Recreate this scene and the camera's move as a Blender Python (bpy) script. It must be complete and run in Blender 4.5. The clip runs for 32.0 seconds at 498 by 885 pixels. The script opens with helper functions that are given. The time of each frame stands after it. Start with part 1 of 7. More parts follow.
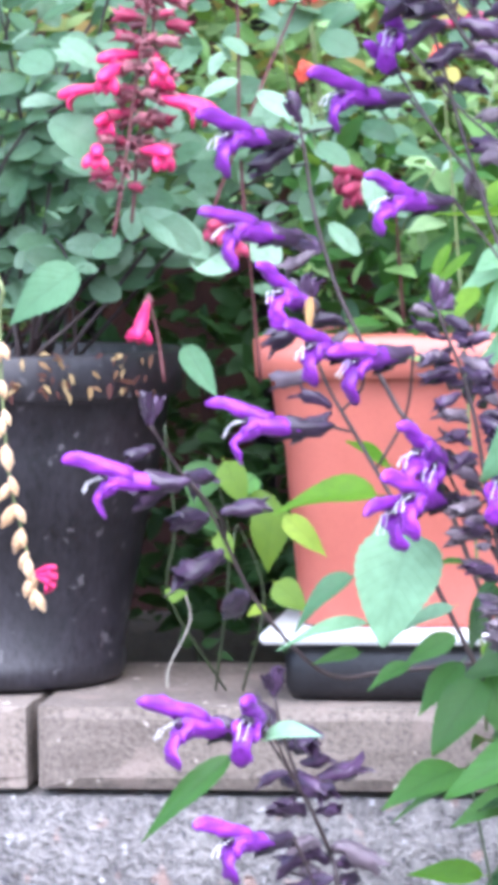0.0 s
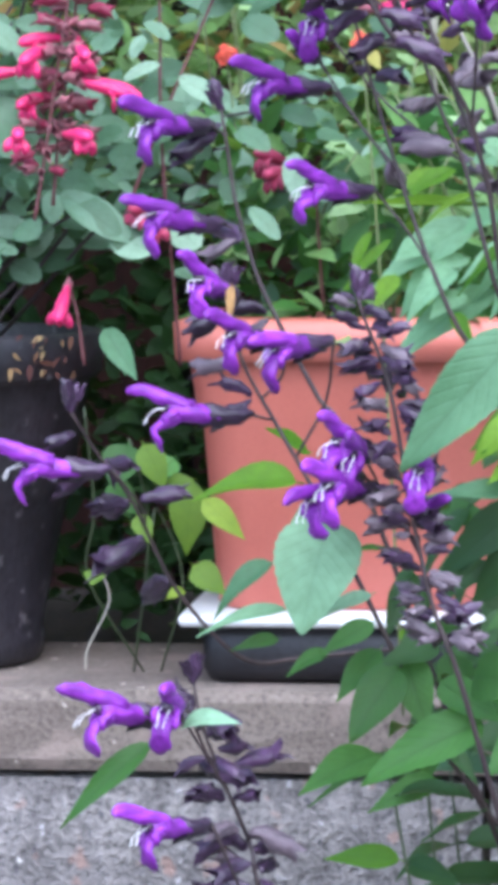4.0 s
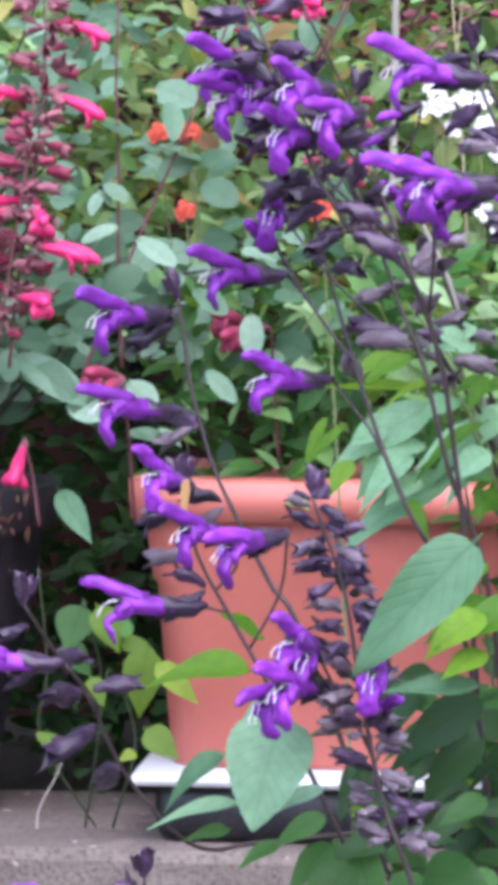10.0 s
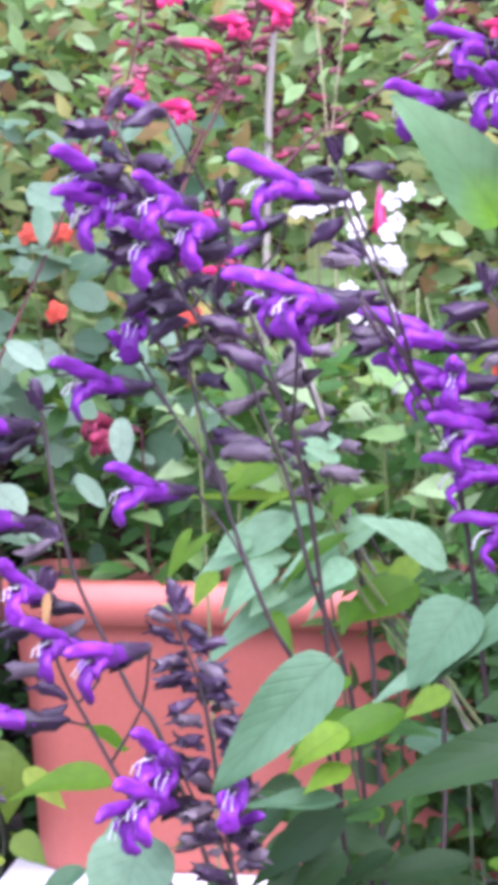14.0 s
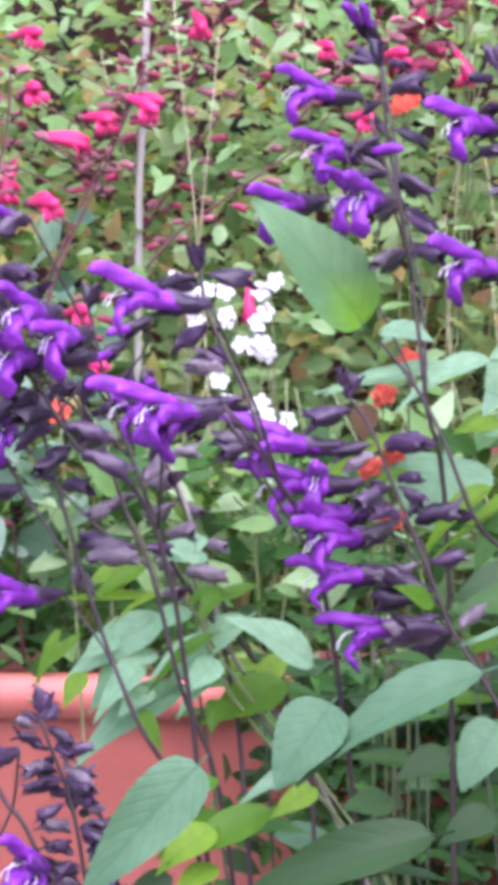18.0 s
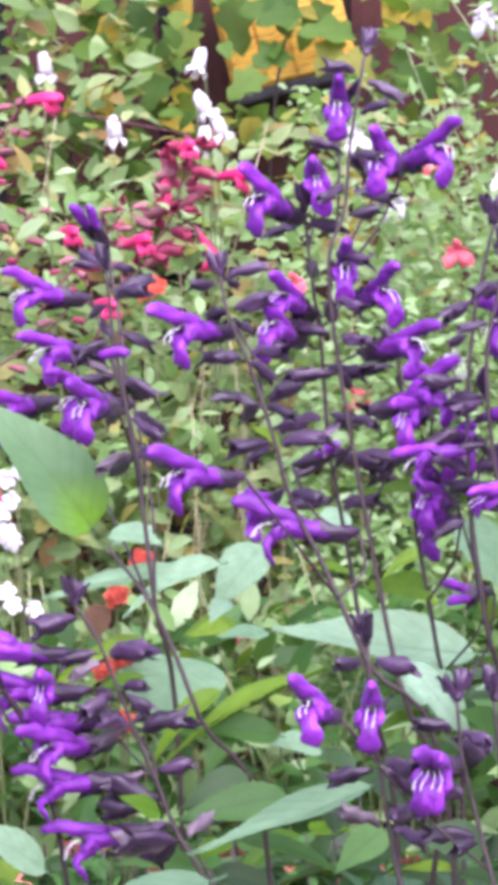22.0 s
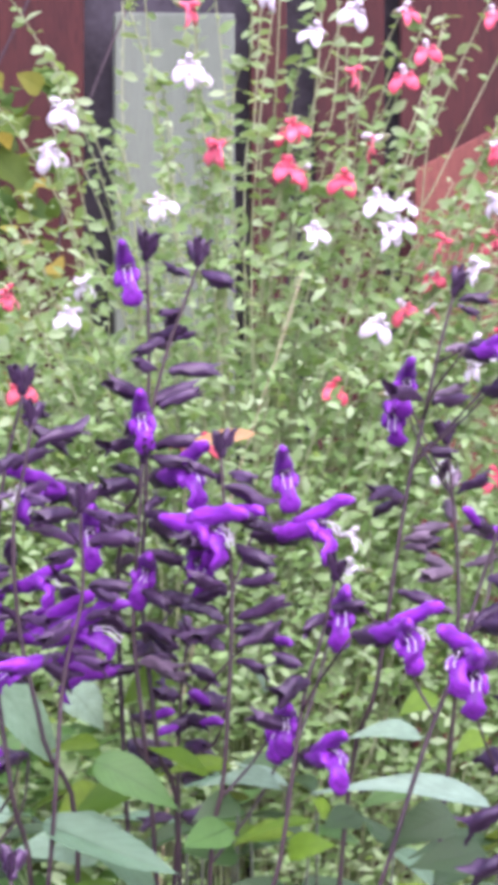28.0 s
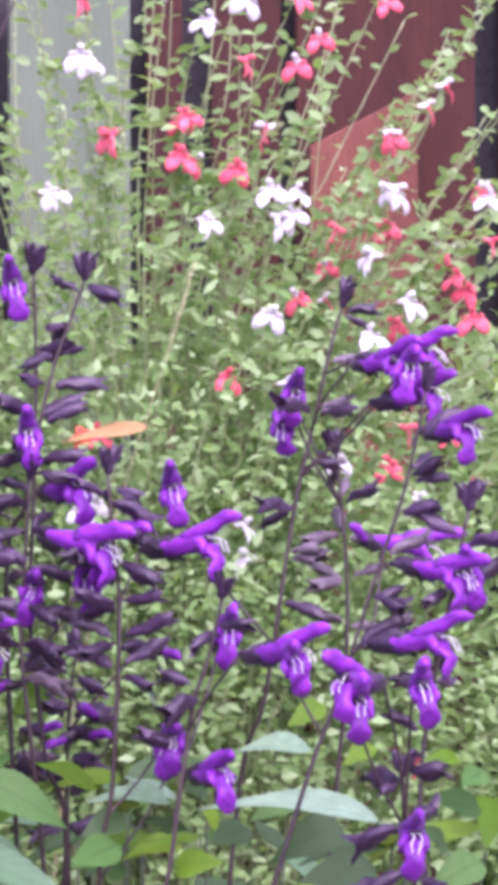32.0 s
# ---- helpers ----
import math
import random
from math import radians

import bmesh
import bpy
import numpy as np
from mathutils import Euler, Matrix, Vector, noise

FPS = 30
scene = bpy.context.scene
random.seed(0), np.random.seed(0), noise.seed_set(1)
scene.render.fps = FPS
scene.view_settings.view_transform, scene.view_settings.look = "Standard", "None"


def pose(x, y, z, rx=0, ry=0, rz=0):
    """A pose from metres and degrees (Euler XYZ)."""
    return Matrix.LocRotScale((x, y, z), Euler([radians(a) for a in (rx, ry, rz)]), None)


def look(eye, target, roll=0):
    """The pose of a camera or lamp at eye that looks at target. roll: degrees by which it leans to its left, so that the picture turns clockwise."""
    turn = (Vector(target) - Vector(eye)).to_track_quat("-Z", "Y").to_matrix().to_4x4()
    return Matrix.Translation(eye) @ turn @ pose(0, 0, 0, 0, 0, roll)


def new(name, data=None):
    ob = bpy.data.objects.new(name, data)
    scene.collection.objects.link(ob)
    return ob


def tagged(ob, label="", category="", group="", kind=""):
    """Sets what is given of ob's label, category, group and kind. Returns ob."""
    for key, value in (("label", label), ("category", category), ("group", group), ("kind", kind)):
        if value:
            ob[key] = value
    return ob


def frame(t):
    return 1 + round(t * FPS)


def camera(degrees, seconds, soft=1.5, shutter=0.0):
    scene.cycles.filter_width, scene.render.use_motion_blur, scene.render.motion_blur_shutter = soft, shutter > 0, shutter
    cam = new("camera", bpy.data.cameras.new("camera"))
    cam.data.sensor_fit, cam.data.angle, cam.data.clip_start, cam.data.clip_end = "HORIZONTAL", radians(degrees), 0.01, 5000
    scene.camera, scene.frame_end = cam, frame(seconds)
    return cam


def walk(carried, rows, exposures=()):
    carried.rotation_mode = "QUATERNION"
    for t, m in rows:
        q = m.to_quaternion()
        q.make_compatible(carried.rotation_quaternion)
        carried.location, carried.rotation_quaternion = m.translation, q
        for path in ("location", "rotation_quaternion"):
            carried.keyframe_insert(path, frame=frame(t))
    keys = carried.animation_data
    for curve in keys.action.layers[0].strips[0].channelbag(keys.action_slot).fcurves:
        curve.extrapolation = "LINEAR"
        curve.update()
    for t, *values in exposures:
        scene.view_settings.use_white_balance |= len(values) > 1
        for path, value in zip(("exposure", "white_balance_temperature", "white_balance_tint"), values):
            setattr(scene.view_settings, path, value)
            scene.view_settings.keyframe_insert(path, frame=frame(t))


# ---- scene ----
# camera: seconds, eye x y z, turn to the right, tilt up and lean in degrees
cam = camera(7.6, 32.0, soft=7.5, shutter=0.5)

PATH = [
    (0, -0.0524, 0.0025, 0.9515, -7.478, -3.782, -0.663),
    (0.5, -0.0512, 0.0004, 0.9563, -7.028, -4.103, -0.563),
    (1, -0.0499, -0.0057, 0.9570, -6.646, -4.104, -0.450),
    (1.5, -0.0525, -0.0046, 0.9577, -6.390, -4.109, -0.305),
    (2, -0.0544, -0.0049, 0.9590, -6.382, -4.111, -0.277),
    (2.5, -0.0539, -0.0069, 0.9627, -6.354, -4.259, -0.305),
    (4.5, -0.0529, -0.0050, 0.9648, -6.130, -4.367, -0.232),
    (5, -0.0511, -0.0046, 0.9768, -6.047, -4.503, -0.190),
    (5.5, -0.0479, -0.0034, 0.9857, -5.970, -4.538, -0.069),
    (6, -0.0486, -0.0037, 0.9961, -5.867, -4.626, -0.057),
    (6.5, -0.0487, -0.0018, 1.0039, -5.832, -4.707, -0.049),
    (7, -0.0506, -0.0014, 1.0187, -5.737, -4.467, 0.101),
    (7.5, -0.0523, -0.0025, 1.0221, -5.641, -4.467, 0.132),
    (8, -0.0538, -0.0021, 1.0238, -5.646, -4.361, 0.223),
    (8.5, -0.0518, 0.0023, 1.0358, -5.651, -4.216, 0.208),
    (9, -0.0456, -0.0013, 1.0411, -5.610, -3.901, 0.333),
    (9.5, -0.0483, 0.0032, 1.0444, -5.497, -3.760, 0.415),
    (10, -0.0524, 0.0039, 1.0473, -5.560, -3.773, 0.401),
    (10.5, -0.0534, 0.0052, 1.0573, -5.613, -3.878, 0.392),
    (11, -0.0513, 0.0030, 1.0519, -5.659, -3.640, 0.331),
    (11.5, -0.0556, 0.0024, 1.0548, -5.637, -3.490, 0.324),
    (12, -0.0577, 0.0062, 1.0538, -5.599, -3.362, 0.287),
    (12.5, -0.0530, 0.0090, 1.0638, -5.735, -3.518, 0.339),
    (13, -0.0445, 0.0071, 1.0664, -5.136, -3.357, 0.386),
    (13.5, -0.0363, 0.0130, 1.0730, -4.583, -3.282, 0.655),
    (14, -0.0341, 0.0125, 1.0726, -4.017, -2.763, 0.589),
    (14.5, -0.0316, 0.0118, 1.0754, -3.728, -2.508, 0.641),
    (16.5, -0.0166, 0.0078, 1.0883, -2.870, -2.024, 0.273),
    (17, -0.0140, -0.0011, 1.1000, -2.579, -2.017, 0.082),
    (17.5, -0.0126, -0.0020, 1.1043, -2.505, -2.020, 0.079),
    (18, -0.0175, -0.0086, 1.1064, -2.396, -2.091, 0.068),
    (18.5, -0.0036, -0.0078, 1.1168, -2.269, -2.130, 0.045),
    (19, -0.0038, -0.0028, 1.1226, -1.593, -1.791, 0.016),
    (19.5, 0.0062, -0.0053, 1.1265, -0.859, -1.277, -0.125),
    (20, 0.0087, -0.0079, 1.1282, -0.146, -0.616, -0.302),
    (20.5, 0.0184, -0.0122, 1.1356, -0.096, -0.538, -0.437),
    (21, 0.0215, -0.0104, 1.1423, 0.181, -0.372, -0.306),
    (21.5, 0.0254, -0.0036, 1.1441, 0.450, -0.131, -0.402),
    (22, 0.0271, 0.0017, 1.1474, 0.536, -0.113, -0.369),
    (22.5, 0.0304, 0.0054, 1.1488, 0.498, -0.128, -0.405),
    (23, 0.0305, 0.0096, 1.1505, 0.527, -0.154, -0.246),
    (23.5, 0.0354, 0.0017, 1.1613, 0.457, -0.355, -0.293),
    (24, 0.0453, -0.0021, 1.1701, 1.084, -0.455, -0.035),
    (24.5, 0.0473, 0.0017, 1.1856, 1.717, -0.380, 0.069),
    (25, 0.0523, 0.0062, 1.1979, 1.701, -0.311, 0.003),
    (25.5, 0.0628, 0.0043, 1.1994, 2.142, -0.012, 0.126),
    (26, 0.0771, 0.0089, 1.2047, 3.200, 0.309, 0.287),
    (26.5, 0.0851, 0.0110, 1.2083, 3.951, 0.466, 0.326),
    (28.5, 0.1039, -0.0041, 1.2285, 5.966, 0.387, -0.111),
    (29, 0.1056, -0.0059, 1.2404, 6.098, 0.182, -0.136),
    (29.5, 0.1104, -0.0071, 1.2449, 6.181, 0.063, -0.150),
    (30, 0.1071, 0.0036, 1.2485, 6.599, -0.240, -0.176),
    (30.5, 0.1089, 0.0030, 1.2656, 6.690, -0.595, -0.116),
    (31, 0.1111, 0.0036, 1.2709, 6.892, -0.753, -0.118),
    (31.5, 0.1107, 0.0034, 1.2708, 7.040, -0.793, -0.133),
    (32, 0.1141, 0.0008, 1.2728, 7.014, -0.848, -0.121),
]


def aim(x, y, z, turn, tilt, lean):
    a, b = radians(turn), radians(tilt)
    way = Vector((math.sin(a) * math.cos(b), math.cos(a) * math.cos(b), math.sin(b)))
    eye = Vector((x, y, z))
    return look(eye, eye + way, lean)


walk(cam, [(row[0], aim(*row[1:])) for row in PATH], [(0, 1.95, 5400, 16), (1, 1.30, 5370, 12), (5, 1.32, 5340, 13), (7, 1.20, 5410, 16), (9, 1.24, 5480, 19), (10, 1.24, 5520, 22), (12, 1.60, 5540, 26), (14, 1.48, 5520, 36), (17, 1.28, 5560, 34), (20, 1.48, 5790, 39), (22, 1.48, 5860, 40), (25, 1.56, 5880, 42), (26.5, 1.56, 5850, 45), (29, 1.21, 5880, 56), (32, 1.24, 5880, 56)])


# ---- world, sun, exposure ----
sky_world = bpy.data.worlds.new("sky")
scene.world = sky_world
sky_world.use_nodes = True
wn = sky_world.node_tree
sky_node = wn.nodes.new("ShaderNodeTexSky")
sky_node.sky_type = "NISHITA"
sky_node.sun_disc = False
sky_node.sun_elevation, sky_node.sun_rotation = radians(54), radians(167)
sky_node.air_density, sky_node.dust_density, sky_node.ozone_density = 1.0, 3.0, 0.6
wn.links.new(sky_node.outputs[0], wn.nodes["Background"].inputs[0])
wn.nodes["Background"].inputs[1].default_value = 0.15
sun = new("sun", bpy.data.lights.new("sun", "SUN"))
sun.data.energy, sun.data.angle, sun.data.color = 3.4, radians(105), (1.0, 0.97, 0.92)
sun.matrix_world = look((1.0, -2.4, 7.4), (0, 2.0, 1.0))


# ---- materials ----
def mat_new(name):
    m = bpy.data.materials.new(name)
    m.use_nodes = True
    nt = m.node_tree
    return m, nt, nt.nodes["Principled BSDF"]


def node(nt, kind, **vals):
    n = nt.nodes.new(kind)
    for k, v in vals.items():
        n.inputs[k].default_value = v
    return n


def ramp(nt, fac, stops):
    r = nt.nodes.new("ShaderNodeValToRGB")
    while len(r.color_ramp.elements) < len(stops):
        r.color_ramp.elements.new(0.5)
    for e, (p, c) in zip(r.color_ramp.elements, stops):
        e.position, e.color = p, (*c, 1)
    nt.links.new(fac, r.inputs[0])
    return r.outputs[0]


def mixed(nt, fac, a, b, how="MIX"):
    m = nt.nodes.new("ShaderNodeMix")
    m.data_type, m.blend_type = "RGBA", how
    for sock, val in ((m.inputs[0], fac), (m.inputs[6], a), (m.inputs[7], b)):
        if isinstance(val, bpy.types.NodeSocket):
            nt.links.new(val, sock)
        elif isinstance(val, tuple):
            sock.default_value = (*val, 1)
        else:
            sock.default_value = val
    return m.outputs[2]


def calc(nt, op, a, b=0.0):
    m = nt.nodes.new("ShaderNodeMath")
    m.operation = op
    for sock, val in zip(m.inputs, (a, b)):
        if isinstance(val, bpy.types.NodeSocket):
            nt.links.new(val, sock)
        else:
            sock.default_value = val
    return m.outputs[0]


def noise_out(nt, scale, detail=3.0, rough=0.55, stretch=None):
    c = nt.nodes.new("ShaderNodeTexCoord")
    n = node(nt, "ShaderNodeTexNoise", Scale=scale, Detail=detail, Roughness=rough)
    if stretch:
        mp = nt.nodes.new("ShaderNodeMapping")
        mp.inputs["Scale"].default_value = stretch
        nt.links.new(c.outputs["Object"], mp.inputs[0])
        nt.links.new(mp.outputs[0], n.inputs["Vector"])
    else:
        nt.links.new(c.outputs["Object"], n.inputs["Vector"])
    return n.outputs["Fac"]


def bump_to(nt, bsdf, height, strength, dist):
    b = node(nt, "ShaderNodeBump", Strength=strength, Distance=dist)
    nt.links.new(height, b.inputs["Height"])
    nt.links.new(b.outputs[0], bsdf.inputs["Normal"])


def chance(nt):
    """A number for each object and each loose piece of a mesh."""
    a = nt.nodes.new("ShaderNodeObjectInfo").outputs["Random"]
    b = nt.nodes.new("ShaderNodeNewGeometry").outputs["Random Per Island"]
    return calc(nt, "FRACT", calc(nt, "ADD", a, b))


def leaf_mat(name, stops, vein=0.35, gloss=0.42, through_light=0.3, veins=9.0, young=None, relief=0.5):
    m, nt, bsdf = mat_new(name)
    base = ramp(nt, chance(nt), stops)
    uv = nt.nodes.new("ShaderNodeUVMap")
    sep = nt.nodes.new("ShaderNodeSeparateXYZ")
    nt.links.new(uv.outputs[0], sep.inputs[0])
    across = calc(nt, "ABSOLUTE", calc(nt, "SUBTRACT", sep.outputs[1], 0.5))
    slant = calc(nt, "SUBTRACT", calc(nt, "MULTIPLY", sep.outputs[0], veins), calc(nt, "MULTIPLY", across, 5.0))
    wave = calc(nt, "ABSOLUTE", calc(nt, "SINE", calc(nt, "MULTIPLY", slant, 3.1416)))
    side = calc(nt, "POWER", calc(nt, "SUBTRACT", 1.0, wave), 3.0)
    mid = calc(nt, "POWER", calc(nt, "MAXIMUM", calc(nt, "SUBTRACT", 1.0, calc(nt, "MULTIPLY", across, 9.0)), 0.0), 2.0)
    lines = calc(nt, "MAXIMUM", calc(nt, "MULTIPLY", side, 0.6), mid)
    if young:
        base = mixed(nt, ramp(nt, calc(nt, "ADD", sep.outputs[0], calc(nt, "MULTIPLY", across, 0.35)), ((0.12, (1.0,) * 3), (0.42, (0.0,) * 3))), base, young)
    blotch = noise_out(nt, 75.0, 5.0)
    base = mixed(nt, calc(nt, "MULTIPLY", lines, vein * 1.1), base, tuple(0.45 * c for c in stops[0][1]))
    base = mixed(nt, calc(nt, "MULTIPLY", calc(nt, "SUBTRACT", blotch, 0.33), 0.75), base, (0.02, 0.05, 0.015), "MIX")
    nt.links.new(base, bsdf.inputs["Base Color"])
    bsdf.inputs["Roughness"].default_value = gloss
    bsdf.inputs["Specular IOR Level"].default_value = 0.2
    fine = calc(nt, "ADD", calc(nt, "MULTIPLY", lines, -0.8), calc(nt, "MULTIPLY", noise_out(nt, 420.0, 2.0), 0.5))
    bump_to(nt, bsdf, fine, relief * 0.6, 0.0012)
    tr = nt.nodes.new("ShaderNodeBsdfTranslucent")
    nt.links.new(mixed(nt, 0.5, base, (0.30, 0.45, 0.03)), tr.inputs[0])
    mx = nt.nodes.new("ShaderNodeMixShader")
    mx.inputs[0].default_value = through_light
    nt.links.new(bsdf.outputs[0], mx.inputs[1])
    nt.links.new(tr.outputs[0], mx.inputs[2])
    nt.links.new(mx.outputs[0], nt.nodes["Material Output"].inputs[0])
    return m


def petal_mat(name, low, high, rough=0.5, through_light=0.25, streak=60.0, sheen=0.3):
    m, nt, bsdf = mat_new(name)
    c = ramp(nt, chance(nt), ((0.0, low), (1.0, high)))
    c = mixed(nt, calc(nt, "MULTIPLY", noise_out(nt, streak, 3.0, 0.6, (0.35, 1, 1)), 0.3), c, tuple(min(1.0, h * 1.7 + 0.02) for h in high))
    c = mixed(nt, ramp(nt, noise_out(nt, streak * 5.0, 3.0, 0.6, (0.3, 1, 1)), ((0.42, (0.55,) * 3), (0.58, (0.0,) * 3))), c, tuple(v * 0.55 for v in low))
    nt.links.new(c, bsdf.inputs["Base Color"])
    bsdf.inputs["Roughness"].default_value = rough
    bsdf.inputs["Sheen Weight"].default_value = sheen
    bump_to(nt, bsdf, noise_out(nt, 700.0, 2.0), 0.35, 0.0006)
    tr = nt.nodes.new("ShaderNodeBsdfTranslucent")
    nt.links.new(c, tr.inputs[0])
    mx = nt.nodes.new("ShaderNodeMixShader")
    mx.inputs[0].default_value = through_light
    nt.links.new(bsdf.outputs[0], mx.inputs[1])
    nt.links.new(tr.outputs[0], mx.inputs[2])
    nt.links.new(mx.outputs[0], nt.nodes["Material Output"].inputs[0])
    return m


def stem_mat(name, low, high):
    m, nt, bsdf = mat_new(name)
    c = ramp(nt, noise_out(nt, 60.0, 4.0, 0.6, (1, 1, 0.2)), ((0.3, low), (0.7, high)))
    nt.links.new(c, bsdf.inputs["Base Color"])
    bsdf.inputs["Roughness"].default_value = 0.55
    bump_to(nt, bsdf, noise_out(nt, 300.0, 3.0, 0.6, (1, 1, 0.15)), 0.4, 0.001)
    return m


def grain_mat(name, stops, scale, rough, bump, dist, fine=400.0, stretch=None, spots=None, grit=1.0, flecks=()):
    """Mineral, plastic and timber surfaces: large stains, fine grain and pits."""
    m, nt, bsdf = mat_new(name)
    big = noise_out(nt, scale, 5.0, 0.6, stretch)
    c = ramp(nt, big, stops)
    small = noise_out(nt, fine, 3.0, 0.65, stretch)
    dark, light = tuple(v * 0.45 for v in stops[0][1]), tuple(min(1.0, v * 1.35) for v in stops[-1][1])
    c = mixed(nt, ramp(nt, small, ((0.32, (0.8 * grit,) * 3), (0.5, (0.0,) * 3))), c, dark)
    c = mixed(nt, ramp(nt, small, ((0.55, (0.0,) * 3), (0.75, (0.6 * grit,) * 3))), c, light)
    if spots:
        c = mixed(nt, ramp(nt, noise_out(nt, spots[1], 2.0, 0.4), ((spots[2], (0.0,) * 3), (spots[2] + 0.06, (1.0,) * 3))), c, spots[0])
    for tint, size, edge in flecks:
        c = mixed(nt, ramp(nt, noise_out(nt, size, 2.0, 0.5), ((edge, (0.0,) * 3), (edge + 0.07, (0.8,) * 3))), c, tint)
    tone = calc(nt, "ADD", calc(nt, "MULTIPLY", nt.nodes.new("ShaderNodeObjectInfo").outputs["Random"], 0.3), 0.85)
    hsv = nt.nodes.new("ShaderNodeHueSaturation")
    nt.links.new(c, hsv.inputs["Color"])
    nt.links.new(tone, hsv.inputs["Value"])
    nt.links.new(hsv.outputs[0], bsdf.inputs["Base Color"])
    bsdf.inputs["Roughness"].default_value = rough
    bump_to(nt, bsdf, calc(nt, "ADD", small, calc(nt, "MULTIPLY", big, 0.8)), bump, dist)
    return m


M_LEAF = leaf_mat("sage leaf", ((0.0, (0.021, 0.066, 0.014)), (0.5, (0.041, 0.125, 0.026)), (1.0, (0.070, 0.19, 0.040))))
M_MID = leaf_mat("fresh sage leaf", ((0.0, (0.09, 0.20, 0.085)), (1.0, (0.12, 0.25, 0.105))), vein=0.3, gloss=0.36, young=(0.15, 0.36, 0.02), relief=0.6)
M_DUSK = leaf_mat("dusky sage leaf", ((0.0, (0.058, 0.135, 0.066)), (1.0, (0.095, 0.195, 0.10))), vein=0.28, gloss=0.45, through_light=0.15, relief=0.7)
# dark green of old leaves, darkened further to hold shade among the plants
M_DEEP = leaf_mat("old sage leaf with painted shade", ((0.0, (0.016, 0.045, 0.014)), (1.0, (0.036, 0.085, 0.026))), vein=0.2, gloss=0.45, through_light=0.15)
M_LIME = leaf_mat("young leaf", ((0.0, (0.06, 0.17, 0.010)), (0.5, (0.11, 0.26, 0.014)), (1.0, (0.20, 0.36, 0.028))), vein=0.2, gloss=0.42, through_light=0.45)
M_SHOOT = leaf_mat("seedling leaf", ((0.0, (0.07, 0.13, 0.012)), (0.6, (0.11, 0.19, 0.018)), (1.0, (0.26, 0.34, 0.03))), vein=0.2, gloss=0.5, through_light=0.3)
# the lighter base colour includes the sky's reflection on upturned leaves
M_PALE = leaf_mat("leaf top with painted sky sheen", ((0.0, (0.15, 0.28, 0.155)), (0.5, (0.19, 0.335, 0.20)), (1.0, (0.24, 0.40, 0.26))), vein=0.25, gloss=0.5, through_light=0.25)
# base colour raised to put sky light on leaves that stand in shadow
M_SKYLIT = leaf_mat("leaf with sky light in its colour", ((0.0, (0.23, 0.46, 0.25)), (1.0, (0.34, 0.57, 0.34))), vein=0.3, gloss=0.4, through_light=0.4)
M_GREY = leaf_mat("grey green leaf", ((0.0, (0.030, 0.072, 0.036)), (0.4, (0.09, 0.17, 0.10)), (0.75, (0.15, 0.25, 0.16)), (1.0, (0.24, 0.355, 0.25))), vein=0.2, gloss=0.27, through_light=0.22)
M_SMALL = leaf_mat("small shrub leaf", ((0.0, (0.19, 0.36, 0.11)), (0.5, (0.30, 0.50, 0.19)), (1.0, (0.46, 0.64, 0.34))), vein=0.15, gloss=0.4, through_light=0.5)
M_MIXED = leaf_mat("bed foliage leaf", ((0.0, (0.08, 0.14, 0.045)), (0.25, (0.20, 0.33, 0.115)), (0.5, (0.30, 0.44, 0.19)), (0.72, (0.41, 0.51, 0.22)), (0.85, (0.50, 0.44, 0.14)), (0.94, (0.36, 0.20, 0.09)), (1.0, (0.27, 0.13, 0.08))), vein=0.2, gloss=0.4, through_light=0.5)
M_VINE = leaf_mat("vine leaf", ((0.0, (0.035, 0.095, 0.013)), (0.55, (0.085, 0.175, 0.024)), (0.85, (0.15, 0.22, 0.032)), (1.0, (0.34, 0.29, 0.05))), vein=0.2, gloss=0.6, through_light=0.35)
M_YELLOW = leaf_mat("yellowed leaf", ((0.0, (0.48, 0.42, 0.04)), (1.0, (0.62, 0.44, 0.06))), vein=0.1, gloss=0.5, through_light=0.4)
M_TANLEAF = leaf_mat("tan fallen leaf", ((0.0, (0.36, 0.20, 0.08)), (1.0, (0.44, 0.27, 0.12))), vein=0.1, gloss=0.6)
M_ROSY = leaf_mat("rosy brown leaf", ((0.0, (0.20, 0.09, 0.065)), (1.0, (0.30, 0.15, 0.11))), vein=0.1, gloss=0.45)
M_WITHER = leaf_mat("withered petal", ((0.0, (0.07, 0.015, 0.020)), (0.5, (0.11, 0.04, 0.03)), (0.7, (0.22, 0.13, 0.06)), (1.0, (0.40, 0.28, 0.14))), vein=0.1, gloss=0.7, through_light=0.1)
M_PURPLE = petal_mat("violet petal", (0.13, 0.010, 0.23), (0.285, 0.033, 0.47), sheen=0.06)
M_CALYX = petal_mat("dark calyx", (0.011, 0.004, 0.014), (0.064, 0.030, 0.075), rough=0.36, through_light=0.08, sheen=0.05)
M_OLDCAL = petal_mat("faded calyx", (0.068, 0.048, 0.064), (0.175, 0.135, 0.16), rough=0.5, through_light=0.1, sheen=0.05)
M_WHITE = petal_mat("white petal", (0.72, 0.70, 0.72), (0.84, 0.83, 0.83), rough=0.5, through_light=0.3)
M_RED = petal_mat("scarlet petal", (0.78, 0.05, 0.10), (0.90, 0.16, 0.21), rough=0.45)
M_PINK = petal_mat("cerise petal", (0.56, 0.010, 0.105), (0.76, 0.022, 0.17), rough=0.42, sheen=0.08)
M_MAROON = petal_mat("maroon calyx", (0.15, 0.040, 0.055), (0.31, 0.095, 0.115), rough=0.5, through_light=0.12, sheen=0.1)
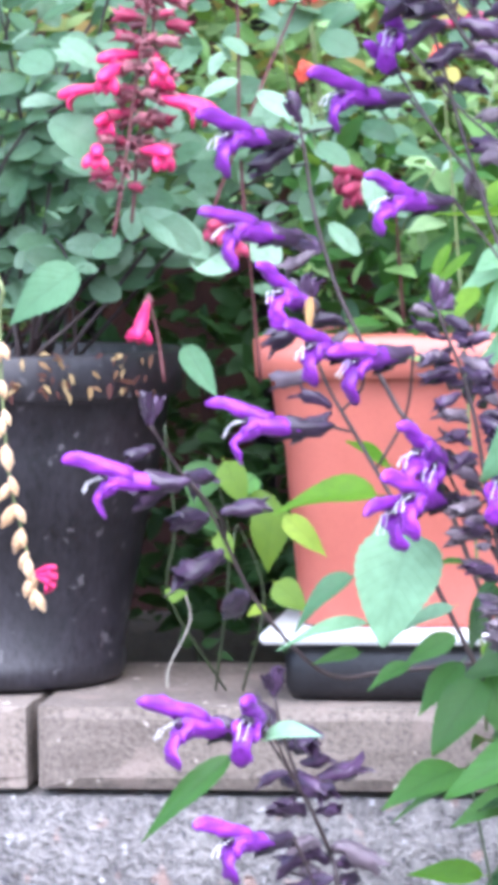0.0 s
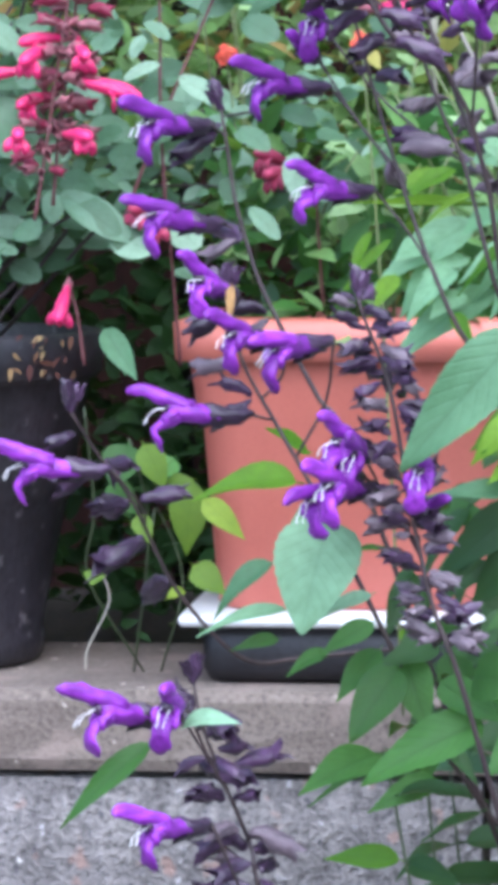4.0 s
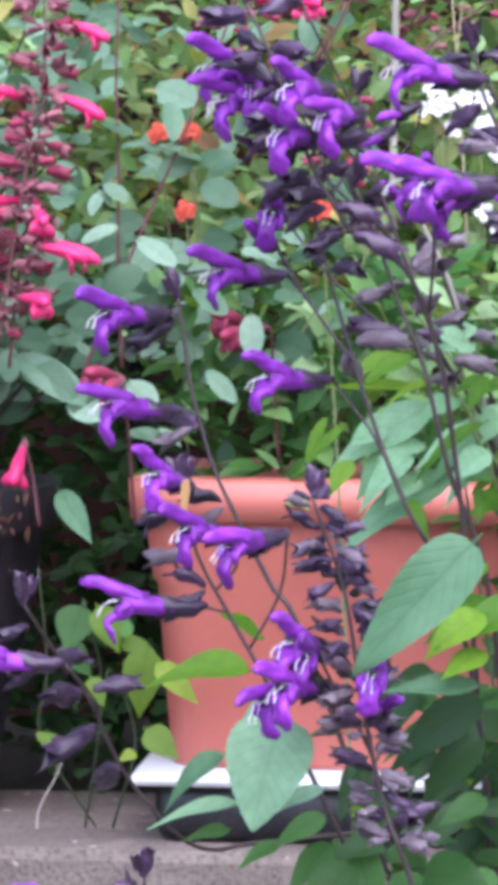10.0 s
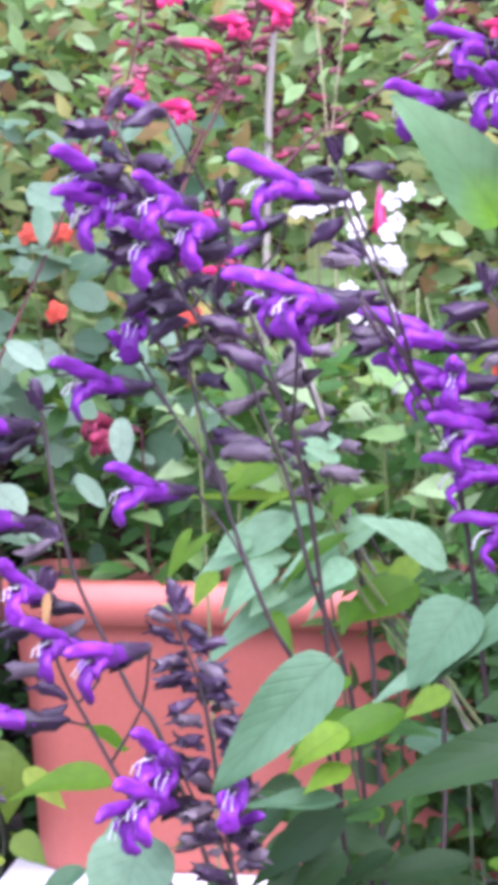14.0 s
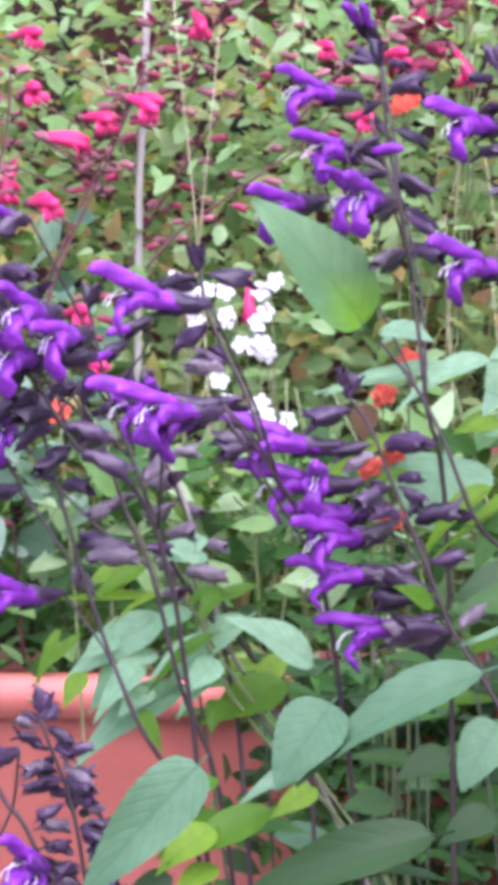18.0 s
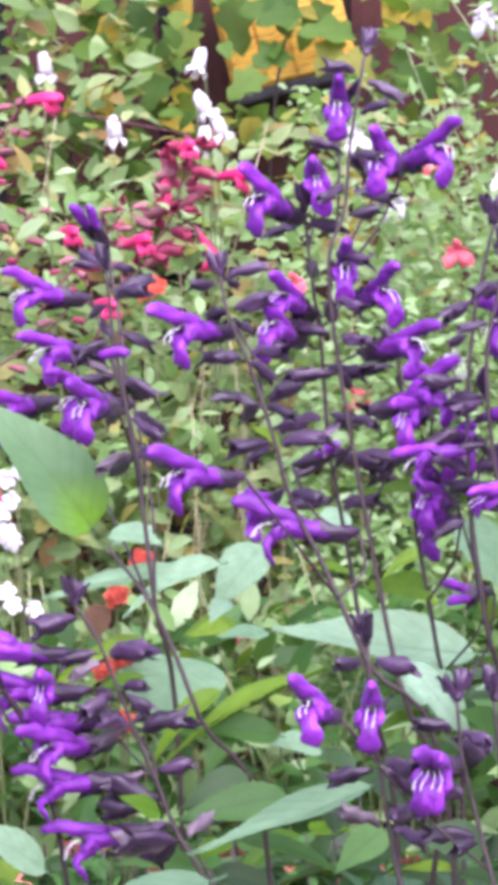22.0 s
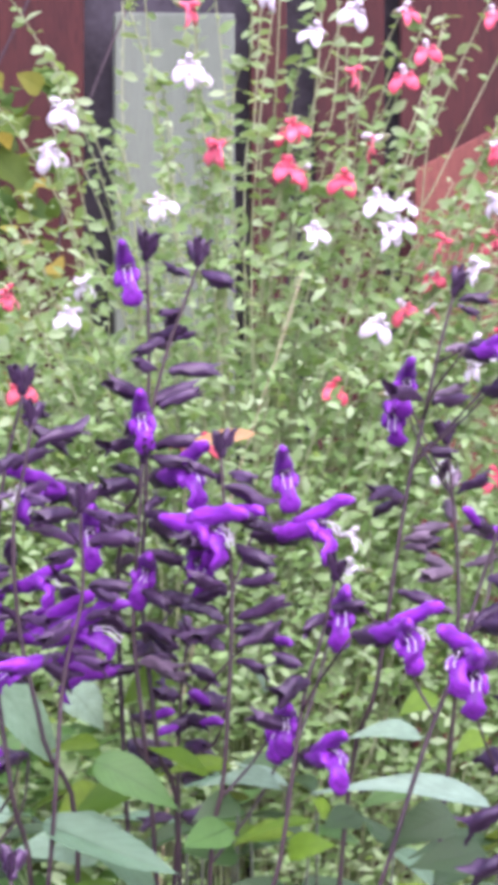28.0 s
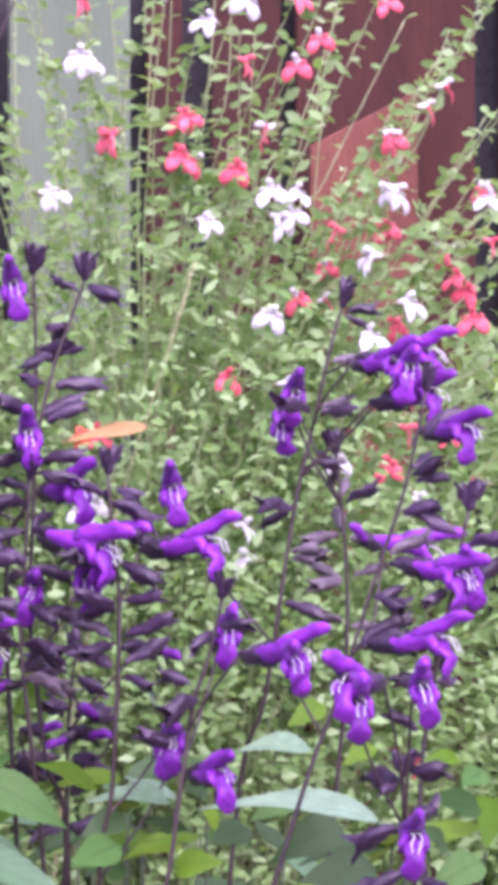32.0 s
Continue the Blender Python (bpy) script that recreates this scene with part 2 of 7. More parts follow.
M_CRIMSON = petal_mat("crimson bud", (0.20, 0.012, 0.045), (0.37, 0.026, 0.088), rough=0.5, sheen=0.1)
M_ORANGE = petal_mat("orange petal", (0.66, 0.045, 0.025), (0.80, 0.13, 0.05), rough=0.5)
M_GREENCAL = petal_mat("green calyx", (0.12, 0.17, 0.05), (0.22, 0.22, 0.08), rough=0.5)
M_TAN = petal_mat("dry bract", (0.40, 0.22, 0.10), (0.62, 0.42, 0.24), rough=0.7, through_light=0.15)
M_STEMDARK = stem_mat("dark stem", (0.024, 0.015, 0.018), (0.06, 0.040, 0.038))
M_STEMLEAFY = stem_mat("leafy green stem", (0.030, 0.046, 0.020), (0.065, 0.090, 0.036))
M_STEMGREEN = stem_mat("green stem", (0.10, 0.13, 0.05), (0.20, 0.24, 0.09))
M_TWIG = stem_mat("pale twig", (0.20, 0.27, 0.11), (0.33, 0.38, 0.19))
M_STRAW = stem_mat("pale straw", (0.26, 0.24, 0.12), (0.48, 0.44, 0.26))
M_STEMGREY = stem_mat("old woody stem", (0.22, 0.20, 0.17), (0.40, 0.37, 0.32))
M_STEMRED = stem_mat("wine red stem", (0.07, 0.018, 0.024), (0.14, 0.045, 0.045))
M_CAP = grain_mat("cast capping stone", ((0.25, (0.105, 0.082, 0.070)), (0.75, (0.235, 0.195, 0.165))), 9.0, 0.9, 0.6, 0.003, 260.0, None, ((0.62, 0.55, 0.49), 75.0, 0.70), 0.8, (((0.235, 0.185, 0.160), 24.0, 0.58), ((0.06, 0.048, 0.042), 130.0, 0.68)))
M_BLOCK = grain_mat("split concrete block", ((0.3, (0.125, 0.115, 0.115)), (0.5, (0.215, 0.200, 0.196)), (0.7, (0.32, 0.298, 0.288))), 38.0, 0.95, 1.0, 0.008, 170.0, None, ((0.72, 0.70, 0.68), 70.0, 0.72), 0.9, (((0.30, 0.20, 0.17), 45.0, 0.62), ((0.075, 0.072, 0.085), 105.0, 0.63), ((0.46, 0.45, 0.47), 85.0, 0.66)))
M_MORTAR = grain_mat("wall core", ((0.3, (0.06, 0.055, 0.05)), (0.7, (0.12, 0.11, 0.10))), 20.0, 0.95, 0.5, 0.002)
M_SOIL = grain_mat("garden soil", ((0.3, (0.035, 0.025, 0.018)), (0.7, (0.085, 0.062, 0.045))), 12.0, 0.95, 0.9, 0.01, 160.0)
M_PATH = grain_mat("gravelly ground", ((0.3, (0.08, 0.07, 0.058)), (0.7, (0.15, 0.13, 0.108))), 3.0, 0.95, 0.6, 0.006, 120.0)
M_TERRA = grain_mat("terracotta coloured plastic", ((0.3, (0.40, 0.108, 0.078)), (0.7, (0.47, 0.145, 0.11))), 5.0, 0.5, 0.08, 0.0004, 350.0, None, None, 0.12)
M_BLACKPOT = grain_mat("black nursery plastic", ((0.3, (0.010, 0.009, 0.012)), (0.7, (0.031, 0.027, 0.035))), 34.0, 0.5, 0.4, 0.001, 240.0, (1, 1, 0.5), ((0.11, 0.10, 0.11), 90.0, 0.66), 1.0)
# near-black colour that paints the shadowed gap below the tray's white rim
M_TRAYSHADE = grain_mat("shade under tray rim", ((0.3, (0.007, 0.007, 0.009)), (0.7, (0.017, 0.016, 0.019))), 20.0, 0.45, 0.3, 0.0008, 240.0)
M_TRAY = grain_mat("white plastic tray", ((0.3, (0.74, 0.74, 0.75)), (0.7, (0.84, 0.84, 0.84))), 8.0, 0.35, 0.1, 0.0005, 200.0, None, None, 0.1)
M_FENCE = grain_mat("red brown fence stain", ((0.3, (0.029, 0.0075, 0.0055)), (0.7, (0.054, 0.014, 0.0095))), 6.0, 0.95, 0.5, 0.0015, 120.0, (6, 6, 0.5))
M_FENCEGREY = grain_mat("weathered grey board", ((0.3, (0.084, 0.114, 0.076)), (0.7, (0.120, 0.156, 0.106))), 5.0, 0.95, 0.3, 0.001, 130.0, (6, 6, 0.4), None, 0.35)
M_FENCERUST = grain_mat("lighter rust brown", ((0.3, (0.11, 0.036, 0.024)), (0.7, (0.18, 0.062, 0.040))), 6.0, 0.95, 0.4, 0.001, 120.0, (5, 5, 0.5))
M_FENCEDARK = grain_mat("dark rail and gap shade", ((0.3, (0.018, 0.017, 0.020)), (0.7, (0.036, 0.034, 0.038))), 6.0, 0.8, 0.4, 0.001, 120.0)
M_YELLOWBOX = grain_mat("yellow painted wood", ((0.3, (0.70, 0.36, 0.03)), (0.7, (0.82, 0.48, 0.06))), 6.0, 0.6, 0.35, 0.001, 60.0, (1, 1, 6))


# ---- mesh helpers ----
def build(name, verts, faces, mats, face_mats=None, uvs=None, smooth=True):
    me = bpy.data.meshes.new(name)
    me.from_pydata([tuple(v) for v in verts], [], faces)
    for m in mats:
        me.materials.append(m)
    if face_mats:
        me.polygons.foreach_set("material_index", face_mats)
    if smooth:
        me.polygons.foreach_set("use_smooth", [True] * len(me.polygons))
    if uvs is not None:
        layer = me.uv_layers.new(name="UVMap")
        flat = np.empty(len(me.loops), dtype=np.int32)
        me.loops.foreach_get("vertex_index", flat)
        layer.data.foreach_set("uv", np.asarray(uvs, dtype=np.float32)[flat].ravel())
    me.update()
    return me


class Shape:
    """Collects pieces of one mesh."""

    def __init__(self):
        self.v, self.f, self.m, self.uv = [], [], [], []

    def add(self, verts, faces, slot=0, uvs=None):
        n = len(self.v)
        self.v.extend(verts)
        self.f.extend([tuple(i + n for i in f) for f in faces])
        self.m.extend([slot] * len(faces))
        self.uv.extend(uvs if uvs is not None else [(0.5, 0.5)] * len(verts))

    def mesh(self, name, mats, smooth=True):
        return build(name, self.v, self.f, mats, self.m, self.uv, smooth)


def curve_points(pts, n):
    """A smooth line through the points (Catmull-Rom)."""
    p = [Vector(q) for q in pts]
    p = [p[0] * 2 - p[1]] + p + [p[-1] * 2 - p[-2]]
    out = []
    for i in range(1, len(p) - 2):
        for k in range(n):
            t = k / n
            a, b, c, d = p[i - 1], p[i], p[i + 1], p[i + 2]
            out.append(0.5 * ((2 * b) + (c - a) * t + (2 * a - 5 * b + 4 * c - d) * t * t + (3 * b - a - 3 * c + d) * t ** 3))
    return out + [p[-2].copy()]


def sweep(line, sizes, n=8, close=True):
    """A tube along a line; sizes: a radius, or (side, up) half widths, at each point."""
    line = [Vector(p) for p in line]
    verts, faces = [], []
    ref = Vector((0, 1, 0))
    if abs((line[-1] - line[0]).normalized().dot(ref)) > 0.8:
        ref = Vector((1, 0, 0))
    for i, p in enumerate(line):
        d = (line[min(i + 1, len(line) - 1)] - line[max(i - 1, 0)]).normalized()
        side = (ref - d * ref.dot(d)).normalized()
        up = d.cross(side)
        s = sizes[i]
        a, b = s if isinstance(s, tuple) else (s, s)
        for k in range(n):
            w = 2 * math.pi * k / n
            verts.append(p + side * (a * math.cos(w)) + up * (b * math.sin(w)))
    for i in range(len(line) - 1):
        for k in range(n):
            faces.append((i * n + k, i * n + (k + 1) % n, (i + 1) * n + (k + 1) % n, (i + 1) * n + k))
    if close:
        faces.append(tuple(range(n))[::-1])
        faces.append(tuple((len(line) - 1) * n + k for k in range(n)))
    return verts, faces


def blade(length, width, droop, fold, shape, rows=9, teeth=0.0, wave=0.0):
    """A leaf along +x with its base at the origin: verts, faces, uvs."""
    verts, faces, uvs = [], [], []
    cols = (-1.0, -0.55, 0.0, 0.55, 1.0)
    for i in range(rows + 1):
        u = i / rows
        half = width / 2 * shape(u)
        if teeth and 0 < i < rows:
            half *= 1 + teeth * (1 if i % 2 else -1)
        x = length * (u - 0.12 * abs(droop) * u * u)
        z0 = -droop * length * u * u
        for c in cols:
            y = c * half
            z = z0 + fold * abs(y) + wave * width * math.sin(u * 9 + c * 2) * abs(c)
            verts.append((x, y, z))
            uvs.append((u, 0.5 + c * 0.5))
    m = len(cols)
    for i in range(rows):
        for k in range(m - 1):
            faces.append((i * m + k, (i + 1) * m + k, (i + 1) * m + k + 1, i * m + k + 1))
    return verts, faces, uvs


def ovate(u):
    return max(0.02, u ** 0.58 * (1.0 - u) ** 1.2 / 0.323)


def broad(u):
    return max(0.03, (u + 0.004) ** 0.34 * (1.0 - u) ** 0.86 / 0.50)


def heart(u):
    return max(0.03, (math.sin(math.pi * (0.05 + 0.95 * u) ** 0.62)) ** 0.65)


def lobed(u):
    return max(0.03, heart(u) * (0.90 + 0.20 * math.cos(u * 15.0)))


def oval(u):
    return max(0.04, math.sin(math.pi * (0.03 + 0.94 * u)) ** 0.6)


def lance(u):
    return max(0.02, math.sin(math.pi * u ** 0.8))


def facing(place, way, roll=0.0, size=1.0):
    """The pose of a thing built along +x with +z up, turned to look along way."""
    x = Vector(way).normalized()
    z = Vector((0, 0, 1))
    z = z - x * z.dot(x)
    z = z.normalized() if z.length > 1e-4 else Vector((0, -1, 0))
    y = z.cross(x)
    r = Matrix((x, y, z)).transposed().to_4x4() @ Matrix.Rotation(roll, 4, "X")
    return Matrix.Translation(place) @ r @ Matrix.Scale(size, 4)


def part(name, me, parent, m=None, label=""):
    """A mesh as ONE object under a thing or a part; m is its pose in the thing's own space."""
    ob = new(name, me)
    ob.parent = parent
    if m is not None:
        ob.matrix_basis = m
    if label:
        ob["label"] = label
    return ob


def thing(name, place, label, category, group="", kind=""):
    ob = new(name)
    ob.empty_display_size = 0.02
    ob.location = place
    return tagged(ob, label, category, group, kind)


def boxed(shape, lo, hi, slot=0, bevel=0.0, jitter=0.0, rng=None):
    """A block with chamfered upright edges and, with jitter, uneven corners."""
    (x0, y0, z0), (x1, y1, z1) = lo, hi
    b = bevel
    ring = lambda z, e: [(x0 + b + e, y0 + e, z), (x1 - b - e, y0 + e, z), (x1 - e, y0 + b + e, z), (x1 - e, y1 - b - e, z), (x1 - b - e, y1 - e, z), (x0 + b + e, y1 - e, z), (x0 + e, y1 - b - e, z), (x0 + e, y0 + b + e, z)]
    vs = ring(z0, b * 0.5) + ring(z0 + b, 0) + ring(z1 - b, 0) + ring(z1, b * 0.5)
    if jitter:
        vs = [tuple(c + rng.uniform(-jitter, jitter) for c in v) for v in vs]
    fs = [tuple(range(8))[::-1], tuple(range(24, 32))]
    for r in range(3):
        for k in range(8):
            fs.append((r * 8 + k, r * 8 + (k + 1) % 8, r * 8 + 8 + (k + 1) % 8, r * 8 + 8 + k))
    shape.add(vs, fs, slot)


RND = random.Random(7)


# ---- flowers and leaves that repeat ----
def calyx_shape(length, rad, lobes=3, flare=0.55):
    """A ribbed, lipped calyx along +x; flare: how far its pointed lips gape."""
    n = 12
    xs = (0.0, 0.08, 0.22, 0.42, 0.62, 0.76)
    rs = (0.22, 0.42, 0.66, 0.9, 1.0, 0.92)
    verts, faces = [], []
    for x, r in zip(xs, rs):
        for k in range(n):
            w = 2 * math.pi * k / n
            q = rad * r * (1 + 0.07 * math.cos(6 * w))
            verts.append((x * length, 0.85 * q * math.cos(w), q * math.sin(w) - 0.10 * length * x * x))
    for k in range(n):
        w = 2 * math.pi * k / n
        lip = (0.5 + 0.5 * math.cos(lobes * (w - math.pi / 2))) ** 1.3
        x = length * (0.76 + 0.27 * lip)
        verts.append((x, 0.85 * rad * math.cos(w) * (0.9 - 0.5 * lip), rad * math.sin(w) * (0.45 + flare * lip) - 0.12 * length))
    for i in range(len(xs)):
        for k in range(n):
            faces.append((i * n + k, i * n + (k + 1) % n, (i + 1) * n + (k + 1) % n, (i + 1) * n + k))
    faces.append(tuple(range(n))[::-1])
    return verts, faces


def sage_corolla(open_lip, hood, bend):
    """A two-lipped violet flower along +x: an inflated tube out of the calyx, a long straight hood, a hanging lip with white guide lines, a dark throat."""
    s = Shape()
    s.add(*sweep(curve_points([(0.012, 0, -0.001), (0.024, 0, -0.0015), (0.035, 0, -0.001), (0.045, 0, -0.0005)], 3), [0.0028, 0.0036, 0.0044, 0.0050, 0.0055, 0.0058, 0.0058, 0.0055, 0.0050, 0.0040], 12))
    tip = 0.0405 + hood
    s.add(*sweep(curve_points([(0.032, 0, 0.0018), (0.046, 0, 0.0048 + bend * 0.3), (tip - 0.009, 0, 0.0078 + bend), (tip, 0, 0.0066 + bend)], 3),
                 [(0.0058, 0.0042), (0.0056, 0.0042), (0.0052, 0.0042), (0.0046, 0.0042), (0.0040, 0.0041), (0.0034, 0.0040), (0.0029, 0.0038), (0.0024, 0.0034), (0.0017, 0.0026), (0.0007, 0.0010)], 10))
    x = 0.043 + open_lip * 0.5
    s.add(*sweep(curve_points([(0.040, 0, -0.0035), (x + 0.0035, 0, -0.0105), (x + 0.0034, 0, -0.0160), (x - 0.0005, 0, -0.0225)], 3),
                 [(0.0054, 0.0038), (0.0052, 0.0034), (0.0048, 0.0028), (0.0045, 0.0023), (0.0044, 0.0020), (0.0048, 0.0017), (0.0056, 0.0015), (0.0059, 0.0013), (0.0046, 0.0010), (0.0020, 0.0006)], 10))
    s.add(*sweep([(0.0435, 0, 0.0008), (0.0462, 0, 0.0000), (0.0476, 0, -0.0010)], [(0.0036, 0.0028), (0.0034, 0.0026), (0.0010, 0.0008)], 8), slot=2)
    for side in (-1, 1):
        s.add(*sweep(curve_points([(0.0445, side * 0.0015, 0.0005), (0.0535, side * 0.0018, -0.0025), (0.0575, side * 0.0018, -0.0090)], 3), [0.0003] * 6 + [0.0006], 5), slot=1)
        s.add(*sweep(curve_points([(0.040, side * 0.0042, -0.001), (0.0455, side * 0.0055, -0.005), (0.0455, side * 0.0056, -0.0100)], 3), [0.0018, 0.0022, 0.0024, 0.0023, 0.0020, 0.0015, 0.0006], 7))
    rng = random.Random(int(1e6 * (open_lip + hood + bend + 1)))
    off = Vector((rng.random() * 9, rng.random() * 9, rng.random() * 9))
    s.v = [Vector(v) + noise.noise_vector(Vector(v) * 170 + off) * 0.0018 for v in s.v]
    return s.mesh("corolla", [M_PURPLE, M_WHITE, M_CALYX])


def bud_corolla():
    s = Shape()
    s.add(*sweep(curve_points([(0.016, 0, -0.001), (0.028, 0, -0.001), (0.038, 0, 0.001), (0.046, 0, 0.0)], 3), [0.0024, 0.003, 0.0034, 0.0037, 0.004, 0.0042, 0.0042, 0.0038, 0.003, 0.0012], 9))
    return s.mesh("bud", [M_PURPLE])


COROLLA = [[sage_corolla(a + 0.002 * k, b - 0.0015 * k, c) for k in range(3)] for a, b, c in ((0.003, 0.030, 0.001), (0.000, 0.027, -0.002), (0.006, 0.029, 0.003))]
BUD = bud_corolla()
CALYX, OLDCALYX = [], []
for ln, rd, lb, fl in ((0.030, 0.0056, 2, 0.5), (0.029, 0.0052, 2, 1.1), (0.027, 0.0054, 3, 0.9), (0.024, 0.0045, 2, 0.7), (0.019, 0.0034, 2, 0.4), (0.026, 0.0050, 3, 1.4)):
    cs = Shape()
    cs.add(*calyx_shape(ln, rd, lb, fl))
    cs.v = [Vector(v) + noise.noise_vector(Vector(v) * 210 + Vector((ln * 900, 0, 0))) * 0.0034 for v in cs.v]
    CALYX.append(cs.mesh("calyx", [M_CALYX]))
    OLDCALYX.append(cs.mesh("calyx", [M_OLDCAL]))


def one_leaf(name, mat, args, stalk=0.008):
    s = Shape()
    v, f, uv = blade(*args)
    s.add([(x + stalk, y, z) for x, y, z in v], f, 0, uv)
    sv, sf = sweep([(0, 0, 0.0005), (stalk * 1.2, 0, -0.0004), (args[0] * 0.5 + stalk, 0, -args[2] * args[0] * 0.25 - 0.0006)], [0.0011, 0.0010, 0.0004], 5)
    s.add(sv, sf, 0, [(0.5, 0.5)] * len(sv))
    return s.mesh(name, [mat])


# leaves of unit length, scaled when placed; the number is the width
LEAF = {}
for key, mat in (("green", M_LEAF), ("mid", M_MID), ("lime", M_LIME), ("pale", M_PALE), ("skylit", M_SKYLIT), ("dusk", M_DUSK), ("tan", M_TANLEAF), ("rosy", M_ROSY), ("deep", M_DEEP)):
    LEAF[key] = [one_leaf("leaf", mat, (0.10, w, d, fo, ovate, 20, 0.02, 0.025)) for w, d, fo in ((0.052, 0.22, 0.18), (0.040, 0.35, 0.25), (0.062, 0.12, 0.10), (0.046, 0.48, 0.32), (0.056, -0.06, 0.22))]
for key, mat in (("mid", M_MID), ("lime", M_LIME), ("pale", M_PALE), ("skylit", M_SKYLIT), ("dusk", M_DUSK), ("green", M_LEAF)):
    LEAF[key + "_broad"] = [one_leaf("leaf", mat, (0.10, w, d, fo, broad, 24, 0.018, 0.03)) for w, d, fo in ((0.070, 0.16, 0.14), (0.064, 0.26, 0.2))]
LEAF["grey"] = [one_leaf("leaf", M_GREY, (0.10, w, d, fo, oval, 8, 0.0, 0.015), 0.012) for w, d, fo in ((0.062, 0.18, 0.15), (0.052, 0.30, 0.2), (0.070, 0.08, 0.12))]
LEAF["vine"] = [one_leaf("leaf", M_VINE, (0.10, w, d, fo, lobed, 20, 0.0, 0.03), 0.012) for w, d, fo in ((0.090, 0.2, 0.10), (0.080, 0.35, 0.25), (0.084, 0.1, 0.3))]
LEAF["yellow"] = [one_leaf("leaf", M_YELLOW, (0.10, w, d, fo, heart, 9, 0.02, 0.03), 0.012) for w, d, fo in ((0.085, 0.3, 0.15), (0.06, 0.3, 0.2))]
LEAF["shoot"] = [one_leaf("leaf", M_SHOOT, (0.10, w, d, fo, ovate, 8, 0.0, 0.02)) for w, d, fo in ((0.05, 0.2, 0.15), (0.06, 0.3, 0.2))]


def leaf_pose(place, way, roll, size, face):
    """Like facing, with the leaf's upper side turned to the open front of the bed by face (0 to 1)."""
    x = Vector(way).normalized()
    z = Vector((0.0, -face, 1.0 - 0.6 * face)) 
    z = z - x * z.dot(x)
    z = z.normalized() if z.length > 1e-3 else Vector((0, 0, 1))
    r = Matrix((x, z.cross(x), z)).transposed().to_4x4() @ Matrix.Rotation(roll, 4, "X")
    return Matrix.Translation(place) @ r @ Matrix.Scale(size, 4)


def put_leaf(owner, base, tip, kind="green", width=None, roll=0.0, face=0.8):
    """A leaf from base to tip, in world space, hung under a plant or stem."""
    b, t = Vector(base), Vector(tip)
    meshes = LEAF[kind]
    me = meshes[RND.randrange(len(meshes))]
    length = (t - b).length / 0.104
    m = leaf_pose(b - ORIGIN[owner.name], t - b, roll, length, face)
    ob = part("leaf", me, owner, m)
    if width:
        ys = [abs(v.co.y) for v in me.vertices]
        ob.matrix_basis = m @ Matrix.Diagonal((1, width / (2 * max(ys) * length), 1, 1))
    return ob


ORIGIN = {}


def plant(name, place, label, category, group=""):
    ob = thing(name, place, label, category, group)
    ORIGIN[ob.name] = Vector(place)
    return ob


def stalk(owner, pts, r0, r1, mat, name="flower_stem", sides=7, steps=5):
    """A tapered stem through world points, from low to high."""
    o = ORIGIN[owner.name]
    line = curve_points([Vector(p) - o for p in pts], steps)
    n = len(line)
    v, f = sweep(line, [r0 + (r1 - r0) * i / (n - 1) for i in range(n)], sides)
    ob = part(name, build(name, v, f, [mat]), owner)
    ORIGIN[ob.name] = o
    return ob, [p + o for p in line]


def at_height(line, z):
    for a, b in zip(line, line[1:]):
        if min(a.z, b.z) <= z <= max(a.z, b.z) and abs(b.z - a.z) > 1e-6:
            return a.lerp(b, (z - a.z) / (b.z - a.z))
    return line[-1] if z > line[-1].z else line[0]


STEMS = []


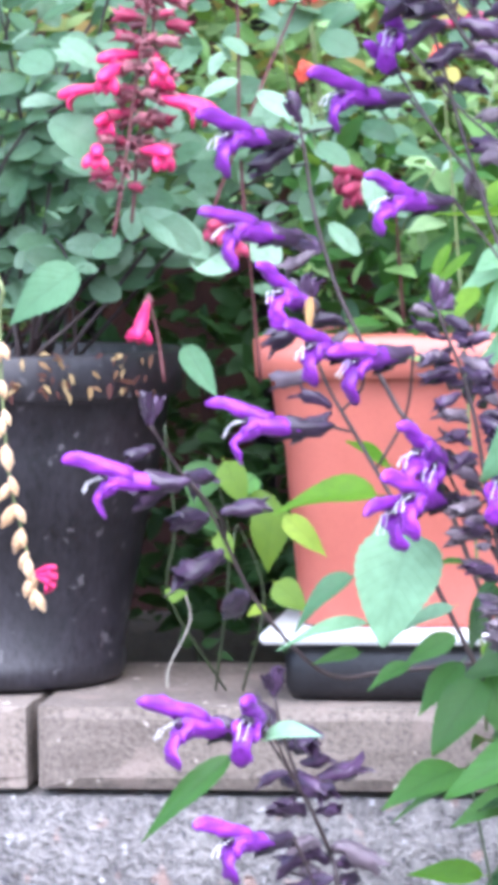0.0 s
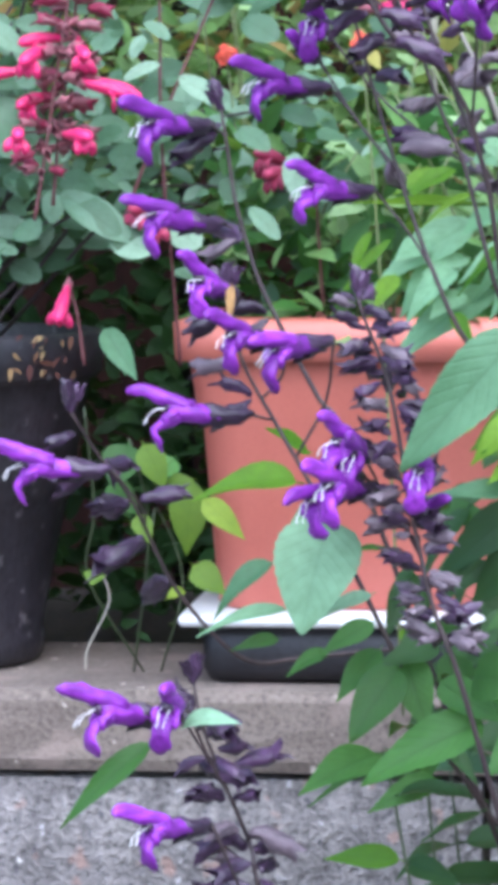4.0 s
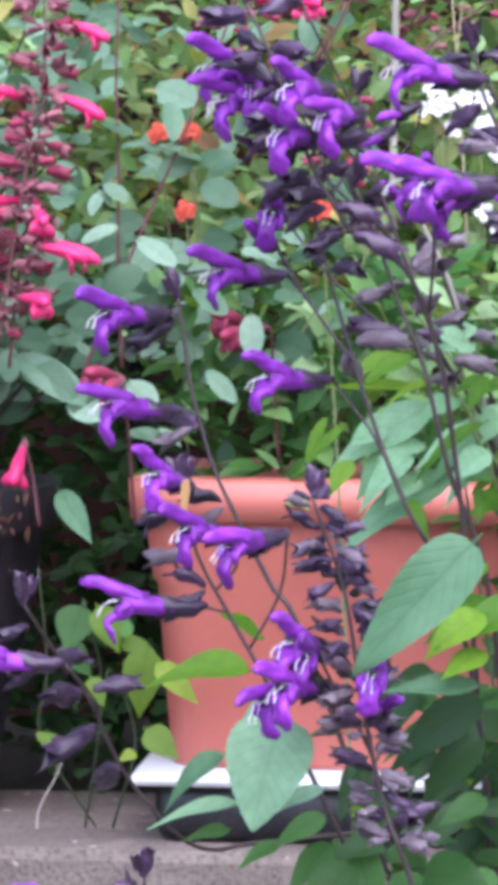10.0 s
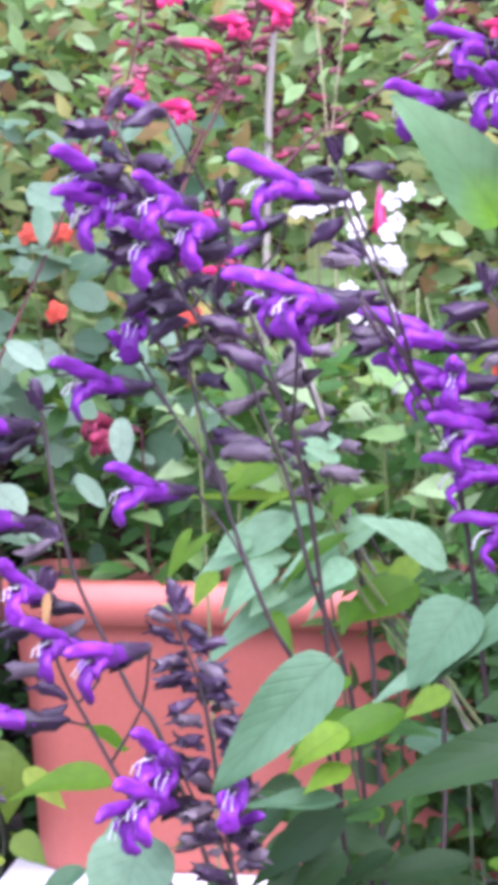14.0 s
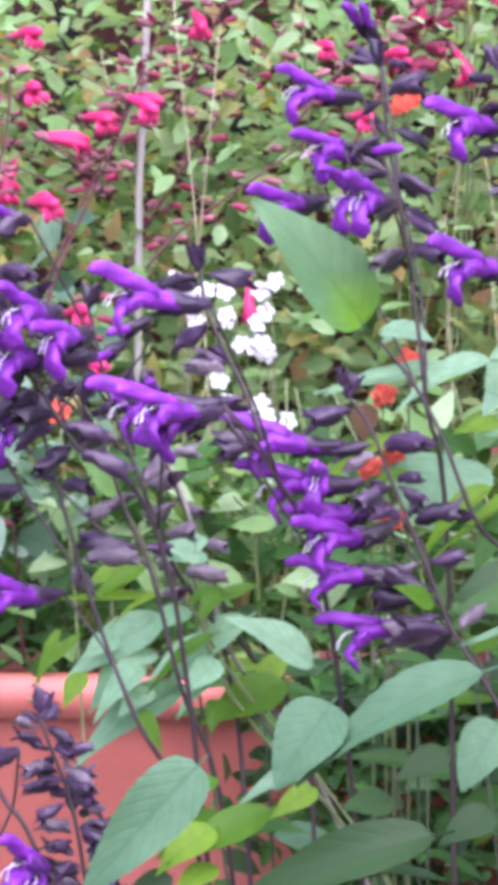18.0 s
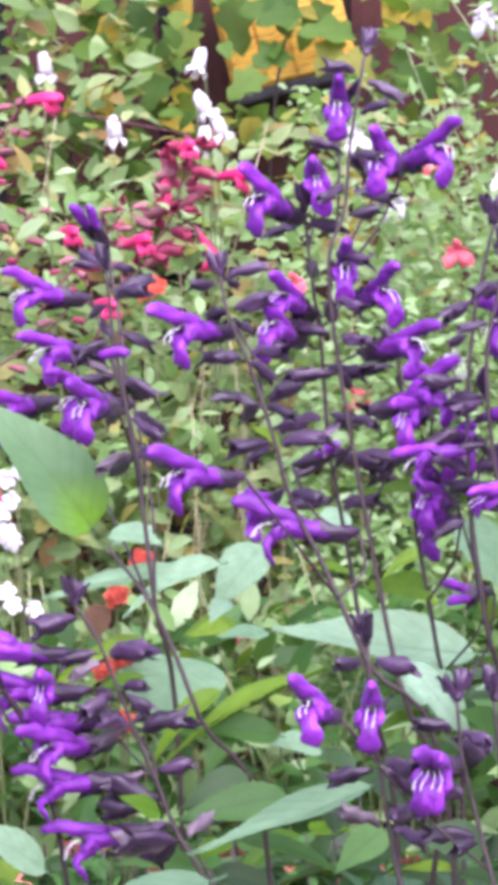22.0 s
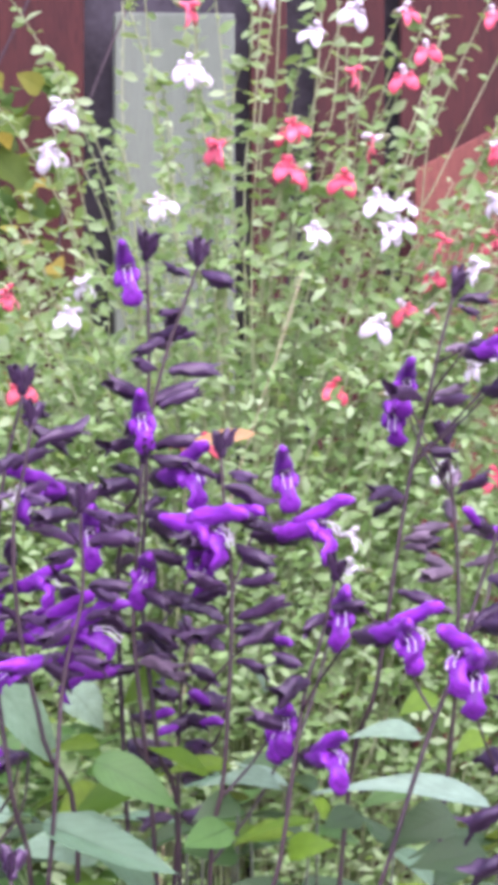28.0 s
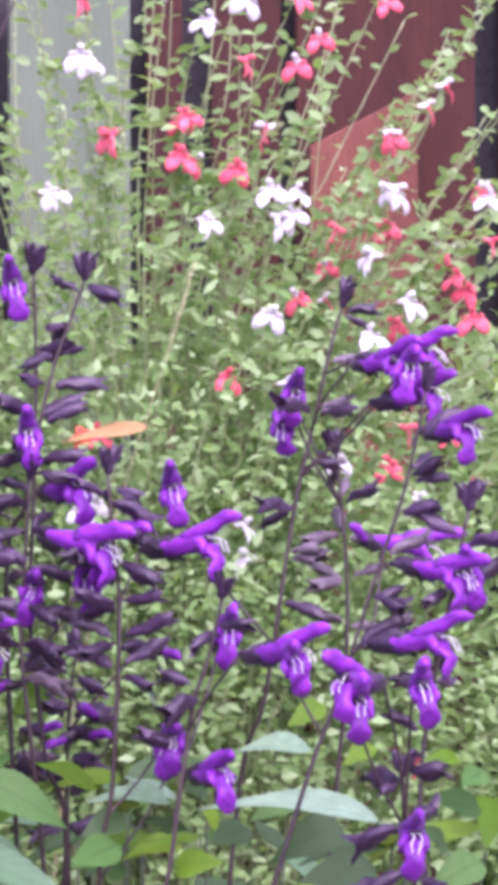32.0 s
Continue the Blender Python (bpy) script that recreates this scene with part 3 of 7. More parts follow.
def spire(owner, pts, z_low, z_high, gap=0.02, ring=4, old=0.1, reach=1.0, side=None, foot=None):
    """A flowering stem of the violet sage. pts: world points, low to high; whorls of calyces from z_low to z_high."""
    path = list(foot) + list(pts) if foot else list(pts)
    stem, line = stalk(owner, path, 0.0017, 0.0009, M_STEMDARK)
    STEMS.append((stem, line))
    o = ORIGIN[owner.name]
    slim = Matrix.Diagonal((1.0, 0.74, 0.74, 1.0) if z_high > 1.18 else (1.0, 0.92, 0.92, 1.0))
    z = z_low
    gap *= 1.2 if gap > 0.0135 else 1.05
    while z < z_high:
        c = at_height(line, z)
        k = (z - z_low) / max(1e-6, z_high - z_low)
        turn0 = RND.uniform(0, 6.28)
        for i in range(ring):
            if RND.random() < (0.22 if z_low > 1.05 else 0.52 if old > 0.6 and ring < 5 else 0.38):
                continue
            a = turn0 + i * 6.283 / ring + RND.uniform(-0.4, 0.4)
            if side is not None and RND.random() < 0.7:
                a = radians(side) + RND.uniform(-0.9, 0.9)
            e = RND.uniform(-0.5, 0.55)
            way = Vector((math.cos(a) * math.cos(e), -math.sin(a) * math.cos(e), math.sin(e)))
            if way.y < -0.7:
                way = Vector((math.copysign(0.9, way.x), way.y, way.z)).normalized()
            which = min(5, int(RND.random() * 3.0 + k * 2.0)) if RND.random() < 0.8 else 5
            bank = OLDCALYX if RND.random() < old * (1.3 - k) else CALYX
            m = facing(c + way * 0.004 + Vector((0, 0, RND.uniform(-0.003, 0.003))) - o, way, RND.uniform(-0.9, 0.9), RND.uniform(0.68, 1.2) * reach)
            part("calyx", bank[which], stem, m @ slim)
            if z_low > 1.05 and k < 0.8 and abs(e) < 0.25 and RND.random() < 0.07:
                part("corolla", COROLLA[RND.randrange(3)][1], stem, m)
        z += gap * RND.uniform(0.85, 1.15)
    top = line[-1]
    if z_high >= top.z - 0.02:
        for i in range(3):
            way = Vector((RND.uniform(-0.5, 0.5), RND.uniform(-0.5, 0.5), 1.0))
            part("calyx", CALYX[4], stem, facing(top - o, way, 0, RND.uniform(0.7, 1.0)))
    return stem


def bloom(flowers):
    """Open flowers: (x, y, z, turn, rise, form) with the turn of the flower from +x towards the viewer and its rise in degrees;
    each grows on the stem that stands nearest."""
    for x, y, z, turn, rise, form in flowers:
        if form == 3:
            turn = RND.uniform(25, 65) if turn < 90 else RND.uniform(115, 155)
            rise += RND.uniform(-22, 25)
        a, e = radians(turn), radians(rise)
        way = Vector((math.cos(a) * math.cos(e), -math.sin(a) * math.cos(e), math.sin(e)))
        root = Vector((x, y, z))
        low = root - Vector((0, 0, 0.006))
        stem, line, near = min(((st, ln, q) for st, ln in STEMS for q in ln), key=lambda c: (c[2] - low).length)
        o = ORIGIN[stem.name]
        m = facing(root - o, way, RND.uniform(-0.25, 0.25), RND.uniform(0.62, 0.85) if form == 3 else RND.uniform(0.95, 1.07))
        part("calyx", CALYX[0], stem, m)
        part("bud" if form == 3 else "corolla", BUD if form == 3 else RND.choice(COROLLA[form]), stem, m)
        gap = (near - root).length
        if gap > 0.025:
            near = at_height(line, root.z - 1.2 * gap)
            gap = (near - root).length
        if gap > 0.003:
            mid = near.lerp(root, 0.55) - way * min(0.008, gap * 0.3) - Vector((0, 0, 0.001 + gap * 0.06))
            v, f = sweep(curve_points([near - o, mid - o, root - o], 3), [0.0009] * 3 + [0.0008] * 3 + [0.0011], 5)
            part("flower_stalk", build("flower_stalk", v, f, [M_STEMDARK]), stem)


# ---- violet sages in front of the wall ----
SAGE = "tall sage with violet two-lipped flowers, near-black calyces and broad green leaves"
sage_a = plant("sage_plant", (-0.080, 2.140, 0.0), SAGE, "flowering plant", "violet sages")
sage_b = plant("sage_plant", (0.020, 2.150, 0.0), SAGE, "flowering plant", "violet sages")
sage_c = plant("sage_plant", (0.150, 2.140, 0.0), SAGE, "flowering plant", "violet sages")
sage_d = plant("sage_plant", (0.310, 2.140, 0.0), SAGE, "flowering plant", "violet sages")
spire(sage_a, [(-0.218, 2.000, 0.749), (-0.229, 2.000, 0.773), (-0.255, 2.000, 0.819), (-0.274, 2.000, 0.854), (-0.284, 2.000, 0.892)],
      0.838, 0.901, gap=0.018, ring=3, side=180, foot=[(-0.080, 2.140, 0.01), (-0.124, 2.140, 0.500), (-0.178, 2.030, 0.657)])
spire(sage_a, [(-0.218, 2.040, 0.801), (-0.237, 2.040, 0.833), (-0.254, 2.040, 0.865), (-0.269, 2.040, 0.896), (-0.277, 2.040, 0.921), (-0.283, 2.040, 0.944), (-0.287, 2.040, 0.972), (-0.290, 2.040, 0.991)],
      0.880, 0.985, gap=0.017, ring=4, side=190, foot=[(-0.080, 2.140, 0.01), (-0.114, 2.140, 0.496), (-0.155, 2.080, 0.616)])
spire(sage_a, [(-0.154, 1.920, 0.697), (-0.167, 1.920, 0.732), (-0.179, 1.920, 0.785), (-0.186, 1.920, 0.829), (-0.192, 1.920, 0.855), (-0.201, 1.920, 0.878), (-0.206, 1.920, 0.893)],
      0.717, 0.893, gap=0.0078, ring=8, old=0.3, reach=0.68, foot=[(-0.080, 2.140, 0.01), (-0.108, 2.100, 0.474), (-0.130, 1.960, 0.600)])
spire(sage_a, [(-0.195, 2.110, 0.686), (-0.251, 2.087, 0.683), (-0.274, 2.064, 0.683), (-0.291, 2.041, 0.697), (-0.316, 2.019, 0.733), (-0.334, 1.996, 0.779), (-0.349, 1.973, 0.806), (-0.361, 1.950, 0.832)],
      0.738, 0.835, gap=0.019, ring=3, side=170, reach=1.15, foot=[(-0.080, 2.140, 0.01), (-0.090, 2.140, 0.500), (-0.103, 2.140, 0.690)])
spire(sage_a, [(-0.262, 1.950, 0.579), (-0.266, 1.950, 0.601), (-0.281, 1.950, 0.637), (-0.292, 1.950, 0.667), (-0.296, 1.950, 0.688)],
      0.585, 0.688, gap=0.013, ring=5, foot=[(-0.080, 2.140, 0.01), (-0.153, 2.140, 0.361), (-0.242, 1.980, 0.481)])
spire(sage_a, [(-0.165, 2.030, 0.882), (-0.181, 2.030, 0.922), (-0.196, 2.030, 0.968), (-0.208, 2.030, 1.010), (-0.218, 2.030, 1.047)],
      0.940, 1.059, gap=0.019, ring=3, old=0.8, foot=[(-0.080, 2.140, 0.01), (-0.102, 2.140, 0.500), (-0.129, 2.060, 0.789)])
spire(sage_a, [(-0.142, 2.050, 0.899), (-0.157, 2.050, 0.958), (-0.170, 2.050, 0.989), (-0.182, 2.050, 1.023), (-0.195, 2.050, 1.053)],
      0.949, 1.060, gap=0.021, ring=3, old=0.7, foot=[(-0.080, 2.140, 0.01), (-0.096, 2.140, 0.500), (-0.116, 2.080, 0.803)])
spire(sage_a, [(-0.195, 2.000, 1.031), (-0.213, 2.000, 1.061), (-0.227, 2.000, 1.097), (-0.241, 2.000, 1.132), (-0.251, 2.000, 1.150)],
      1.031, 1.152, gap=0.014, ring=5, foot=[(-0.080, 2.140, 0.01), (-0.108, 2.140, 0.500), (-0.143, 2.030, 0.946)])
spire(sage_b, [(-0.090, 2.000, 1.020), (-0.102, 2.000, 1.056), (-0.115, 2.000, 1.083), (-0.124, 2.000, 1.104), (-0.128, 2.000, 1.125)],
      1.032, 1.128, gap=0.02, ring=4, side=200, foot=[(0.020, 2.150, 0.01), (-0.015, 2.150, 0.500), (-0.057, 2.030, 0.926)])
spire(sage_a, [(-0.150, 2.120, 0.959), (-0.170, 2.120, 1.010), (-0.186, 2.120, 1.054), (-0.193, 2.120, 1.083), (-0.198, 2.120, 1.105)],
      0.953, 1.105, gap=0.022, ring=3, old=1.0, foot=[(-0.080, 2.140, 0.01), (-0.095, 2.140, 0.500), (-0.114, 2.150, 0.866)])
spire(sage_a, [(-0.113, 2.160, 0.912), (-0.133, 2.160, 0.957), (-0.146, 2.160, 0.989), (-0.159, 2.160, 1.022), (-0.173, 2.160, 1.054)],
      0.970, 1.073, gap=0.022, ring=3, old=0.9, foot=[(-0.080, 2.140, 0.01), (-0.076, 2.140, 0.500), (-0.072, 2.190, 0.820)])
spire(sage_b, [(0.043, 2.000, 0.874), (0.031, 2.000, 0.895), (0.007, 2.000, 0.934), (-0.005, 2.000, 0.964), (-0.024, 2.000, 1.010), (-0.036, 2.000, 1.040), (-0.048, 2.000, 1.058)],
      0.931, 1.058, gap=0.017, ring=4, side=185, foot=[(0.020, 2.150, 0.01), (0.053, 2.150, 0.500), (0.093, 2.030, 0.787)])
spire(sage_b, [(0.019, 2.050, 0.992), (0.001, 2.050, 1.038), (-0.015, 2.050, 1.066), (-0.032, 2.050, 1.087)],
      0.992, 0.992, foot=[(0.020, 2.150, 0.01), (0.036, 2.150, 0.500), (0.057, 2.080, 0.899)])
spire(sage_b, [(-0.006, 2.080, 1.052), (-0.012, 2.080, 1.103), (-0.021, 2.080, 1.162), (-0.028, 2.080, 1.200), (-0.032, 2.080, 1.240)],
      1.140, 1.256, gap=0.016, ring=4, old=0.3, foot=[(0.020, 2.150, 0.01), (0.014, 2.150, 0.500), (0.007, 2.110, 0.953)])
spire(sage_b, [(0.108, 2.000, 1.026), (0.084, 2.000, 1.080), (0.069, 2.000, 1.110), (0.058, 2.000, 1.149), (0.046, 2.000, 1.185), (0.035, 2.000, 1.212), (0.031, 2.000, 1.233)],
      1.119, 1.236, gap=0.018, ring=4, foot=[(0.020, 2.150, 0.01), (0.078, 2.150, 0.500), (0.148, 2.030, 0.935)])
spire(sage_c, [(0.133, 2.050, 0.995), (0.125, 2.050, 1.023), (0.112, 2.050, 1.091), (0.101, 2.050, 1.152), (0.092, 2.050, 1.214), (0.091, 2.050, 1.247), (0.099, 2.050, 1.269), (0.103, 2.050, 1.309), (0.111, 2.050, 1.355)],
      1.140, 1.352, gap=0.018, ring=3, foot=[(0.150, 2.140, 0.01), (0.154, 2.140, 0.500), (0.159, 2.080, 0.899)])
spire(sage_c, [(0.114, 2.080, 0.999), (0.102, 2.080, 1.077), (0.091, 2.080, 1.140), (0.087, 2.080, 1.196), (0.082, 2.080, 1.233), (0.078, 2.080, 1.271)],
      1.108, 1.274, gap=0.022, ring=3, foot=[(0.150, 2.140, 0.01), (0.141, 2.140, 0.500), (0.130, 2.110, 0.900)])
spire(sage_c, [(0.127, 1.920, 0.899), (0.119, 1.920, 0.927), (0.112, 1.920, 0.968), (0.108, 1.920, 0.997), (0.105, 1.920, 1.040)],
      0.947, 1.040, gap=0.024, ring=3, foot=[(0.150, 2.140, 0.01), (0.153, 2.140, 0.500), (0.156, 1.950, 0.803)])
spire(sage_c, [(0.170, 1.880, 0.904), (0.159, 1.880, 0.949), (0.151, 1.880, 0.983), (0.148, 1.880, 1.014)],
      0.943, 1.011, gap=0.022, ring=3, foot=[(0.150, 2.140, 0.01), (0.170, 2.140, 0.500), (0.194, 1.910, 0.806)])
spire(sage_c, [(0.178, 1.900, 0.909), (0.173, 1.900, 0.944), (0.171, 1.900, 0.978), (0.168, 1.900, 1.013)],
      0.955, 1.013, gap=0.025, ring=3, foot=[(0.150, 2.140, 0.01), (0.170, 2.140, 0.500), (0.195, 1.930, 0.810)])
spire(sage_c, [(0.173, 2.020, 1.045), (0.165, 2.020, 1.106), (0.164, 2.020, 1.167), (0.168, 2.020, 1.212), (0.173, 2.020, 1.237), (0.179, 2.020, 1.261)],
      1.106, 1.261, gap=0.019, ring=3, foot=[(0.150, 2.140, 0.01), (0.166, 2.140, 0.500), (0.185, 2.050, 0.946)])
spire(sage_c, [(0.153, 2.120, 1.022), (0.140, 2.120, 1.102), (0.134, 2.120, 1.165), (0.131, 2.120, 1.194)],
      1.092, 1.194, gap=0.02, ring=3, foot=[(0.150, 2.140, 0.01), (0.158, 2.140, 0.500), (0.169, 2.150, 0.923)])
spire(sage_c, [(0.253, 2.050, 1.072), (0.245, 2.050, 1.149), (0.247, 2.050, 1.196), (0.249, 2.050, 1.242), (0.259, 2.050, 1.285), (0.268, 2.050, 1.310), (0.276, 2.050, 1.332)],
      1.112, 1.332, gap=0.017, ring=3, foot=[(0.150, 2.140, 0.01), (0.201, 2.140, 0.500), (0.264, 2.080, 0.973)])
spire(sage_c, [(0.189, 2.000, 1.076), (0.176, 2.000, 1.136), (0.173, 2.000, 1.187), (0.178, 2.000, 1.217), (0.183, 2.000, 1.244)],
      1.121, 1.244, gap=0.02, ring=3, foot=[(0.150, 2.140, 0.01), (0.177, 2.140, 0.500), (0.209, 2.030, 0.978)])
spire(sage_d, [(0.286, 2.000, 1.060), (0.290, 2.000, 1.151), (0.286, 2.000, 1.197), (0.284, 2.000, 1.227)],
      1.121, 1.230, gap=0.016, ring=4, foot=[(0.310, 2.140, 0.01), (0.297, 2.140, 0.500), (0.280, 2.030, 0.960)])
spire(sage_c, [(0.193, 1.970, 1.034), (0.198, 1.970, 1.108), (0.208, 1.970, 1.153), (0.207, 1.970, 1.198)],
      1.123, 1.212, gap=0.016, ring=4, foot=[(0.150, 2.140, 0.01), (0.167, 2.140, 0.500), (0.187, 2.000, 0.934)])
spire(sage_d, [(0.245, 2.030, 1.073), (0.239, 2.030, 1.135), (0.242, 2.030, 1.187), (0.244, 2.030, 1.224)],
      1.119, 1.230, gap=0.016, ring=3, foot=[(0.310, 2.140, 0.01), (0.285, 2.140, 0.500), (0.255, 2.060, 0.974)])
spire(sage_d, [(0.313, 1.970, 1.015), (0.325, 1.970, 1.098), (0.334, 1.970, 1.128), (0.342, 1.970, 1.161)],
      1.080, 1.158, gap=0.024, ring=3, foot=[(0.310, 2.140, 0.01), (0.305, 2.140, 0.500), (0.298, 2.000, 0.916)])
spire(sage_d, [(0.380, 2.090, 1.099), (0.396, 2.090, 1.200), (0.409, 2.090, 1.258), (0.417, 2.090, 1.293), (0.424, 2.090, 1.318)],
      1.153, 1.318, gap=0.024, ring=3, old=0.4, side=10, foot=[(0.310, 2.140, 0.01), (0.334, 2.140, 0.500), (0.364, 2.120, 1.000)])
spire(sage_d, [(0.364, 1.950, 1.004), (0.386, 1.950, 1.072), (0.401, 1.950, 1.111), (0.419, 1.950, 1.167), (0.437, 1.950, 1.221), (0.448, 1.950, 1.271)],
      1.135, 1.271, gap=0.02, ring=3, side=5, foot=[(0.310, 2.140, 0.01), (0.321, 2.140, 0.500), (0.335, 1.980, 0.909)])
spire(sage_d, [(0.446, 1.900, 0.980), (0.434, 1.900, 1.015), (0.428, 1.900, 1.044), (0.427, 1.900, 1.073)],
      1.021, 1.073, gap=0.022, ring=3, foot=[(0.310, 2.140, 0.01), (0.385, 2.140, 0.500), (0.477, 1.930, 0.885)])
spire(sage_d, [(0.270, 2.100, 0.988), (0.269, 2.100, 1.051), (0.271, 2.100, 1.099), (0.274, 2.100, 1.121)],
      1.026, 1.118, gap=0.018, ring=3, foot=[(0.310, 2.140, 0.01), (0.293, 2.140, 0.500), (0.273, 2.130, 0.888)])
spire(sage_d, [(0.433, 2.140, 1.111), (0.434, 2.140, 1.160), (0.431, 2.140, 1.203), (0.428, 2.140, 1.235)],
      1.137, 1.232, gap=0.02, ring=3, old=0.9, foot=[(0.310, 2.140, 0.01), (0.364, 2.140, 0.500), (0.429, 2.170, 1.011)])
spire(sage_d, [(0.245, 2.070, 1.211), (0.250, 2.070, 1.261), (0.250, 2.070, 1.305), (0.249, 2.070, 1.336)],
      1.255, 1.317, gap=0.03, ring=2, foot=[(0.310, 2.140, 0.01), (0.276, 2.140, 0.500), (0.236, 2.100, 1.111)])
spire(sage_d, [(0.446, 1.930, 0.991), (0.441, 1.930, 1.062), (0.449, 1.930, 1.121), (0.458, 1.930, 1.165), (0.467, 1.930, 1.209)],
      1.091, 1.215, gap=0.02, ring=3, foot=[(0.310, 2.140, 0.01), (0.374, 2.140, 0.500), (0.452, 1.960, 0.891)])
bloom([(-0.294, 2.033, 0.982, 128, 3, 0), (-0.289, 2.048, 0.928, 138, 8, 1), (-0.276, 1.996, 0.891, 113, 13, 2), (-0.252, 1.994, 0.866, 123, 8, 0), (-0.224, 1.984, 0.868, 125, -3, 1), (-0.267, 1.987, 0.827, 168, 5, 0), (-0.338, 1.944, 0.801, 165, 5, 0), (-0.193, 1.945, 0.811, 118, 10, 2), (-0.205, 1.944, 0.799, 122, -12, 1), (-0.196, 1.935, 0.793, 120, 6, 0), (-0.184, 1.936, 0.781, 63, -4, 3), (-0.232, 2.067, 1.003, 141, 5, 0)])
bloom([(-0.238, 2.070, 1.017, 134, 4, 3), (-0.207, 2.064, 0.946, 136, 4, 2), (-0.295, 1.886, 0.680, 142, 8, 0), (-0.276, 1.862, 0.628, 130, 5, 0), (-0.170, 1.940, 0.802, 93, 4, 2), (-0.295, 1.900, 0.685, 93, 4, 2), (-0.206, 1.950, 0.810, 93, 4, 0), (-0.237, 2.090, 1.035, 93, 5, 2), (-0.232, 2.060, 1.100, 136, 2, 0), (-0.233, 2.059, 1.109, 137, 11, 0), (-0.229, 2.059, 1.102, 137, -3, 2), (-0.227, 2.085, 1.153, 121, 0, 3)])
bloom([(-0.248, 2.070, 1.104, 93, 4, 1), (-0.228, 2.080, 1.108, 93, 5, 3)])
bloom([(-0.118, 1.922, 1.106, 150, 9, 0), (-0.112, 1.928, 1.051, 138, 4, 0), (-0.168, 2.146, 1.046, 119, 5, 3), (-0.175, 2.118, 1.087, 110, -3, 3), (-0.130, 2.177, 0.894, 115, 2, 3), (-0.162, 2.118, 1.099, 108, -1, 3), (-0.113, 1.942, 1.055, 169, 2, 0), (-0.113, 1.970, 1.053, 133, -10, 1), (-0.049, 2.012, 1.030, 168, 7, 0), (-0.040, 2.022, 1.010, 168, 2, 0), (-0.025, 2.028, 0.997, 158, -5, 1)])
bloom([(-0.025, 2.026, 0.983, 143, 0, 0), (-0.019, 2.022, 0.963, 169, -2, 0), (0.001, 2.032, 0.936, 168, -7, 0), (-0.123, 2.216, 0.888, 117, 5, 3), (-0.186, 2.007, 1.092, 113, -2, 1), (-0.201, 1.987, 1.103, 115, 2, 2), (-0.206, 1.997, 1.077, 115, 5, 0), (-0.147, 1.970, 1.052, 93, 4, 2), (-0.063, 2.040, 1.012, 93, 4, 1), (-0.063, 2.172, 1.168, 130, -4, 0), (-0.019, 2.171, 1.165, 132, 6, 2), (-0.043, 2.157, 1.226, 140, 6, 0)])
bloom([(-0.032, 2.158, 1.193, 140, 5, 1), (-0.035, 2.161, 1.259, 124, 28, 3), (0.041, 2.030, 1.204, 134, 1, 0), (0.043, 1.949, 1.125, 137, 5, 0), (0.105, 2.012, 1.094, 168, 8, 0), (-0.033, 2.154, 1.256, 117, 20, 3)])
bloom([(0.099, 2.105, 1.325, 93, 5, 2), (0.086, 2.105, 1.286, 93, 5, 1), (0.102, 2.095, 1.236, 93, 5, 2), (0.218, 2.075, 1.183, 93, 5, 2), (0.148, 2.095, 1.116, 93, 5, 1), (0.106, 1.895, 1.009, 93, 4, 2), (0.139, 1.895, 0.978, 93, 4, 1), (0.200, 1.895, 0.978, 93, 4, 2), (0.126, 2.099, 1.296, 58, 11, 0), (0.134, 2.093, 1.295, 108, 5, 2), (0.079, 2.088, 1.267, 124, 14, 0)])
bloom([(0.086, 2.090, 1.213, 118, 15, 1), (0.103, 2.092, 1.223, 66, 5, 2), (0.079, 2.081, 1.198, 116, 13, 0), (0.107, 2.077, 1.192, 52, 8, 1), (0.113, 2.063, 1.158, 43, 18, 0), (0.070, 2.048, 1.130, 58, 20, 3), (0.219, 2.083, 1.209, 140, 2, 0), (0.132, 2.069, 1.139, 57, 3, 1), (0.174, 2.067, 1.130, 52, 11, 0), (0.161, 2.071, 1.109, 115, 7, 1), (0.088, 1.852, 1.008, 112, 13, 0)])
bloom([(0.150, 1.892, 0.982, 113, 0, 0), (0.204, 1.893, 0.979, 107, 3, 1), (-0.026, 2.043, 1.164, 110, 2, 0), (0.165, 2.091, 1.100, 119, -1, 1), (0.187, 2.143, 1.056, 111, 1, 3), (-0.052, 2.094, 1.195, 75, 3, 3)])
bloom([(0.248, 2.075, 1.162, 93, 5, 1), (0.178, 2.093, 1.136, 69, -1, 3), (0.147, 2.093, 1.140, 69, 6, 1), (0.148, 2.072, 1.162, 112, -3, 1), (0.161, 2.094, 1.175, 100, 2, 3), (0.279, 2.093, 1.083, 111, -1, 3), (0.270, 2.094, 1.081, 75, 1, 3), (0.329, 2.044, 1.081, 105, 4, 1), (0.180, 2.093, 1.061, 108, -1, 3), (0.238, 2.085, 1.326, 93, 5, 2)])
bloom([(0.246, 2.075, 1.245, 93, 5, 2), (0.276, 2.065, 1.167, 93, 5, 0), (0.326, 2.095, 1.214, 93, 5, 2), (0.349, 2.025, 1.142, 93, 4, 0), (0.425, 1.855, 1.124, 93, 4, 2), (0.318, 2.015, 1.086, 93, 4, 1), (0.422, 1.865, 1.050, 93, 4, 0), (0.405, 2.175, 1.267, 93, 5, 0), (0.453, 2.065, 1.281, 93, 5, 1), (0.467, 1.965, 1.174, 93, 4, 2), (0.396, 1.875, 1.116, 93, 4, 0)])
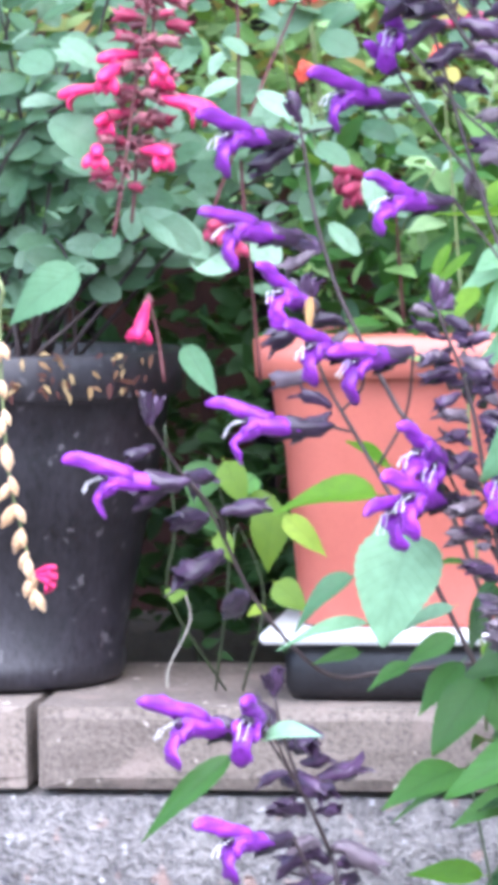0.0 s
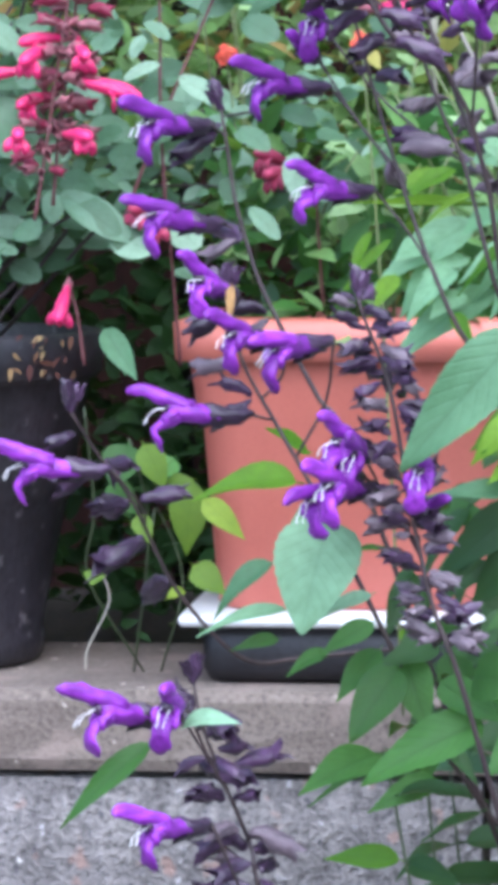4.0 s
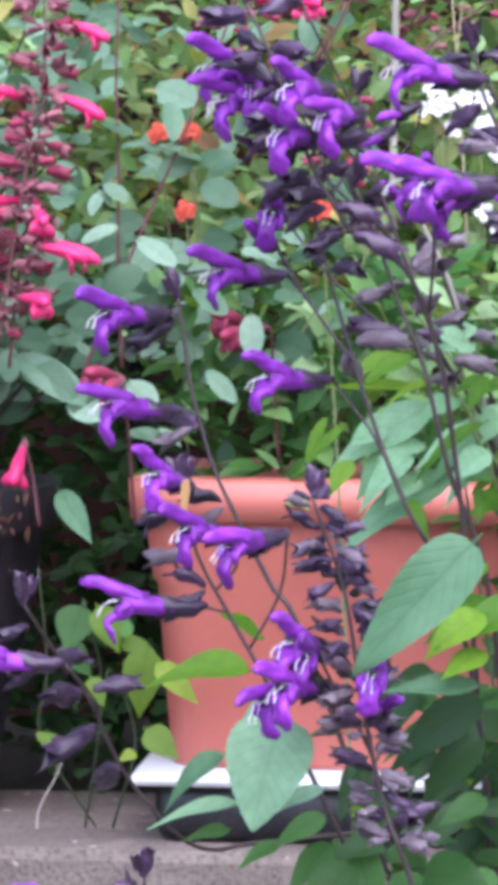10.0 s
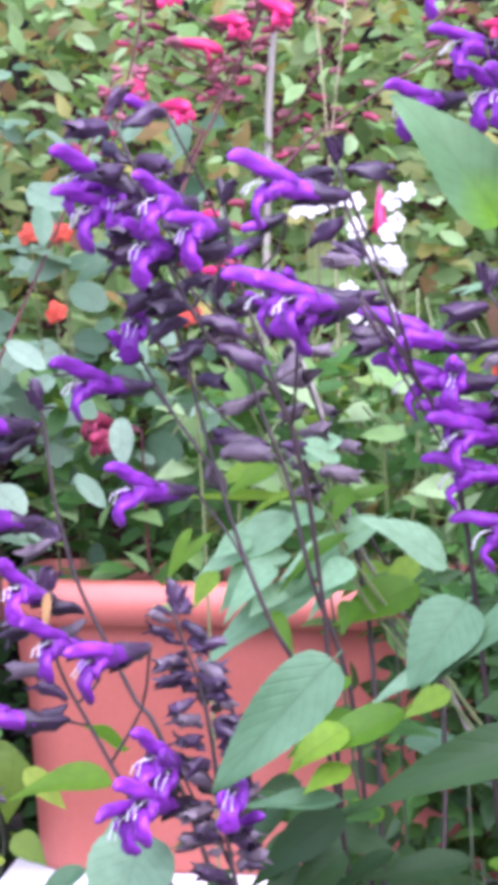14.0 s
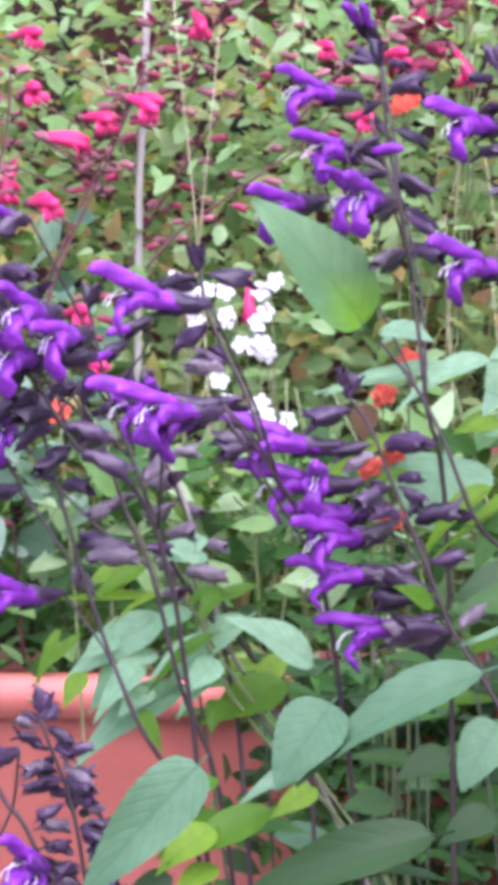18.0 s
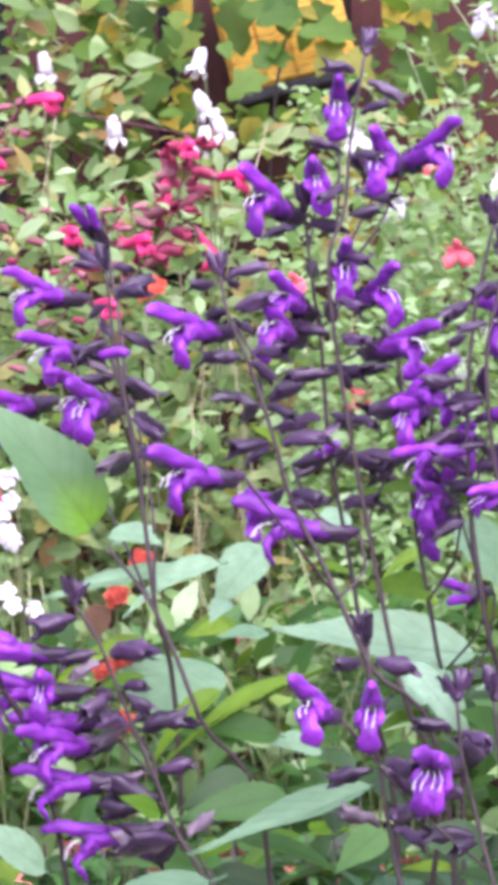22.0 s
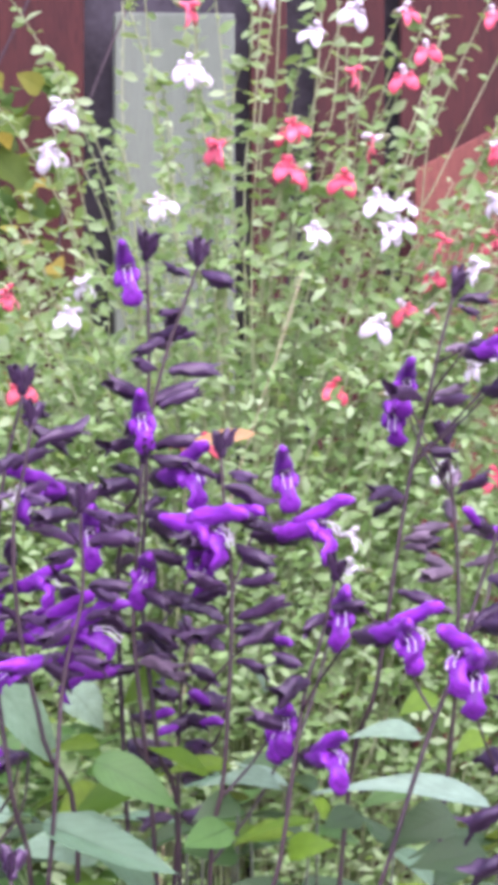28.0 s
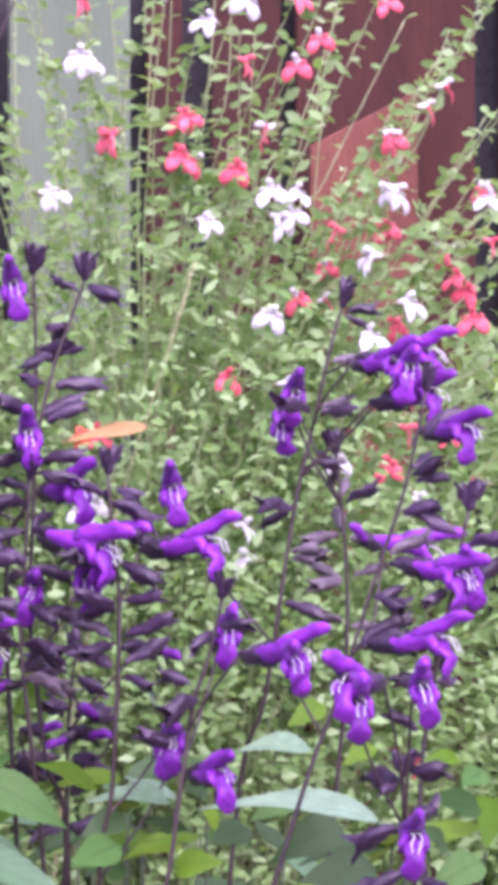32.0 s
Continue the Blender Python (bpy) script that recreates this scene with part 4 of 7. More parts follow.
bloom([(0.373, 1.945, 1.132, 93, 4, 1), (0.250, 2.072, 1.214, 66, 8, 0), (0.305, 2.044, 1.183, 44, 10, 0), (0.347, 1.938, 1.133, 54, 8, 0), (0.412, 1.869, 1.124, 123, 7, 0), (0.427, 2.059, 1.288, 34, 7, 0), (0.424, 2.071, 1.286, 61, 2, 2), (0.436, 2.066, 1.263, 50, 11, 1), (0.446, 1.962, 1.249, 65, 5, 1), (0.431, 1.947, 1.181, 52, -5, 0), (0.414, 1.934, 1.138, 43, 8, 0), (0.325, 1.993, 1.065, 74, 10, 1)])
bloom([(0.242, 2.094, 1.081, 73, 1, 3), (0.431, 1.995, 1.185, 97, 6, 3), (0.408, 2.173, 1.263, 107, -13, 1), (0.315, 2.094, 1.130, 77, 6, 3), (0.296, 2.095, 1.086, 99, 0, 3)])
put_leaf(sage_a, (-0.117, 1.880, 0.879), (-0.180, 1.860, 0.812), "dusk_broad", 0.035, -0.2, 0.8)
put_leaf(sage_a, (-0.223, 1.950, 0.778), (-0.239, 1.930, 0.720), "pale_broad", 0.048, 0.1, 0.8)
put_leaf(sage_a, (-0.220, 1.970, 0.786), (-0.244, 1.950, 0.776), "pale", 0.015, 0.0, 0.8)
put_leaf(sage_a, (-0.246, 2.050, 0.785), (-0.299, 2.030, 0.797), "lime", 0.023, 0.0, 0.5)
put_leaf(sage_a, (-0.246, 2.100, 0.798), (-0.271, 2.080, 0.812), "lime", 0.019, 0.0, 0.5)
put_leaf(sage_a, (-0.256, 2.000, 0.748), (-0.292, 1.980, 0.731), "dusk", 0.015, 0.0, 0.5)
put_leaf(sage_a, (-0.245, 1.980, 0.723), (-0.293, 1.960, 0.724), "pale", 0.011, 0.0, 0.5)
put_leaf(sage_a, (-0.201, 1.980, 0.733), (-0.230, 1.960, 0.726), "pale", 0.011, 0.0, 0.5)
put_leaf(sage_a, (-0.202, 2.000, 0.716), (-0.230, 1.980, 0.702), "green", 0.014, 0.0, 0.8)
put_leaf(sage_a, (-0.256, 2.020, 0.703), (-0.279, 2.000, 0.702), "green", 0.009, 0.0, 0.8)
put_leaf(sage_a, (-0.227, 2.000, 0.700), (-0.249, 1.980, 0.692), "green", 0.011, 0.0, 0.5)
put_leaf(sage_a, (-0.199, 2.000, 0.702), (-0.223, 1.980, 0.677), "green", 0.018, 0.0, 0.5)
put_leaf(sage_a, (-0.190, 2.020, 0.698), (-0.175, 2.000, 0.657), "green", 0.023, 0.0, 0.8)
put_leaf(sage_a, (-0.189, 1.990, 0.693), (-0.215, 1.970, 0.657), "green_broad", 0.026, 0.0, 0.8)
put_leaf(sage_a, (-0.140, 1.970, 0.667), (-0.207, 1.950, 0.642), "green_broad", 0.027, 0.0, 0.8)
put_leaf(sage_a, (-0.150, 1.950, 0.692), (-0.117, 1.930, 0.695), "green_broad", 0.031, 0.0, 0.8)
put_leaf(sage_a, (-0.170, 1.980, 0.687), (-0.133, 1.960, 0.666), "green", 0.021, 0.0, 0.8)
put_leaf(sage_a, (-0.114, 1.960, 0.667), (-0.139, 1.940, 0.645), "green_broad", 0.021, 0.0, 0.8)
put_leaf(sage_a, (-0.115, 1.990, 0.692), (-0.125, 1.970, 0.668), "green", 0.018, 0.0, 0.8)
put_leaf(sage_a, (-0.172, 2.010, 0.650), (-0.189, 1.990, 0.632), "deep", 0.018, 0.0, 0.8)
put_leaf(sage_a, (-0.117, 2.000, 0.787), (-0.174, 1.980, 0.782), "dusk", 0.017, 0.0, 0.5)
put_leaf(sage_a, (-0.117, 2.030, 0.778), (-0.173, 2.010, 0.745), "deep", 0.026, 0.0, 0.8)
put_leaf(sage_a, (-0.119, 2.040, 0.755), (-0.155, 2.020, 0.726), "deep", 0.023, 0.0, 0.8)
put_leaf(sage_a, (-0.144, 2.050, 0.744), (-0.168, 2.030, 0.728), "deep", 0.015, 0.0, 0.8)
put_leaf(sage_a, (-0.144, 1.980, 0.831), (-0.174, 1.960, 0.814), "lime", 0.017, 0.0, 0.5)
put_leaf(sage_a, (-0.117, 2.000, 0.826), (-0.151, 1.980, 0.812), "lime", 0.024, 0.0, 0.5)
put_leaf(sage_a, (-0.118, 2.020, 0.851), (-0.142, 2.000, 0.839), "lime", 0.016, 0.0, 0.5)
put_leaf(sage_a, (-0.117, 2.000, 0.806), (-0.141, 1.980, 0.795), "lime", 0.017, 0.0, 0.5)
put_leaf(sage_a, (-0.127, 2.020, 0.718), (-0.150, 2.000, 0.705), "deep", 0.017, 0.0, 0.8)
put_leaf(sage_a, (-0.116, 2.000, 0.727), (-0.141, 1.980, 0.717), "green", 0.015, 0.0, 0.8)
put_leaf(sage_a, (-0.175, 2.050, 0.709), (-0.192, 2.030, 0.699), "deep", 0.014, 0.0, 0.8)
put_leaf(sage_a, (-0.202, 2.150, 0.920), (-0.233, 2.130, 0.891), "lime", 0.007, 0.0, 0.5)
put_leaf(sage_a, (-0.167, 2.100, 0.878), (-0.155, 2.080, 0.863), "lime", 0.010, 0.0, 0.8)
put_leaf(sage_a, (-0.121, 2.100, 0.923), (-0.165, 2.080, 0.901), "lime", 0.010, 0.0, 0.5)
put_leaf(sage_a, (-0.132, 2.100, 0.965), (-0.152, 2.080, 0.974), "skylit", 0.015, 0.0, 0.8)
put_leaf(sage_a, (-0.304, 1.870, 0.671), (-0.354, 1.850, 0.632), "green", 0.014, 0.0, 0.8)
put_leaf(sage_a, (-0.294, 1.880, 0.674), (-0.271, 1.860, 0.690), "pale", 0.015, 0.0, 0.5)
put_leaf(sage_b, (-0.038, 2.110, 1.090), (-0.090, 2.090, 1.170), "mid_broad", 0.048, 0.2, 0.8)
put_leaf(sage_b, (-0.034, 2.110, 1.092), (-0.005, 2.090, 1.096), "skylit", 0.020, 0.0, 0.5)
put_leaf(sage_b, (0.033, 1.960, 0.917), (-0.080, 1.940, 0.884), "dusk", 0.034, 0.0, 0.5)
put_leaf(sage_b, (-0.054, 1.970, 0.899), (-0.087, 1.950, 0.857), "dusk_broad", 0.040, 0.2, 0.8)
put_leaf(sage_b, (0.033, 1.960, 0.890), (0.012, 1.940, 0.858), "dusk_broad", 0.028, 0.0, 0.8)
put_leaf(sage_b, (0.009, 1.980, 0.827), (-0.120, 1.960, 0.802), "deep", 0.031, 0.0, 0.8)
put_leaf(sage_b, (-0.083, 2.150, 0.892), (-0.132, 2.130, 0.865), "lime", 0.033, 0.0, 0.5)
put_leaf(sage_b, (-0.087, 2.170, 0.905), (-0.107, 2.150, 0.882), "lime", 0.016, 0.0, 0.8)
put_leaf(sage_b, (-0.151, 2.140, 0.931), (-0.213, 2.120, 0.898), "skylit", 0.031, 0.0, 0.5)
put_leaf(sage_b, (-0.103, 2.140, 0.930), (-0.162, 2.120, 0.898), "skylit", 0.024, 0.0, 0.5)
put_leaf(sage_b, (-0.066, 2.120, 0.899), (-0.111, 2.100, 0.937), "skylit", 0.030, 0.0, 0.5)
put_leaf(sage_b, (-0.137, 2.140, 0.890), (-0.214, 2.120, 0.860), "skylit", 0.030, 0.0, 0.5)
put_leaf(sage_b, (-0.151, 2.140, 0.938), (-0.225, 2.120, 0.936), "lime", 0.006, 0.0, 0.5)
put_leaf(sage_b, (-0.100, 2.150, 0.947), (-0.142, 2.130, 0.933), "lime", 0.010, 0.0, 0.5)
put_leaf(sage_b, (-0.174, 2.160, 0.958), (-0.202, 2.140, 0.947), "lime", 0.016, 0.0, 0.5)
put_leaf(sage_b, (-0.131, 2.150, 0.963), (-0.158, 2.130, 0.966), "skylit", 0.024, 0.0, 0.5)
put_leaf(sage_b, (-0.165, 2.130, 0.905), (-0.199, 2.110, 0.889), "skylit", 0.027, 0.0, 0.5)
put_leaf(sage_b, (-0.113, 2.020, 0.832), (-0.152, 2.000, 0.815), "lime", 0.021, 0.0, 0.5)
put_leaf(sage_b, (-0.085, 2.010, 0.837), (-0.143, 1.990, 0.805), "lime", 0.025, 0.0, 0.5)
put_leaf(sage_b, (-0.064, 2.030, 0.844), (-0.089, 2.010, 0.833), "lime", 0.015, 0.0, 0.8)
put_leaf(sage_b, (-0.140, 2.020, 0.845), (-0.174, 2.000, 0.810), "lime", 0.017, 0.0, 0.5)
put_leaf(sage_b, (-0.008, 2.100, 1.032), (-0.085, 2.080, 1.015), "lime", 0.010, 0.0, 0.5)
put_leaf(sage_b, (0.035, 2.100, 1.076), (-0.023, 2.080, 1.069), "skylit", 0.018, 0.0, 0.5)
put_leaf(sage_b, (0.035, 2.080, 1.008), (-0.016, 2.060, 0.981), "lime", 0.015, 0.0, 0.5)
put_leaf(sage_b, (0.036, 2.100, 1.042), (0.014, 2.080, 1.038), "lime", 0.011, 0.0, 0.8)
put_leaf(sage_b, (0.026, 2.120, 1.073), (-0.067, 2.100, 1.066), "skylit", 0.012, 0.0, 0.5)
put_leaf(sage_b, (0.009, 2.050, 0.863), (-0.022, 2.030, 0.850), "deep", 0.019, 0.0, 0.8)
put_leaf(sage_b, (-0.022, 2.060, 0.833), (-0.053, 2.040, 0.830), "deep", 0.019, 0.0, 0.8)
put_leaf(sage_b, (-0.046, 2.040, 0.811), (-0.077, 2.020, 0.801), "green", 0.018, 0.0, 0.8)
put_leaf(sage_b, (0.033, 2.020, 0.833), (0.003, 2.000, 0.823), "deep", 0.021, 0.0, 0.8)
put_leaf(sage_b, (-0.065, 2.050, 0.850), (-0.108, 2.030, 0.848), "pale", 0.015, 0.0, 0.5)
put_leaf(sage_b, (0.034, 2.050, 1.058), (0.026, 2.030, 1.052), "pale", 0.012, 0.0, 0.8)
put_leaf(sage_b, (-0.010, 2.120, 1.012), (-0.041, 2.100, 1.009), "lime", 0.009, 0.0, 0.5)
put_leaf(sage_b, (0.036, 2.100, 0.984), (0.021, 2.080, 0.963), "green", 0.014, 0.0, 0.8)
put_leaf(sage_b, (0.035, 2.080, 0.945), (0.011, 2.060, 0.937), "deep", 0.025, 0.0, 0.8)
put_leaf(sage_b, (-0.076, 2.200, 0.988), (-0.095, 2.180, 0.973), "green", 0.012, 0.0, 0.8)
put_leaf(sage_c, (0.006, 2.160, 1.023), (-0.005, 2.140, 0.983), "skylit_broad", 0.065, 0.1, 0.8)
put_leaf(sage_c, (0.168, 2.100, 1.113), (0.108, 2.080, 1.128), "lime", 0.015, 0.0, 0.5)
put_leaf(sage_c, (0.088, 2.100, 1.016), (-0.014, 2.080, 0.980), "lime", 0.020, 0.4, 0.5)
put_leaf(sage_c, (0.057, 2.140, 1.087), (0.025, 2.120, 1.055), "skylit", 0.031, 0.0, 0.5)
put_leaf(sage_c, (0.190, 2.200, 1.017), (0.063, 2.180, 1.029), "skylit", 0.049, 0.0, 0.5)
put_leaf(sage_c, (0.132, 2.120, 1.018), (0.172, 2.100, 0.987), "skylit", 0.035, 0.0, 0.5)
put_leaf(sage_c, (0.167, 2.150, 1.100), (0.203, 2.130, 1.056), "skylit_broad", 0.028, 0.0, 0.8)
put_leaf(sage_c, (0.151, 2.120, 0.992), (0.116, 2.100, 0.986), "lime", 0.014, 0.0, 0.5)
put_leaf(sage_c, (0.120, 2.000, 0.963), (0.016, 1.980, 0.923), "dusk", 0.020, 0.0, 0.5)
put_leaf(sage_c, (0.226, 2.100, 1.044), (0.200, 2.080, 1.028), "lime", 0.019, 0.0, 0.8)
put_leaf(sage_c, (0.226, 2.100, 1.002), (0.184, 2.080, 1.022), "skylit", 0.035, 0.0, 0.5)
put_leaf(sage_c, (0.224, 2.080, 0.988), (0.201, 2.060, 0.993), "lime", 0.016, 0.0, 0.8)
put_leaf(sage_c, (-0.001, 1.980, 0.947), (-0.021, 1.960, 0.960), "lime", 0.013, 0.0, 0.8)
put_leaf(sage_c, (-0.008, 2.150, 1.097), (-0.031, 2.130, 1.088), "skylit", 0.016, 0.0, 0.5)
put_leaf(sage_c, (-0.009, 2.140, 1.067), (-0.062, 2.120, 1.065), "skylit", 0.015, 0.0, 0.5)
put_leaf(sage_c, (-0.009, 2.140, 1.031), (-0.062, 2.120, 1.026), "lime", 0.011, 0.0, 0.5)
put_leaf(sage_c, (0.060, 2.160, 1.034), (0.028, 2.140, 1.031), "skylit", 0.015, 0.0, 0.5)
put_leaf(sage_c, (0.041, 2.180, 1.040), (0.010, 2.160, 1.036), "lime", 0.019, 0.0, 0.5)
put_leaf(sage_c, (0.159, 2.180, 1.049), (0.124, 2.160, 1.063), "lime", 0.022, 0.0, 0.5)
put_leaf(sage_c, (0.020, 2.180, 1.069), (-0.012, 2.160, 1.062), "lime", 0.013, 0.0, 0.5)
put_leaf(sage_c, (0.072, 2.050, 0.951), (0.006, 2.030, 0.943), "green", 0.023, 0.0, 0.8)
put_leaf(sage_c, (0.066, 2.100, 0.978), (0.022, 2.080, 0.991), "green", 0.017, 0.0, 0.8)
put_leaf(sage_c, (0.166, 2.080, 0.965), (0.127, 2.060, 0.978), "green", 0.019, 0.0, 0.8)
put_leaf(sage_c, (0.047, 2.060, 0.962), (0.010, 2.040, 0.952), "deep", 0.019, 0.0, 0.8)
put_leaf(sage_c, (0.118, 1.980, 0.940), (0.091, 1.960, 0.925), "green", 0.021, 0.0, 0.8)
put_leaf(sage_c, (0.173, 2.000, 0.926), (0.136, 1.980, 0.940), "deep", 0.024, 0.0, 0.8)
put_leaf(sage_c, (0.215, 1.980, 0.934), (0.183, 1.960, 0.925), "deep", 0.024, 0.0, 0.8)
put_leaf(sage_c, (0.088, 2.120, 0.969), (0.059, 2.100, 0.980), "skylit", 0.023, 0.0, 0.5)
put_leaf(sage_c, (-0.016, 2.060, 0.959), (-0.046, 2.040, 0.958), "green", 0.016, 0.0, 0.8)
put_leaf(sage_c, (0.106, 2.180, 1.069), (0.086, 2.160, 1.073), "lime", 0.013, 0.0, 0.5)
put_leaf(sage_c, (0.173, 2.200, 1.068), (0.201, 2.180, 1.082), "lime", 0.018, 0.0, 0.5)
put_leaf(sage_c, (0.208, 2.140, 1.096), (0.227, 2.120, 1.081), "skylit", 0.026, 0.0, 0.8)
put_leaf(sage_c, (0.153, 2.200, 1.078), (0.126, 2.180, 1.075), "lime", 0.012, 0.0, 0.5)
put_leaf(sage_c, (0.107, 2.200, 1.101), (0.086, 2.180, 1.095), "skylit", 0.018, 0.0, 0.8)
put_leaf(sage_c, (0.067, 2.200, 1.141), (0.053, 2.180, 1.154), "lime", 0.010, 0.0, 0.8)
put_leaf(sage_c, (0.231, 2.160, 1.056), (0.208, 2.140, 1.067), "lime", 0.013, 0.0, 0.8)
put_leaf(sage_c, (0.196, 2.050, 1.030), (0.268, 2.030, 0.997), "dusk", 0.033, 0.0, 0.5)
put_leaf(sage_c, (0.260, 2.080, 1.055), (0.195, 2.060, 1.025), "lime", 0.022, 0.0, 0.5)
put_leaf(sage_c, (0.330, 2.060, 1.044), (0.295, 2.040, 1.058), "pale", 0.012, 0.0, 0.5)
put_leaf(sage_c, (0.301, 2.080, 1.055), (0.257, 2.060, 1.059), "lime", 0.014, 0.0, 0.5)
put_leaf(sage_c, (0.232, 2.000, 0.988), (0.205, 1.980, 1.003), "lime", 0.018, 0.0, 0.8)
put_leaf(sage_c, (0.183, 2.000, 0.987), (0.155, 1.980, 1.000), "green", 0.021, 0.0, 0.8)
put_leaf(sage_c, (0.300, 2.050, 1.008), (0.270, 2.030, 1.016), "green", 0.019, 0.0, 0.8)
put_leaf(sage_c, (0.329, 2.050, 1.020), (0.301, 2.030, 1.028), "lime", 0.017, 0.0, 0.5)
put_leaf(sage_c, (0.323, 2.000, 0.985), (0.290, 1.980, 1.002), "deep", 0.024, 0.0, 0.8)
put_leaf(sage_c, (0.227, 2.120, 1.065), (0.204, 2.100, 1.069), "lime", 0.011, 0.0, 0.8)
put_leaf(sage_c, (0.151, 2.120, 1.058), (0.119, 2.100, 1.069), "lime", 0.019, 0.0, 0.8)
put_leaf(sage_d, (0.438, 2.000, 1.034), (0.346, 1.980, 1.071), "pale", 0.019, 0.0, 0.5)
put_leaf(sage_d, (0.404, 2.060, 1.071), (0.365, 2.040, 1.084), "pale", 0.018, 0.0, 0.5)
put_leaf(sage_d, (0.284, 2.050, 1.053), (0.247, 2.030, 1.067), "lime", 0.021, 0.0, 0.5)
put_leaf(sage_d, (0.322, 2.030, 1.045), (0.285, 2.010, 1.064), "pale", 0.017, 0.0, 0.5)
put_leaf(sage_d, (0.211, 1.980, 1.067), (0.258, 1.960, 1.050), "green", 0.025, 0.0, 0.8)
put_leaf(sage_d, (0.182, 1.980, 1.036), (0.257, 1.960, 1.005), "dusk", 0.027, 0.0, 0.6)
put_leaf(sage_c, (0.127, 2.020, 1.025), (0.162, 2.000, 0.995), "pale", 0.018, 0.0, 0.8)
put_leaf(sage_d, (0.270, 2.120, 1.109), (0.241, 2.100, 1.095), "lime_broad", 0.022, 0.0, 0.8)
put_leaf(sage_d, (0.416, 2.100, 1.094), (0.393, 2.080, 1.085), "lime", 0.015, 0.0, 0.8)
put_leaf(sage_d, (0.441, 2.080, 1.072), (0.422, 2.060, 1.066), "lime", 0.013, 0.0, 0.8)
put_leaf(sage_d, (0.316, 1.980, 1.017), (0.335, 1.960, 1.026), "lime", 0.018, 0.0, 0.8)
put_leaf(sage_d, (0.337, 2.000, 1.031), (0.297, 1.980, 1.032), "lime", 0.008, 0.0, 0.5)
put_leaf(sage_d, (0.419, 2.040, 1.031), (0.379, 2.020, 1.024), "deep", 0.025, 0.0, 0.8)
put_leaf(sage_d, (0.431, 2.000, 1.014), (0.386, 1.980, 1.011), "deep", 0.024, 0.0, 0.8)
put_leaf(sage_d, (0.494, 2.030, 1.040), (0.458, 2.010, 1.049), "green", 0.018, 0.0, 0.8)
put_leaf(sage_d, (0.486, 2.060, 1.065), (0.466, 2.040, 1.070), "lime", 0.011, 0.0, 0.8)
put_leaf(sage_d, (0.319, 2.100, 1.095), (0.308, 2.080, 1.108), "pale", 0.009, 0.0, 0.8)
put_leaf(sage_d, (0.363, 2.020, 1.034), (0.339, 2.000, 1.027), "deep", 0.018, 0.0, 0.8)
put_leaf(sage_d, (0.290, 1.990, 1.030), (0.261, 1.970, 1.020), "green", 0.021, 0.0, 0.8)
put_leaf(sage_d, (0.395, 2.050, 1.046), (0.368, 2.030, 1.042), "green", 0.015, 0.0, 0.8)
put_leaf(sage_d, (0.504, 2.080, 1.057), (0.486, 2.060, 1.049), "green", 0.016, 0.0, 0.8)
put_leaf(sage_d, (0.481, 1.960, 1.021), (0.452, 1.940, 1.015), "green", 0.021, 0.0, 0.8)
put_leaf(sage_d, (0.296, 2.020, 1.041), (0.273, 2.000, 1.038), "deep", 0.018, 0.0, 0.8)
put_leaf(sage_a, (-0.277, 1.970, 0.899), (-0.276, 1.950, 0.879), "tan", 0.005, 0.0, 0.8)
put_leaf(sage_a, (-0.158, 2.130, 0.908), (-0.183, 2.110, 0.904), "skylit", 0.018, 0.0, 0.5)
put_leaf(sage_a, (-0.181, 2.130, 0.918), (-0.199, 2.110, 0.909), "skylit", 0.016, 0.0, 0.8)
put_leaf(sage_a, (-0.139, 2.120, 0.934), (-0.160, 2.100, 0.929), "skylit", 0.018, 0.0, 0.5)
put_leaf(sage_a, (-0.122, 2.120, 0.947), (-0.141, 2.100, 0.940), "lime", 0.011, 0.0, 0.5)
put_leaf(sage_a, (-0.121, 2.100, 0.907), (-0.140, 2.080, 0.895), "skylit", 0.018, 0.0, 0.8)
put_leaf(sage_a, (-0.161, 2.120, 0.889), (-0.179, 2.100, 0.879), "skylit", 0.018, 0.0, 0.5)
put_leaf(sage_a, (-0.163, 2.110, 0.959), (-0.195, 2.090, 0.946), "lime", 0.013, 0.0, 0.5)
put_leaf(sage_a, (-0.151, 2.110, 0.943), (-0.182, 2.090, 0.939), "lime", 0.006, 0.0, 0.5)
put_leaf(sage_a, (-0.123, 2.110, 0.945), (-0.133, 2.090, 0.934), "lime", 0.011, 0.0, 0.5)
put_leaf(sage_a, (-0.129, 2.110, 0.976), (-0.153, 2.090, 0.967), "skylit", 0.017, 0.0, 0.5)
put_leaf(sage_a, (-0.127, 2.110, 0.922), (-0.164, 2.090, 0.901), "skylit", 0.011, 0.0, 0.5)
put_leaf(sage_a, (-0.162, 2.110, 0.902), (-0.196, 2.090, 0.884), "skylit", 0.018, 0.0, 0.5)
put_leaf(sage_a, (-0.122, 2.110, 0.900), (-0.147, 2.090, 0.885), "skylit", 0.013, 0.0, 0.5)
put_leaf(sage_a, (-0.212, 2.110, 0.925), (-0.228, 2.090, 0.896), "lime", 0.007, 0.0, 0.5)
put_leaf(sage_a, (-0.122, 2.110, 0.884), (-0.127, 2.090, 0.873), "lime", 0.013, 0.0, 0.5)
put_leaf(sage_a, (-0.199, 2.110, 0.900), (-0.210, 2.090, 0.882), "lime", 0.013, 0.0, 0.5)
stalk(sage_a, [(-0.080, 2.140, 0.01), (0.010, 2.190, 0.640), (-0.123, 2.130, 0.904), (-0.139, 2.130, 0.931), (-0.158, 2.130, 0.963)], 0.0014, 0.0010, M_STEMGREEN)
